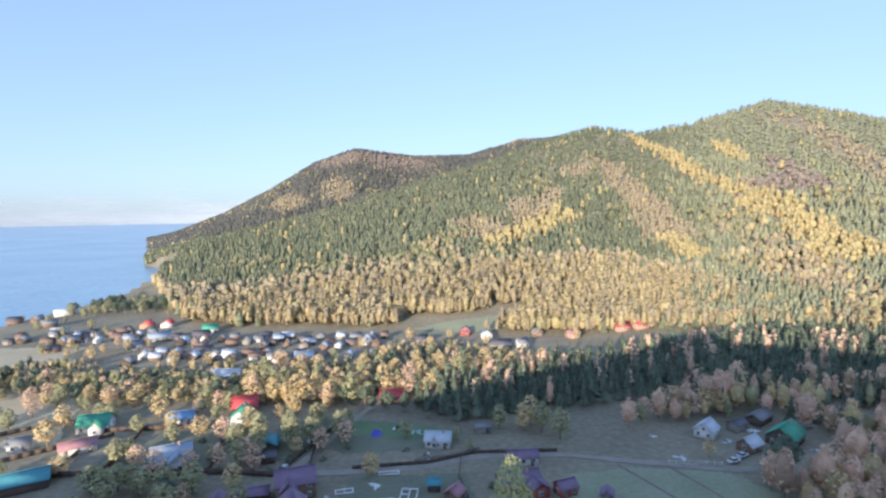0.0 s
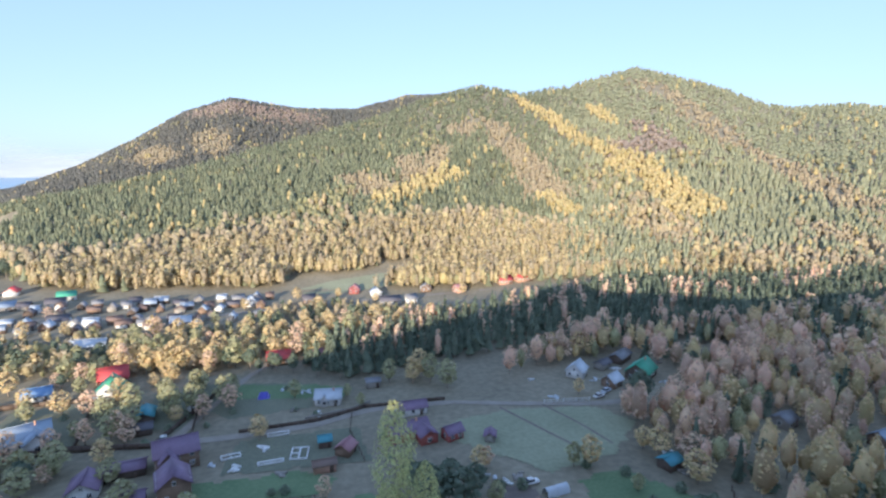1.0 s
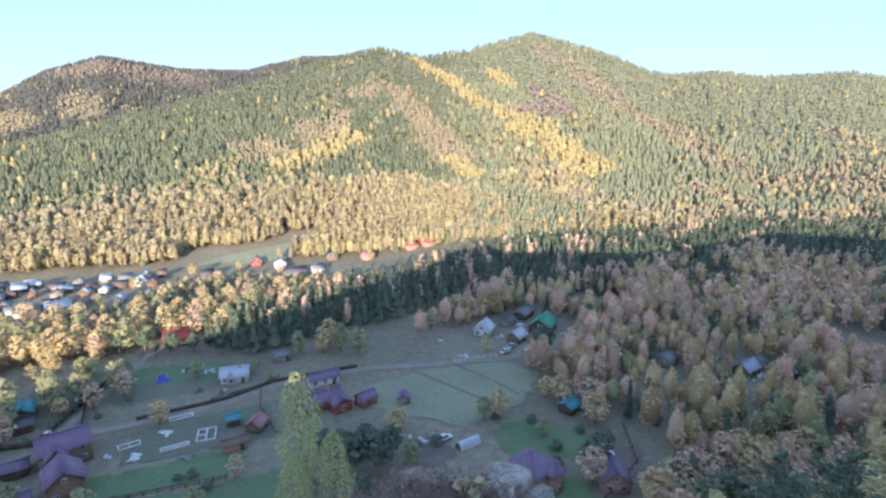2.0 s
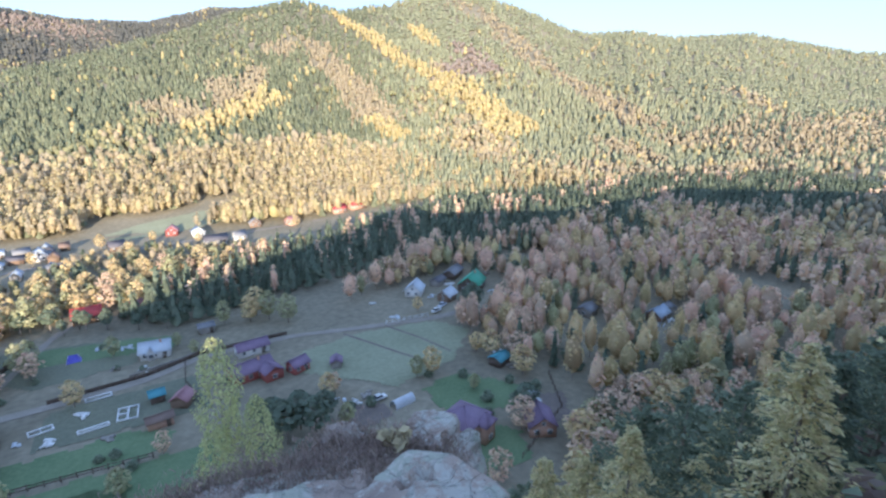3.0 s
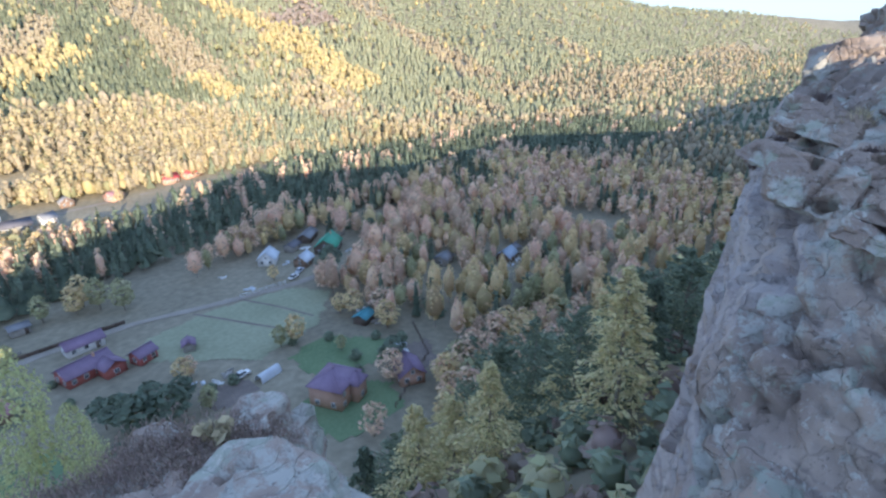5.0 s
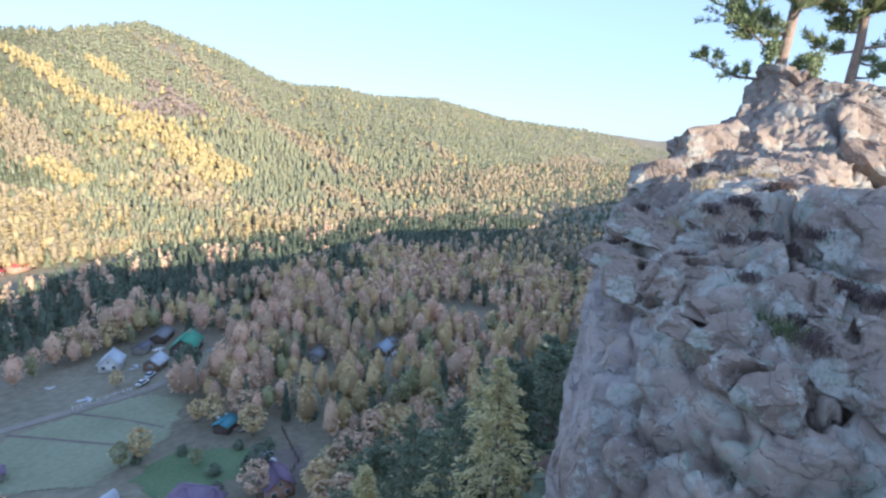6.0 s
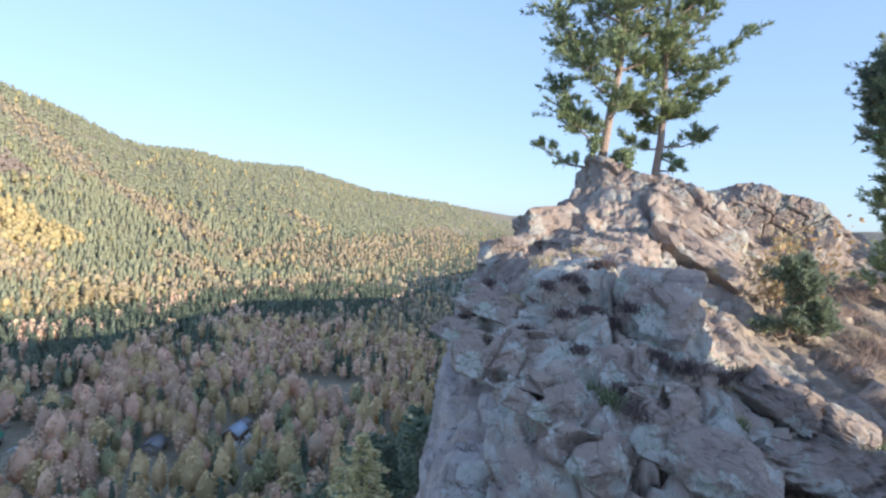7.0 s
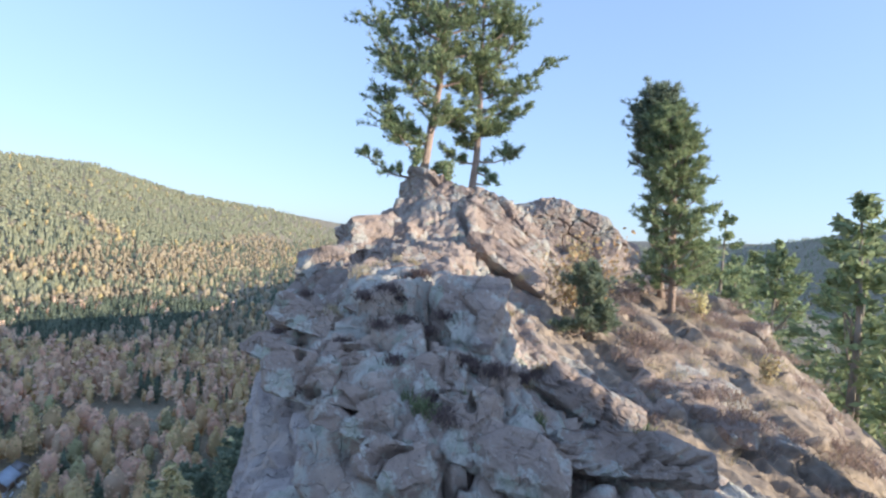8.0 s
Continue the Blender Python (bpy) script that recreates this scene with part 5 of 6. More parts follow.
for hx, hy, hw, hd, ht, wm, rm, lab in (
        (-148, 336, 9, 7, 20, W_WHITE, R_GREEN, "white village house with green roof"), (-184, 353, 8, 7, 100, W_WHITE, R_RED, "white gabled village house with red roof"),
        (-196, 350, 8, 7, 95, W_BRICK, R_RED, "brick gabled village house with red roof"), (-146, 319, 9, 6, 15, W_WHITE, R_DARK, "village house with dark roof"),
        (-169, 314, 12, 7, 30, W_GREY, R_PALE, "wide village house with pale blue roof"), (-70, 267, 9, 6, 8, W_GREY, R_WHITE, "village house with white sheet roof"),
        (-84, 270, 7, 5, 80, W_GREY, R_GREY, "village house with grey roof"), (-43, 301, 8, 6, 96, W_WHITE, R_WHITE, "white village house at the wood's edge"),
        (-172, 294, 8, 6, 20, W_WHITE, R_GREY, "white village house by a meadow"), (-218, 309, 9, 6, 25, W_TIMBER, R_GREY, "grey-roofed timber house in the village"),
        (-200, 330, 9, 6, 60, W_TIMBER, R_BROWN, "brown-roofed timber house in the village"), (-266, 356, 9, 6, 30, W_TIMBER, R_GREY, "grey-roofed house near the shore"),
        (-285, 399, 15, 6, 40, W_WHITE, R_WHITE, "long white building near the shore"), (-262, 420, 12, 6, 40, W_WHITE, R_WHITE, "white boathouse on the shore"),
        (-303, 373, 8, 6, 10, W_TIMBER, R_DARK, "dark house near the shore"), (-286, 372, 7, 5, 80, W_TIMBER, R_GREY, "small house near the shore"),
        (-240, 330, 9, 6, 25, W_GREY, R_WHITE, "white-roofed house in the village"), (-98, 238, 13, 5, 2, W_GREY, R_WHITE, "long low building with pale roof"),
        (-128, 281, 9, 6, 10, W_WHITE, R_DARK, "white village house with dark roof"), (14, 319, 7, 6, 80, W_REDWOOD, R_PINK, "red village house beside a meadow"),
        (26, 309, 6, 6, 96, W_WHITE, R_WHITE, "white gabled village house"), (32, 288, 11, 6, 5, W_GREY, R_DARK, "long village house with dark blue roof"),
        (44, 290, 6, 5, 20, W_WHITE, R_GREY, "white village house with grey roof"), (57, 316, 7, 6, 90, W_TIMBER, R_GREY, "timber village house with white gable"),
        (77, 310, 7, 6, 30, W_BRICK, R_PINK, "brick village house with faded roof"), (124, 328, 12, 8, 20, W_BRICK, R_RED, "large red-roofed house at the mountain foot"),
        (110, 323, 9, 6, 10, W_BRICK, R_RED, "red-roofed house at the mountain foot"), (98, 328, 8, 6, 60, W_BRICK, R_RED, "small red-roofed house at the mountain foot"),
        (134, 338, 8, 7, 95, W_BRICK, R_RED, "gabled red-roofed house at the mountain foot"), (-12, 300, 7, 5, 15, W_TIMBER, R_DARK, "dark village house beside a meadow")):
    house(hx, hy, hw, hd, 2.8, 2.3, ht, wm, rm, lab, windows=hy < 330 and hx > -180, group="houses of the village")
hg = np.random.default_rng(61)
sheds = []
while len(sheds) < 74:
    hx, hy = (hg.uniform(-160, -34), hg.uniform(262, 316)) if len(sheds) < 56 else (hg.uniform(-262, -170), hg.uniform(290, 338))
    if all(math.hypot(hx - a, hy - b) > 6.6 for a, b in sheds) and abs(hy - np.interp(hx, [-200, -120, -60, -10], [300, 288, 282, 296])) > 5:
        sheds.append((hx, hy))
for k, (hx, hy) in enumerate(sheds):
    rm = [R_GREY, R_PALE, R_DARK, R_BROWN, R_BROWN, R_GREY, R_WHITE][k % 7]
    wm = [W_GREY, W_TIMBER, W_WHITE, W_DARK][k % 4]
    tint = {R_GREY: "grey", R_WHITE: "white", R_DARK: "dark", R_PALE: "pale blue", R_BROWN: "brown"}[rm]
    house(hx, hy, hg.uniform(3.8, 6.8), hg.uniform(3.2, 4.8), 2.4, hg.uniform(1.3, 2.2), hg.choice([0, 10, 90, 100]) + hg.uniform(-8, 8), wm, rm,
          "small village outbuilding with %s roof in evening sun" % tint, False, "outbuilding", group="outbuildings of the village")

# ---- things in the gardens ----
def frame_bed(x, y, w, d, turn, bars, label):
    root = tagged(new("bed_frame"), label, "garden frame", "garden frames")
    root.location = (x, y, float(land(np.array([x]), np.array([y]))[0]) + 0.1)
    root.rotation_euler = (0, 0, radians(turn))
    for a0, a1, b0, b1 in [(-w / 2, w / 2, -d / 2, -d / 2 + 0.35), (-w / 2, w / 2, d / 2 - 0.35, d / 2), (-w / 2, -w / 2 + 0.35, -d / 2 + 0.35, d / 2 - 0.35), (w / 2 - 0.35, w / 2, -d / 2 + 0.35, d / 2 - 0.35)] + bars:
        part("beam", mesh_of("beam", *box(a0, a1, b0, b1, 0, 0.4), M_FRAME), root)


frame_bed(-8.5, 137, 4.6, 6, -4, [(-0.2, 0.2, -2.6, 2.6), (-1.9, -0.25, -0.2, 0.2)], "white concrete foundation frame of a small building")
frame_bed(-26, 139, 5, 2.4, 14, [(-0.15, 0.15, -0.8, 0.8)], "pale raised garden bed on grass")
frame_bed(-15, 149, 6, 2.0, 8, [], "pale raised garden bed beside a lane")
frame_bed(-15.5, 134, 6.5, 1.6, 8, [], "long pale raised garden bed")
gh = tagged(new("greenhouse"), "long white plastic greenhouse beside a garden bed", "greenhouse")
gh.location = (51, 107.5, 0.0)
gh.rotation_euler = (0, 0, radians(12))
arc = [(math.cos(q) * 1.3, math.sin(q) * 1.9) for q in np.linspace(0, math.pi, 9)]
part("cover", mesh_of("cover", [(x, a, z + 0.1) for x in (-3, -1, 1, 3) for a, z in arc], grid_faces(4, 9), R_WHITE, True), gh)
for x in (-3, -1, 1, 3):
    part("hoop", mesh_of("hoop", *joined([tube([(x, a * 1.02, z * 1.02 + 0.1) for a, z in arc], 0.04, 0.04, 5)]), M_FRAME), gh)


def car(x, y, turn, colour, label):
    root = tagged(new("car"), label, "car", "parked cars")
    root.location = (x, y, float(land(np.array([x]), np.array([y]))[0]) + 0.1)
    root.rotation_euler = (0, 0, radians(turn))
    bm = bmesh.new()
    bmesh.ops.create_cube(bm, size=1, matrix=Matrix.Translation((0, 0, 0.62)) @ Matrix.Diagonal((4.2, 1.7, 0.6, 1)))
    bmesh.ops.bevel(bm, geom=bm.edges[:], offset=0.16, segments=2, affect="EDGES")
    me = bpy.data.meshes.new("body")
    bm.to_mesh(me)
    bm.free()
    me.materials.append(colour)
    part("body", me, root)
    bm = bmesh.new()
    bmesh.ops.create_cube(bm, size=1, matrix=Matrix.Translation((-0.2, 0, 1.15)) @ Matrix.Diagonal((2.4, 1.5, 0.6, 1)))
    for v in bm.verts:
        if v.co.z > 1.2:
            v.co.x = -0.2 + (v.co.x + 0.2) * 0.68
            v.co.y *= 0.86
    bmesh.ops.bevel(bm, geom=bm.edges[:], offset=0.08, segments=2, affect="EDGES")
    me = bpy.data.meshes.new("cabin")
    bm.to_mesh(me)
    bm.free()
    me.materials.append(M_PANE)
    part("cabin", me, root, "dark glazed cabin")
    roof_ = box(-0.95, 0.55, -0.62, 0.62, 1.44, 1.5)
    part("roof", mesh_of("roof", *roof_, colour), root)
    for wx in (-1.3, 1.3):
        for wy in (-0.82, 0.82):
            part("wheel", mesh_of("wheel", *joined([tube([(wx, wy - 0.1, 0.32), (wx, wy + 0.1, 0.32)], 0.32, 0.32, 12)]), R_DARK), root)


car(86.5, 153.5, 20, M_FRAME, "white car parked beside a fence")
car(91, 157, 30, R_WHITE, "pale van parked near cottages")
car(-46, 152, 100, M_FRAME, "white car parked on a lane")
car(46.5, 112, 10, M_FRAME, "white car parked by a garden")


def fence(pts, h, mat, label, gap=2.4, rails=2, boards=False):
    """Posts and rails along the plan; boards fill the bays."""
    root = tagged(new("fence"), label, "fence", "fences between the plots")
    x0, y0 = pts[0]
    root.location = (x0, y0, float(land(np.array([x0]), np.array([y0]))[0]))
    zb = root.location.z
    for (ax, ay), (bx, by) in zip(pts[:-1], pts[1:]):
        n = max(1, int(math.hypot(bx - ax, by - ay) / gap))
        px, py = np.linspace(ax, bx, n + 1), np.linspace(ay, by, n + 1)
        pz = land(px, py) - zb
        for k in range(n + 1):
            part("post", mesh_of("post", *box(px[k] - x0 - 0.09, px[k] - x0 + 0.09, py[k] - y0 - 0.09, py[k] - y0 + 0.09, pz[k] - 0.2, pz[k] + h + 0.1), mat), root)
            if k < n:
                a, b = Vector((px[k] - x0, py[k] - y0, pz[k])), Vector((px[k + 1] - x0, py[k + 1] - y0, pz[k + 1]))
                side = (b - a).cross(Vector((0, 0, 1))).normalized() * 0.03
                for z0, z1 in ([(0.1, h)] if boards else [(h * (j + 0.6) / rails, h * (j + 0.6) / rails + 0.14) for j in range(rails)]):
                    v = [(q + s + Vector((0, 0, z)))[:] for s in (-side, side) for q, z in ((a, z0), (b, z0), (b, z1), (a, z1))]
                    f = [(0, 1, 2), (0, 2, 3), (4, 6, 5), (4, 7, 6)] + [t for i in range(4) for t in ((i, 4 + i, (i + 1) % 4), ((i + 1) % 4, 4 + i, 4 + (i + 1) % 4))]
                    part("panel" if boards else "rail", mesh_of("panel", v, f, mat), root)


fence([(67, 153), (82, 151.5)], 1.3, M_FRAME, "white post and rail fence beside the track", 1.9)
fence([(-62, 150), (-98, 150.5), (-128, 147)], 1.7, W_DARK, "dark board fence along the track", 3, boards=True)
fence([(-47, 150), (-41, 170), (-34, 194)], 1.7, W_DARK, "dark board fence along a lane", 3, boards=True)
fence([(-99, 152), (-104, 182), (-84, 184), (-62, 183)], 1.6, W_DARK, "dark board fence round a house plot", 3, boards=True)
fence([(-8, 157), (6, 161), (12, 165)], 0.9, W_GREY, "weathered board fence above the track", 2.6, boards=True)
fence([(6, 158), (5, 146), (8, 130)], 1.5, W_DARK, "dark fence between garden plots", 2.6)
fence([(-142, 152), (-124, 168), (-112, 178)], 1.6, W_DARK, "dark board fence down a plot", 3, boards=True)
fence([(64, 76), (84, 86), (92, 100)], 1.5, W_DARK, "dark fence behind brick houses", 2.6)
fence([(-77, 188), (-72, 170), (-68, 152)], 1.7, W_DARK, "dark board fence between two house plots", 3, boards=True)
fence([(-115, 166), (-113, 149)], 1.6, W_DARK, "dark board fence beside a pink-roofed house", 3, boards=True)
fence([(-152, 177), (-137, 190), (-119, 181), (-96, 184)], 1.5, W_DARK, "dark fence behind village gardens", 3, boards=True)
fence([(-45, 193), (-41, 170), (-39, 154)], 1.7, W_DARK, "dark board fence down a lane", 3, boards=True)
fence([(-85, 148), (-68, 151), (-48, 148)], 1.7, W_DARK, "dark board fence along a house plot", 3, boards=True)
fence([(-26, 152), (-4, 155), (10, 161.5), (36, 162)], 1.2, W_DARK, "low dark fence along the track", 2.6, boards=True)
fence([(-34, 117.5), (-4, 116)], 1.4, W_DARK, "dark fence below the green garden", 2.6)


# ---- garden clutter ----
R_VIOLET = paint("blue_play_tent_cloth", (0.13, 0.13, 0.55))
tent = tagged(new("play_tent"), "small blue cloth play tent on the garden lawn", "tent")
tent.location = (-22, 176, float(land(np.array([-22.0]), np.array([176.0]))[0]))
part("cover", mesh_of("cover", [(-1.9, -1.4, 0), (1.9, -1.4, 0), (1.9, 1.4, 0), (-1.9, 1.4, 0), (-1.2, 0, 2.1), (1.2, 0, 2.1)],
                      [(0, 1, 5), (0, 5, 4), (2, 3, 4), (2, 4, 5), (1, 2, 5), (3, 0, 4)], R_VIOLET), tent)
for px, py in ((-1.9, -1.4), (1.9, -1.4), (1.9, 1.4), (-1.9, 1.4)):
    part("pole", mesh_of("pole", *joined([tube([(px, py, 0), (px * 0.62, 0, 2.16)], 0.04, 0.04, 5)]), M_FRAME), tent)


def heap(x, y, seed, mat, label, n=5):
    """A small heap of boards and boxes lying on the grass."""
    g = np.random.default_rng(seed)
    root = tagged(new("heap"), label, "heap", "heaps in the gardens")
    root.location = (x, y, float(land(np.array([x]), np.array([y]))[0]) + 0.05)
    for k in range(n):
        a, b, c = g.uniform(0.5, 1.4), g.uniform(0.15, 0.5), g.uniform(0.15, 0.5)
        v, f = box(-a, a, -b, b, 0, c)
        m = Matrix.Translation((g.uniform(-1.6, 1.6), g.uniform(-1.2, 1.2), 0)) @ Matrix.Rotation(g.uniform(0, 3), 4, "Z")
        part("board", mesh_of("board", [(m @ Vector(p))[:] for p in v], f, mat), root)


for k, (x, y) in enumerate(((70, 172), (72, 156), (86, 109), (87, 117), (90, 157), (134, 182), (138, 180), (130, 184), (126, 178), (80, 92), (82, 95), (78, 89), (42, 114), (38, 117), (45, 116), (-24, 133), (-30, 136),
                            (-12, 128), (-18, 142), (-15, 181), (-11, 164), (-5, 160), (-9, 178), (-46, 168), (-44, 172), (92, 168), (99, 158), (152, 106), (145, 106), (136, 121), (105, 176), (116, 160))):
    heap(x, y, 400 + k, (M_FRAME, R_WHITE, W_GREY)[k % 3], ("heap of white boards on the grass", "pile of pale sheets on the grass", "grey wood pile in a garden")[k % 3], 3 + k % 4)

# ---- pines and bushes on the ridge ----
M_NEEDLE = foliage("fresh_pine_needles", (0.22, 0.29, 0.14), (0.42, 0.48, 0.24), 0.35)
M_NEEDLE_DARK = foliage("dark_pine_needles", (0.20, 0.255, 0.175), (0.34, 0.39, 0.25), 0.32)
M_PINEBARK = material("orange_pine_bark", (0.30, 0.22, 0.185), (0.54, 0.41, 0.345), 0.9, 6, 8, 1.0, 0.04)
M_LARCH = foliage("yellow_larch_needles", (0.66, 0.57, 0.28), (0.82, 0.71, 0.39), 0.26)
M_LIME = foliage("yellow_green_leaves", (0.52, 0.54, 0.22), (0.70, 0.70, 0.32), 0.25)
M_RUSSET = foliage("russet_leaves", (0.46, 0.26, 0.12), (0.60, 0.40, 0.16), 0.35)
M_DARKHEATH = foliage("dark_heather_twigs", (0.13, 0.09, 0.085), (0.25, 0.18, 0.165), 0.3)
M_HERB = foliage("green_herb_leaves", (0.16, 0.20, 0.09), (0.27, 0.31, 0.15), 0.25)
M_STRAW = foliage("dry_straw", (0.42, 0.34, 0.20), (0.60, 0.50, 0.32), 0.3)
M_HEATHER = foliage("dead_heather", (0.27, 0.19, 0.155), (0.45, 0.335, 0.28), 0.35)


def tufts(centres, g, length=0.13, blades=12, wide=0.0095):
    """Brushes of needles: thin blades that spread from each centre, upward and outward."""
    vs, fs = [], []
    for c, axis in centres:
        axis = Vector(axis).normalized()
        for _ in range(blades):
            d = (axis * 0.9 + Vector(g.normal(0, 0.42, 3))).normalized()
            side = d.cross(Vector(g.normal(0, 1, 3))).normalized() * wide
            e = c + d * length * g.uniform(0.7, 1.2)
            m = c + d * length * 0.5
            k = len(vs)
            vs += [c[:], (m + side)[:], e[:], (m - side)[:]]
            fs += [(k, k + 1, k + 2), (k, k + 2, k + 3)]
    return np.array(vs), np.array(fs)


def pine(name, trunk, r0, limbs, seed, label, dense=1.0, mat=None, length=0.13):
    """trunk: points from the foot up; limbs: height share, bearing from the camera's right hand, reach, rise, pad size."""
    g = np.random.default_rng(seed)
    root = tagged(new(name), label, "tree", "pines on the ridge")
    foot = Vector(trunk[0])
    root.location = foot
    pts = [Vector(p) - foot for p in trunk]
    part("trunk", mesh_of("trunk", *joined([tube(pts, r0, r0 * 0.25, 9)]), M_PINEBARK, True), root, "orange-brown flaking bark")
    total = len(pts) - 1
    for h, bear_, reach, rise, pad in limbs:
        u = h * total
        i = min(int(u), total - 1)
        a = pts[i].lerp(pts[i + 1], u - i)
        out = Vector((math.sin(radians(bear_)), math.cos(radians(bear_)), 0))
        tip = a + out * reach + Vector((0, 0, rise))
        mid = a + out * reach * 0.5 + Vector((0, 0, rise * 0.3 - 0.04))
        pieces, cs = [tube([a, mid, tip], r0 * 0.32, 0.008, 5)], []
        for _ in range(int(19 * dense * (pad / 0.4) ** 1.4) + 4):
            t = g.beta(2.2, 1.0)
            s = a.lerp(mid, t * 2) if t < 0.5 else mid.lerp(tip, t * 2 - 1)
            off = Vector(np.clip(g.normal(0, 1, 3), -1.7, 1.7))
            twig = (out * 0.4 + Vector((off.x * 0.8, off.y * 0.8, 0.6 + 0.4 * off.z)) * 0.75) * pad * g.uniform(0.5, 1.05)
            pieces.append(tube([s, s + twig * 0.5 - Vector((0, 0, 0.015)), s + twig], 0.008, 0.003, 3))
            for k in range(5):
                c = s + twig * (0.35 + 0.16 * k) + Vector(g.normal(0, 0.018, 3))
                cs.append((c, twig.normalized() + Vector((0, 0, 0.35))))
        limb = part("limb", mesh_of("limb", *joined(pieces), M_PINEBARK, True), root)
        part("needles", mesh_of("needles", *tufts(cs, g, length), mat or M_NEEDLE), limb)
    return root


# bearings: 0 is north, 90 east; the camera looks east, so north pads show on the valley side
pine("pine", [(12.50, 1.62, 76.24), (12.50, 1.61, 76.59), (12.50, 1.53, 77.43), (12.50, 1.43, 78.28), (12.50, 1.39, 79.11), (12.50, 1.39, 79.95), (12.50, 1.40, 80.78)], 0.1,
     [(0.08, 8, 1.2, 0.42, 0.3), (0.11, 190, 0.35, 0.2, 0.2), (0.23, 350, 0.6, 0.35, 0.4), (0.27, 10, 0.85, 0.45, 0.5), (0.29, 20, 1.05, 0.85, 0.5), (0.31, 250, 0.4, 0.35, 0.4), (0.35, 170, 0.65, 0.35, 0.36), (0.40, 330, 0.7, 0.5, 0.5), (0.45, 8, 1.05, 0.75, 0.52), (0.47, 265, 0.4, 0.4, 0.48), (0.48, 0, 1.3, 1.25, 0.5), (0.49, 176, 0.75, 0.6, 0.42), (0.54, 20, 0.65, 0.8, 0.5), (0.56, 100, 0.5, 0.5, 0.45), (0.60, 168, 1.35, 0.85, 0.42), (0.61, 275, 0.45, 0.5, 0.5), (0.66, 350, 0.8, 0.7, 0.52), (0.69, 190, 0.7, 0.6, 0.5), (0.73, 60, 0.6, 0.5, 0.5), (0.76, 15, 0.8, 0.6, 0.52), (0.80, 175, 0.75, 0.6, 0.5), (0.82, 280, 0.5, 0.4, 0.5), (0.87, 330, 0.6, 0.5, 0.5), (0.90, 200, 0.5, 0.45, 0.45), (0.94, 30, 0.45, 0.4, 0.45), (0.98, 150, 0.35, 0.35, 0.4)], 5, "young pine with orange trunk on a granite pinnacle", 1.0)
pine("pine", [(13.00, 0.62, 76.21), (13.00, 0.56, 77.02), (13.00, 0.56, 77.89), (13.00, 0.61, 78.75), (13.00, 0.63, 79.61), (13.00, 0.64, 80.48)], 0.08,
     [(0.07, 186, 0.4, 0.08, 0.1), (0.13, 172, 0.35, -0.05, 0.09), (0.17, 12, 0.55, 0.12, 0.22), (0.18, 176, 0.78, 0.2, 0.32), (0.24, 30, 0.35, 0.15, 0.26), (0.29, 265, 0.25, 0.15, 0.42), (0.30, 185, 0.35, 0.2, 0.4), (0.31, 8, 0.6, 0.2, 0.36), (0.33, 174, 0.9, 0.5, 0.3), (0.38, 172, 0.85, 0.75, 0.36), (0.41, 178, 1.2, 1.1, 0.36), (0.44, 350, 0.45, 0.3, 0.36), (0.47, 190, 0.4, 0.4, 0.42), (0.51, 90, 0.45, 0.35, 0.4), (0.55, 270, 0.35, 0.3, 0.42), (0.59, 172, 0.7, 0.85, 0.4), (0.63, 20, 0.4, 0.4, 0.4), (0.68, 200, 0.5, 0.5, 0.42), (0.72, 160, 0.6, 0.6, 0.42), (0.77, 10, 0.4, 0.4, 0.4), (0.82, 180, 0.4, 0.4, 0.4), (0.89, 280, 0.3, 0.3, 0.36)], 6, "slender pine leaning over a granite crag", 1.0)
g9 = np.random.default_rng(9)
tall = [(0.14 + 0.83 * k / 69, (137.5 * k) % 360, 0.5 * (1 - 0.72 * (k / 69) ** 2) * float(g9.uniform(0.6, 1.15)), 0.16, 0.34 - 0.1 * (k / 69) ** 2) for k in range(70)]
pine("pine", [(11.60, -3.06, 74.10), (11.60, -3.01, 75.15), (11.60, -2.94, 76.27), (11.60, -2.85, 77.18), (11.60, -2.75, 77.84)], 0.07, tall, 7, "dense green pine with a columnar crown on the rocky slope", 0.32, M_NEEDLE)
# the back stem is unlit; a darker needle colour stands in for that
pine("pine", [(12.10, -3.14, 74.16), (12.10, -2.90, 75.44), (12.10, -2.75, 76.62), (12.10, -2.72, 77.58), (12.10, -2.76, 78.25)], 0.075, [(0.5 + h * 0.5, b_, r_ * 0.55, z_ + 0.1, p_) for h, b_, r_, z_, p_ in tall[::2]], 17, "pine stem with a high crown behind another pine, darkened as unlit", 0.55, M_NEEDLE_DARK)
tall2 = [(0.05 + 0.9 * k / 22, float(g9.uniform(0, 360)), 0.42 * (1 - 0.75 * k / 22) + 0.06, 0.1, 0.2) for k in range(23)]
sz = rock_height(9.1, -0.65)
pine("spruce_sapling", [(9.1, -0.65, sz - 0.05), (9.1, -0.65, sz + 0.4), (9.12, -0.65, sz + 0.85)], 0.02, [(h, b, r_ * 0.75, z_, p_ * 0.7) for h, b, r_, z_, p_ in tall2], 8, "small dark spruce sapling beside a russet bush", 1.0, M_NEEDLE_DARK, 0.09)
pine("pine_sapling", [(6.75, -3.35, 72.4), (6.75, -3.35, 73.4), (6.72, -3.3, 74.5)], 0.03, [(h, b, r_ * 1.3, z_ + 0.1, p_ * 1.2) for h, b, r_, z_, p_ in tall2], 12, "young green pine below the rocky slope", 1.0, M_NEEDLE, 0.12)


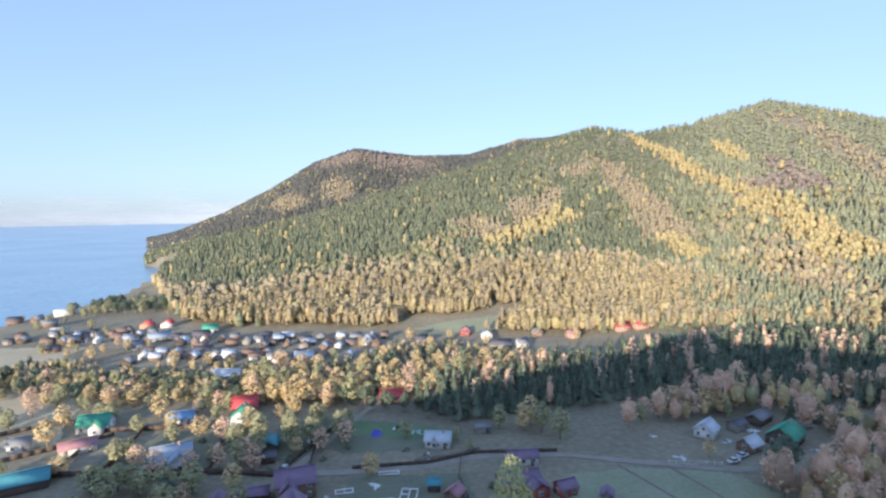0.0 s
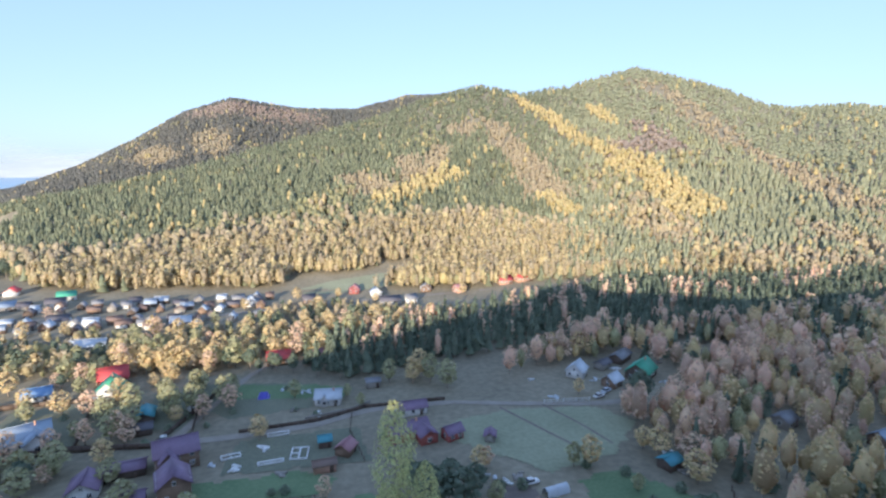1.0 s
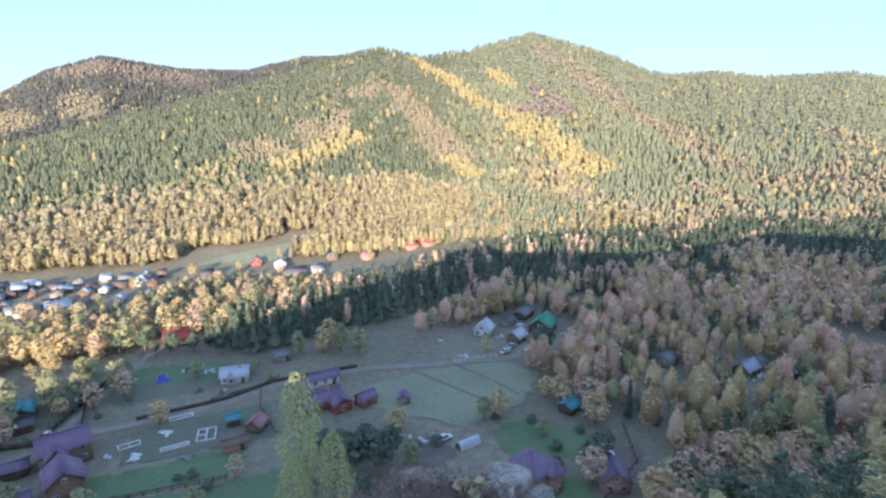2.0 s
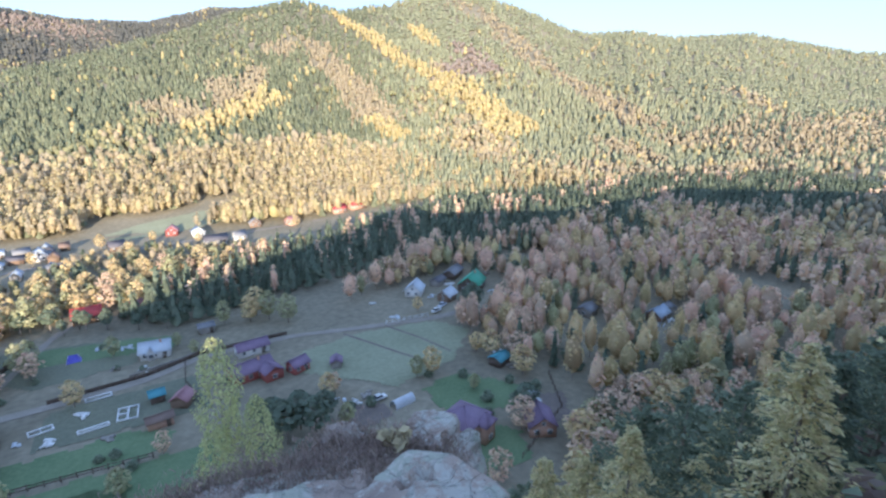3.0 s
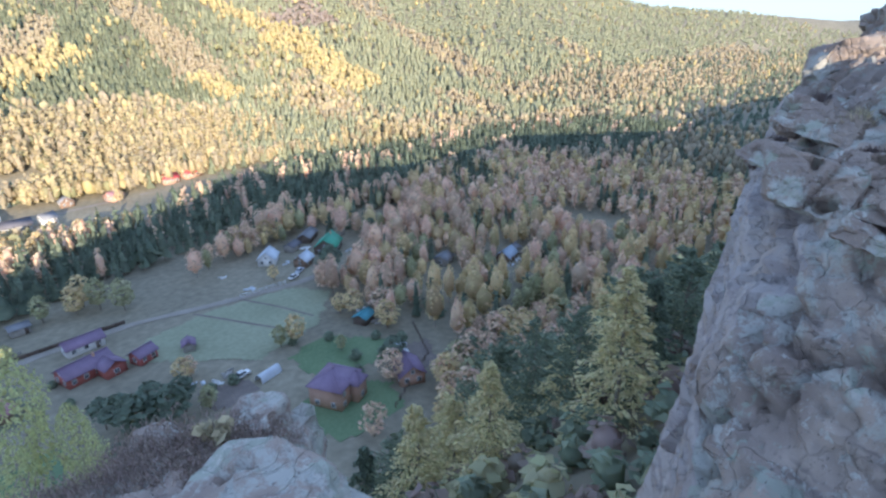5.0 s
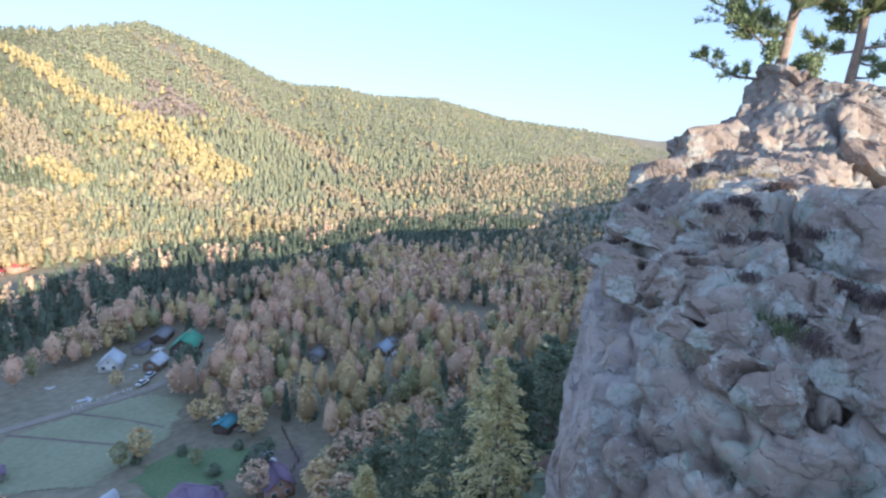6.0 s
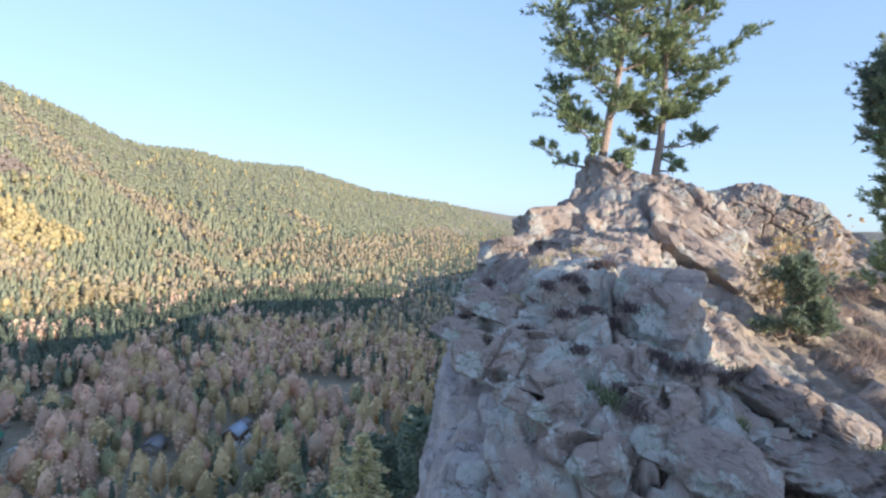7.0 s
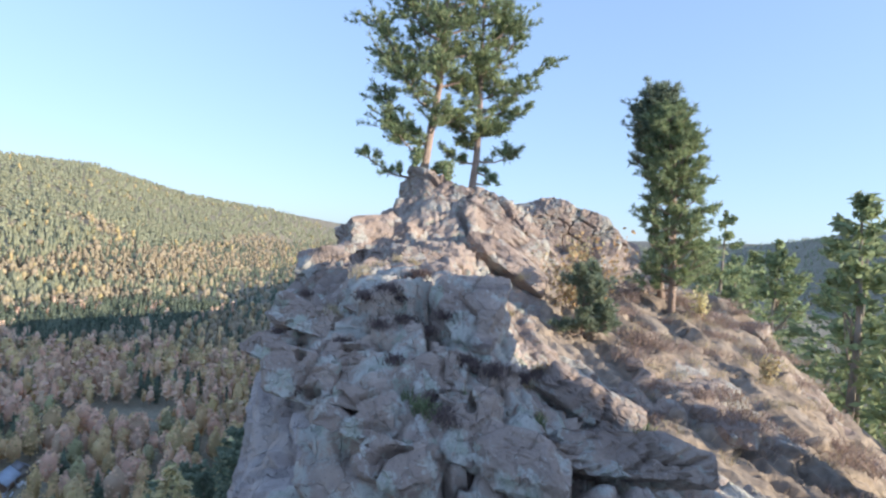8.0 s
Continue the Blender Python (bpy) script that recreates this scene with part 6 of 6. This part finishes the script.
# ---- plants on the rock ----
def clump(name, spots, mat, label, category, seed, height, blades, spread_, wide=0.006, lean=0.5):
    """Tufts of thin blades, each tuft one thing."""
    g = np.random.default_rng(seed)
    vs, fs = [], []
    for x, y, z, k in spots:
        for _ in range(blades):
            b = Vector((x + g.normal(0, spread_ * k), y + g.normal(0, spread_ * k), z + g.normal(0, 0.015)))
            d = Vector((g.normal(0, lean), g.normal(0, lean), 1)).normalized()
            e = b + d * height * k * g.uniform(0.5, 1.2)
            m = b.lerp(e, 0.55) + Vector((0, 0, 0.02))
            s = d.cross(Vector(g.normal(0, 1, 3))).normalized() * wide
            n = len(vs)
            vs += [(b - s)[:], (b + s)[:], (m + s)[:], (m - s)[:], e[:]]
            fs += [(n, n + 1, n + 2), (n, n + 2, n + 3), (n + 3, n + 2, n + 4)]
    tagged(new(name, mesh_of(name, vs, fs, mat)), label, category, kind="stuff")


def rock_top(x, y, reach=90.0):
    """The height of the rock at x, y, from above."""
    for _ in range(40):
        hit, place, _, _, thing, _ = scene.ray_cast(deps, (x, y, reach), (0, 0, -1))
        if not hit or thing.name.split(".")[0] in ("rock_ridge", "boulder", "ground"):
            return place.z if hit else 73.0
        reach = place.z - 0.01
    return 73.0


bpy.context.view_layer.update()
deps = bpy.context.evaluated_depsgraph_get()
pg = np.random.default_rng(23)


def spots(pts, k0, k1, sink=0.02):
    return [(x, y, rock_top(x, y) - sink, pg.uniform(k0, k1)) for x, y in pts]


edge = [(pg.uniform(1.2, 2.85), pg.uniform(-0.15, 0.15)) for _ in range(130)]
edge = [(x, np.interp(x, [1.2, 1.75, 2.0, 2.3, 2.8], [4.05, 4.15, 4.12, 3.98, 3.86]) + d) for x, d in edge]
clump("heather", spots(edge, 0.7, 1.3), M_HEATHER, "dead brown heather on the granite edge", "shrub", 31, 0.032, 230, 0.08, 0.0022, 2.2)
clump("dry_grass", spots([(1.78 + 0.035 * k + pg.uniform(-0.03, 0.03), 4.26 + pg.uniform(-0.08, 0.04)) for k in range(9)], 0.7, 1.0), M_STRAW, "dry straw-coloured grass on the granite edge", "grass", 32, 0.26, 26, 0.03, 0.0035, 0.28)
ledge = [(6.72, 1.61), (6.17, 1.49), (6.21, 1.92), (6.17, 1.62), (5.76, 1.19), (5.48, 1.43), (5.16, 1.32), (5.65, 1), (7.11, 2.53), (6.23, 0.54), (6.13, 2.06), (6.14, 1.98), (6.27, 1.77), (6.33, 1.67), (5.66, 1.65), (6.82, 1.55), (6.71, 1.52), (6.79, 1.94), (7.32, 2.95), (7.15, 2.76), (5.94, 1.23), (6.05, 1.79), (6.97, 2.61), (6.17, 1.3), (5.82, 1.16), (6.07, 0.74)]
clump("heather", spots(ledge, 0.8, 1.5), M_DARKHEATH, "dark dead heather in a crack of the rock", "shrub", 34, 0.05, 300, 0.035, 0.0025, 1.2)
clump("dry_grass", spots([(6.43, 2.20), (6.78, 2.06), (6.99, 2.02), (7.21, 1.91), (8.13, 1.79), (8.13, 1.60), (7.49, 3.09), (6.15, 0.66), (5.74, 0.66), (6.33, 0.52), (8.62, 0.40), (10.67, 0.50), (10.23, 0.30), (9.59, 0.09)], 0.7, 1.3), M_STRAW, "dry grass tuft in a crack of the rock", "grass", 33, 0.09, 90, 0.035, 0.0022, 0.6)
clump("green_herb", spots([(5.40, 1.15), (5.34, 1.10), (5.30, 1.45), (5.24, 1.40), (5.65, 0.69), (5.53, 0.65), (6.00, -0.21), (5.96, -0.27), (5.42, 1.50)], 0.8, 1.4), M_HERB, "green herb in a crack of the rock", "herb", 37, 0.09, 60, 0.03, 0.004, 0.7)
southern = [(pg.uniform(6.8, 14), pg.uniform(-5.0, -0.8)) for _ in range(90)]
clump("dry_grass", spots(southern, 0.8, 1.6), M_STRAW, "dry grass tuft on the stony slope", "grass", 35, 0.085, 70, 0.07, 0.0025, 0.7)
clump("heather", spots([(pg.uniform(6.8, 14), pg.uniform(-5.0, -0.6)) for _ in range(80)], 1.0, 2.2), M_HEATHER, "low brown shrub on the stony slope", "shrub", 36, 0.09, 240, 0.09, 0.0032, 1.0)


def bush(x, y, h, mat, label, seed, leaves=420):
    g = np.random.default_rng(seed)
    root = tagged(new("bush"), label, "bush", "bushes on the ridge")
    root.location = (x, y, rock_top(x, y) - 0.05)
    for k in range(7):
        q, r = g.uniform(0, 6.28), g.uniform(0.1, 0.38) * h
        tip = Vector((math.cos(q) * r, math.sin(q) * r, h * g.uniform(0.65, 1.0)))
        stem = part("stem", mesh_of("stem", *joined([tube([(0, 0, 0), tip * 0.5 + Vector((0, 0, 0.05)), tip], 0.012, 0.003, 4)]), M_BARK), root)
        n = leaves // 7
        t = g.uniform(0.25, 1.05, n)[:, None]
        c = np.array(tip[:])[None] * t + g.normal(0, 0.085 * h, (n, 3))
        a = g.normal(0, 1, (n, 3))
        a /= np.linalg.norm(a, axis=1)[:, None]
        b = np.cross(a, g.normal(0, 1, (n, 3)))
        b /= np.linalg.norm(b, axis=1)[:, None]
        s = g.uniform(0.02, 0.042, n)[:, None]
        vs = np.stack([c - a * s, c + b * s * 0.7, c + a * s, c - b * s * 0.7], 1).reshape(-1, 3)
        j = np.arange(n)[:, None] * 4
        part("leaves", mesh_of("leaves", vs, np.concatenate([j + [[0, 1, 2]], j + [[0, 2, 3]]]), mat), stem)


bush(9.7, -0.85, 1.35, M_RUSSET, "russet and yellow leaved bush beside a spruce sapling", 41)
bush(9.85, -0.7, 1.1, M_GOLD, "yellow leaved bush against the rock", 42, 700)
bush(11.2, -3.35, 0.6, M_LARCH, "yellow-green bush at the foot of a pine", 43, 300)
bush(9.2, -3.3, 0.4, M_GOLD, "small yellow bush among stones", 44, 200)
bush(12.3, 1.75, 0.4, M_NEEDLE, "low green juniper at the foot of a pine", 45, 360)
bush(12.2, 1.15, 0.5, M_NEEDLE, "low green juniper on the pinnacle", 46, 420)
bush(2.67, 3.9, 0.17, M_STRAW, "pale dry bush on the cliff edge", 47, 130)

# ---- single trees ----
def tree_kind(name, shape, count, leaf, mat, trunk_r, label, seed, bark=None, base=-0.02):
    """A tree of height 1 with trunk, limbs and crown, to be copied."""
    root = tagged(new(name), label, "tree", name.replace("_", " ") + " trees")
    g = np.random.default_rng(seed)
    top = 0.93
    pieces = [tube([(0, 0, base), (g.uniform(-0.01, 0.01), 0.005, 0.35), (g.uniform(-0.02, 0.02), g.uniform(-0.02, 0.02), 0.7), (0, 0, top)], trunk_r, trunk_r * 0.2, 6)]
    v, f = boughs(seed, *count, leaf, *shape) if isinstance(count, tuple) else leafy(seed, count, shape, leaf)
    low = v[:, 2].min()
    for k in range(9):
        q, z = g.uniform(0, 6.28), g.uniform(low + 0.02, 0.8)
        r = 0.15 * (1.05 - z)
        pieces.append(tube([(0, 0, z), (math.cos(q) * r * 0.5, math.sin(q) * r * 0.5, z + 0.03), (math.cos(q) * r, math.sin(q) * r, z + 0.09)], trunk_r * 0.35, 0.001, 4))
    verts, faces = joined(pieces)
    sizes = np.cumsum([0] + [len(p[0]) for p in pieces])
    roots = [(int(np.argmin(np.linalg.norm(verts[:sizes[1]] - verts[k], axis=1))), k, k + 1) for k in sizes[1:-1]]
    part("trunk", mesh_of("trunk", verts, np.concatenate([faces, np.array(roots)]), bark or M_BARK, True), root)
    part("crown", mesh_of("crown", v, f, mat), root)
    return root


KINDS = {}
for key, name, shape, count, leaf, mat, tr, label in (
        ("gold", "birch", "birch", 220, 0.042, M_SHADE_GOLD, 0.014, "golden autumn birch with a loose crown"), ("olive", "broadleaf_tree", "birch", 220, 0.044, M_OLIVE, 0.014, "olive-green broadleaf tree in early autumn"),
        ("tan", "birch", "birch", 190, 0.038, M_SHADE_TAN, 0.013, "tan birch that has shed half its leaves"), ("pine", "pine", "pine", 200, 0.044, M_PINE, 0.015, "dark green pine with bare lower trunk"),
        ("larch", "larch", (0.12, -0.25, 0.75), (80, 40, 0.26), 0.0145, M_LARCH, 0.011, "yellow autumn larch with drooping boughs"),
        ("spruce", "spruce", (0.06, -0.3, 0.85), (80, 40, 0.24), 0.015, M_PINE, 0.012, "dark green spruce on the steep slope"),
        ("slope_pine", "pine", (0.3, 0.3, 0.55), (60, 52, 0.27), 0.014, M_NEEDLE_DARK, 0.014, "dark green pine on the steep slope"),
        ("far_larch", "larch", (0.12, -0.25, 0.75), (34, 16, 0.26), 0.03, M_LARCH, 0.011, "yellow autumn larch lower on the slope"),
        ("far_pine", "pine", (0.3, 0.3, 0.55), (30, 18, 0.27), 0.028, M_NEEDLE_DARK, 0.014, "dark green pine lower on the slope"),
        ("fresh_pine", "pine", (0.12, 0.12, 0.7), (64, 44, 0.24), 0.0125, M_NEEDLE, 0.013, "fresh green pine beside the rocky ridge"),
        ("shrub", "shrub", "birch", 300, 0.045, M_NEEDLE_DARK, 0.012, "dark green garden shrub"),
        ("young", "birch", "birch", 2200, 0.0115, M_LIME, 0.006, "yellow-green young birch rising beside the cliff")):
    KINDS[key] = [tree_kind(name, shape, count, leaf, mat, tr, label, 300 + 17 * j + len(key) * 5, base=-6.4 if key == "young" else -0.02) for j in range(3)]
HOMES = [o for o in bpy.data.objects if o.parent is None and o.name.split(".")[0] in ("house", "shed", "outbuilding", "greenhouse", "garden_shed")]


def hides(x, y):
    """Whether a tree here would stand right before a house, on the ridge's side of it."""
    for o in HOMES:
        hx, hy = o.location.x, o.location.y
        k = math.hypot(hx - CX, hy - CY)
        ux, uy = (CX - hx) / k, (CY - hy) / k
        along = (x - hx) * ux + (y - hy) * uy
        if -4 < along < 13 and abs((x - hx) * uy - (y - hy) * ux) < 4.5:
            return True
    return False


used_kind = set()
tg = np.random.default_rng(77)


def plant(key, x, y, h, wide=1.6, label=""):
    j = int(tg.integers(0, 3))
    z = float(land(np.array([x]), np.array([y]))[0])
    m = Matrix.Translation((x, y, z - 0.1)) @ Matrix.Rotation(tg.uniform(0, 6.28), 4, "Z") @ Matrix.Diagonal((h * wide, h * wide, h, 1))
    src = KINDS[key][j]
    if (key, j) not in used_kind:
        used_kind.add((key, j))
        src.matrix_basis = m
        ob = src
    else:
        ob = copy_thing(src, m @ Matrix.Diagonal((*(1 / s for s in src.scale), 1)))
    if label:
        ob["label"] = label
    return ob


for key, x, y, h in (("gold", -61, 206, 9), ("gold", -54, 207, 10), ("olive", -70, 219, 10), ("olive", -43, 207, 9), ("olive", -29, 209, 8), ("gold", -21, 239, 9), ("gold", -12, 254, 9), ("gold", 1, 243, 8),
                     ("gold", -134, 262, 8), ("gold", -115, 258, 8), ("gold", -60, 192, 6), ("olive", -34, 174, 10), ("olive", -40, 169, 9), ("olive", -48, 167, 10), ("tan", -58, 155, 9), ("tan", -66, 154, 8),
                     ("gold", -20, 147, 8), ("olive", 20, 180, 9), ("gold", 28, 178, 10), ("olive", 34, 177, 11), ("olive", 39, 171, 11), ("gold", 31, 183, 11), ("olive", 9, 163, 5), ("gold", 64, 116, 9), ("olive", 60, 117, 7),
                     ("gold", 36, 120, 7), ("tan", 38, 121, 6), ("gold", 84, 117, 9), ("gold", 82, 121, 7), ("pine", 96, 144, 12), ("pine", 92, 141, 13), ("pine", 98, 148, 11), ("tan", 106, 140, 11), ("tan", 111, 146, 10),
                     ("tan", 78, 188, 10), ("tan", 84, 191, 11), ("tan", 90, 188, 10), ("tan", 72, 186, 9), ("gold", 102, 190, 9), ("gold", 98, 193, 10), ("pine", 126, 160, 11), ("gold", 81, 157, 6),
                     ("olive", -12, 173, 7), ("olive", 5, 171, 5), ("pine", -8, 200, 7), ("pine", -14, 198, 7), ("pine", -2, 196, 8), ("pine", 2, 193, 8), ("pine", -26, 197, 6), ("gold", -44, 200, 5), ("gold", -24, 216, 8),
                     ("tan", -2, 116, 6), ("olive", 22, 112, 8), ("pine", 16, 96, 9), ("pine", 22, 92, 10), ("olive", 12, 100, 8), ("olive", 70, 104, 5),
                     ("olive", -64, 112, 9), ("olive", -56, 108, 8), ("olive", -76, 116, 9), ("olive", -88, 124, 8), ("gold", -84, 142, 6), ("olive", -10, 106, 7)):
    plant(key, x, y, h)
pool = spread(900, -80, 78, 204, 252, 5.0)
pool = pool[(np.abs(pool[:, 1] - np.interp(pool[:, 0], [-137, -44, 67], [247, 236, 228])) > 4) & ~inside(pool[:, 0], pool[:, 1], PINE_WOOD)]
pool = pool[fbm(pool[:, 0] / 25, pool[:, 1] / 25, 3, 12) > -0.3][:110]
for x, y in pool:
    if hides(x, y):
        continue
    plant(("gold", "olive", "gold", "tan", "olive", "gold")[int(tg.integers(0, 6))], x, y, tg.uniform(7, 11.5), 1.5)
band = spread(1400, -205, -78, 196, 240, 4.6)
band = band[(band[:, 1] > np.interp(band[:, 0], [-205, -130, -80], [206, 200, 196])) & (band[:, 1] < np.interp(band[:, 0], [-205, -160, -80], [236, 234, 224])) & (fbm(band[:, 0] / 20, band[:, 1] / 20, 3, 15) > -0.35)]
for x, y in band:
    if hides(x, y):
        continue
    plant(("olive", "olive", "pine", "tan", "olive", "gold", "pine")[int(tg.integers(0, 7))], x, y, tg.uniform(4.5, 9), 1.8)
for x, y in spread(200, -282, -205, 396, 436, 5.5)[:45]:
    if float(land(np.array([x]), np.array([y]))[0]) > -1.4:
        plant(("pine", "olive", "pine")[int(tg.integers(0, 3))], x, y, tg.uniform(7, 12), 1.7)
for key, x, y, h in (("olive", -57, 160, 10), ("olive", -60, 155, 9), ("olive", -88, 141, 8), ("olive", -80, 138, 8), ("olive", -67, 140, 9), ("pine", -72, 135, 7), ("olive", -95, 140, 8), ("gold", -75, 142, 6)):
    plant(key, x, y, h, 1.8)
for x, y in spread(60, -230, 90, 262, 312, 9)[:34]:
    if all(math.hypot(x - a, y - b) > 6 for a, b in sheds):
        plant(("gold", "olive", "gold", "tan")[int(tg.integers(0, 4))], x, y, tg.uniform(5, 9), 1.6)
for x, y in spread(80, -320, -200, 262, 440, 12)[:26]:
    if float(land(np.array([x]), np.array([y]))[0]) > -1.5:
        plant("olive", x, y, tg.uniform(4, 8))
for x, y in spread(300, -170, -40, 108, 206, 8)[:60]:
    if all(math.hypot(x - o.location.x, y - o.location.y) > 6 for o in HOMES):
        plant(("olive", "tan", "gold", "olive")[int(tg.integers(0, 4))], x, y, tg.uniform(5, 10), 1.7)
# thicket of bushes and young trees between the village and the shaded plots
THICKET = [(-219, 258), (-185, 258), (-145, 252), (-91, 255), (-49, 252), (-31, 289), (5, 294), (42, 264), (78, 268), (59, 239), (28, 218), (4, 219), (-18, 212), (-49, 204), (-80, 205), (-109, 208), (-132, 208), (-166, 224), (-191, 225)]
th = spread(9000, -210, 130, 190, 300, 2.7)
th = th[inside(th[:, 0], th[:, 1], THICKET) & (fbm(th[:, 0] / 16, th[:, 1] / 16, 3, 91) > -0.45)]
th = th[[all(math.hypot(x - o.location.x, y - o.location.y) > 7 for o in HOMES) and not hides(x, y) for x, y in th]]
road_y = np.interp(th[:, 0], [-137, -90, -44, 24, 67], [247, 240, 236, 234, 228])
th = th[np.abs(th[:, 1] - road_y) > 2.6]
dice = rng.random(len(th)) + 0.45 * fbm(th[:, 0] / 14, th[:, 1] / 14, 3, 93)
for lo, hi, mat, label in ((-9, 0.22, M_PINE, "dark green thicket of young pines"), (0.22, 0.45, M_MIXED, "olive thicket of bushes and young trees"), (0.45, 0.68, M_TAWNY, "tan half-bare thicket of bushes"), (0.68, 9, M_GOLD, "golden thicket of young birches")):
    sel = (dice >= lo) & (dice < hi)
    forest("thicket", LEAFY, th[sel, 0], th[sel, 1], rng.uniform(3, 7.5, int(sel.sum())), rng.uniform(1.2, 1.9, int(sel.sum())), mat, label)
# dark shrubs and hedges of the gardens and lanes
for x, y, h in ((-11, 120, 3), (-8, 114, 3), (-14, 120, 2.5), (15, 130, 2.5), (14, 141, 2.5), (44, 111, 3.5), (39, 112, 3), (32, 117, 3), (63, 116, 3), (71, 111, 3.5), (76, 94, 4), (80, 102, 3.5),
                (-43, 165, 3), (-46, 158, 3), (-45, 182, 3), (-79, 172, 3), (-56, 160, 3), (-50, 150, 3), (-36, 158, 2.5), (-30, 166, 2.5), (-15, 181, 2.5), (-11, 164, 2), (-5, 160, 2), (70, 98, 4), (66, 92, 4), (84, 96, 4), (42, 95, 3)):
    plant("shrub", x, y, h, 2.1).location.z -= 0.25 * h
for key, x, y, h in (("olive", -33, 180, 8), ("tan", -31, 168, 9), ("olive", -45, 187, 8), ("olive", -66, 167, 9), ("olive", -60, 172, 10), ("tan", -55, 152, 8), ("olive", -94, 142, 7), ("olive", -84, 141, 8), ("olive", -74, 139, 8),
                     ("olive", -67, 137, 8), ("pine", -90, 136, 7), ("tan", -38, 164, 8), ("olive", -52, 178, 9), ("olive", -49, 172, 9), ("gold", -56, 196, 8), ("pine", -30, 203, 8), ("pine", -22, 201, 7), ("pine", -38, 205, 8)):
    plant(key, x, y, h, 1.8)
for key, x, y, h in (("pine", 22, 106, 11), ("pine", 18, 115, 8), ("pine", 32, 109, 9), ("pine", 26, 110, 10), ("pine", 20, 110, 10), ("pine", 28, 104, 11), ("olive", 36, 106, 6), ("pine", -88, 222, 8), ("pine", -101, 225, 8),
                     ("olive", -111, 221, 8), ("pine", -14, 196, 6), ("pine", -5, 191, 6), ("pine", 3, 187, 7), ("pine", 9, 190, 8), ("pine", -20, 199, 7), ("olive", -80, 200, 8), ("olive", -92, 205, 8), ("gold", -72, 205, 8),
                     ("tan", 70, 84, 9), ("pine", 74, 88, 9), ("gold", 86, 104, 9), ("tan", 90, 112, 9), ("olive", 34, 88, 7),
                     ("olive", -120, 190, 8), ("gold", -130, 205, 8), ("olive", -105, 180, 7), ("olive", -96, 160, 7), ("gold", -110, 150, 7), ("olive", -70, 130, 8), ("olive", -45, 120, 8), ("olive", -30, 112, 8), ("olive", -52, 132, 7)):
    plant(key, x, y, h, 1.9)
# brushwood on the steep slope
bu = spread(2600, 6, 62, 4.5, 44, 1.15)
bu = bu[(bu[:, 1] < 12 + bu[:, 0] * 0.9) & (np.hypot(bu[:, 0], bu[:, 1]) > 13)]
cut = rng.random(len(bu))
for lo, hi, mat, label in ((0, 0.45, M_NEEDLE_DARK, "dark green brushwood under the cliff"), (0.45, 0.7, M_OLIVE, "olive brushwood under the cliff"), (0.7, 1.01, M_HEATHER, "leafless brown brushwood under the cliff")):
    sel = (cut >= lo) & (cut < hi)
    forest("brushwood", LEAFY, bu[sel, 0], bu[sel, 1], rng.uniform(1.2, 2.6, int(sel.sum())), np.full(int(sel.sum()), 2.3), mat, label)
# trees on the steep slope below the cliff
slope = spread(4000, 9, 130, 7, 76, 3.2)
slope = slope[(slope[:, 1] < 32 + slope[:, 0] * 0.9) & (slope[:, 0] > 8 + (slope[:, 1] - 12) * 0.2)]
slope = slope[np.hypot(slope[:, 0], slope[:, 1]) > 23.5]
slope = slope[np.argsort(np.hypot(slope[:, 0], slope[:, 1]))][:400]
for x, y in slope:
    if any(60 < (x - CX) * a + (y - CY) * b and abs((x - CX) * b - (y - CY) * a) < 6 for a, b in ((0.534, 0.845), (0.663, 0.749))):
        continue
    near = math.hypot(x, y) < 34
    if y < 44 - 0.1 * x:
        key = ("larch", "slope_pine", "larch", "spruce", "slope_pine", "larch", "larch", "slope_pine")[int(tg.integers(0, 8))]
        if math.hypot(x, y) > 48:
            key = {"larch": "far_larch"}.get(key, "far_pine")
    else:
        key = ("tan", "gold", "tan", "olive", "far_pine")[int(tg.integers(0, 5))]
    plant(key, x, y, tg.uniform(7, 9) if near else tg.uniform(7, 11), 1.7 if key in ("tan", "gold", "olive") else 1.3)
# pines on the sunny side of the ridge
for x, y, top in ((21.4, -9.6, 77.4), (22.3, -12.4, 76.5), (14.6, -9.0, 77.4), (16.2, -10.6, 76.6), (18.5, -13.5, 76.2), (13.4, -10.2, 76.0), (15.5, -13.4, 75.5), (11.4, -8.2, 74.6),
                  (24.5, -12.0, 75.6), (28, -15, 76.2), (20, -16, 74.5), (12.6, -11.5, 74.8), (10.4, -8.6, 73.8), (17.5, -7.6, 74.8), (26, -19, 74.6), (33, -17, 76), (38, -24, 75), (30, -26, 73), (45, -22, 77), (9.4, -7.2, 73.2)):
    z = float(land(np.array([x]), np.array([y]))[0])
    plant("fresh_pine", x, y, max(top - z, 3.0), 1.0)
# a young birch whose top shows over the edge, with smaller ones beside it
for x, y, ztop, h, wide in ((2.14, 7.2, 72.72, 1.7, 0.74), (2.45, 6.95, 72.1, 1.3, 0.8), (2.0, 6.8, 71.98, 1.4, 0.8), (1.7, 6.4, 71.7, 1.4, 0.85), (1.28, 5.9, 71.55, 1.4, 0.9), (0.85, 5.6, 71.35, 1.4, 0.9)):
    ob = plant("young", x, y, h, wide)
    ob.location.z = ztop - h
for key in KINDS:
    for j in range(3):
        if (key, j) not in used_kind:
            for o in list(KINDS[key][j].children_recursive) + [KINDS[key][j]]:
                bpy.data.objects.remove(o)
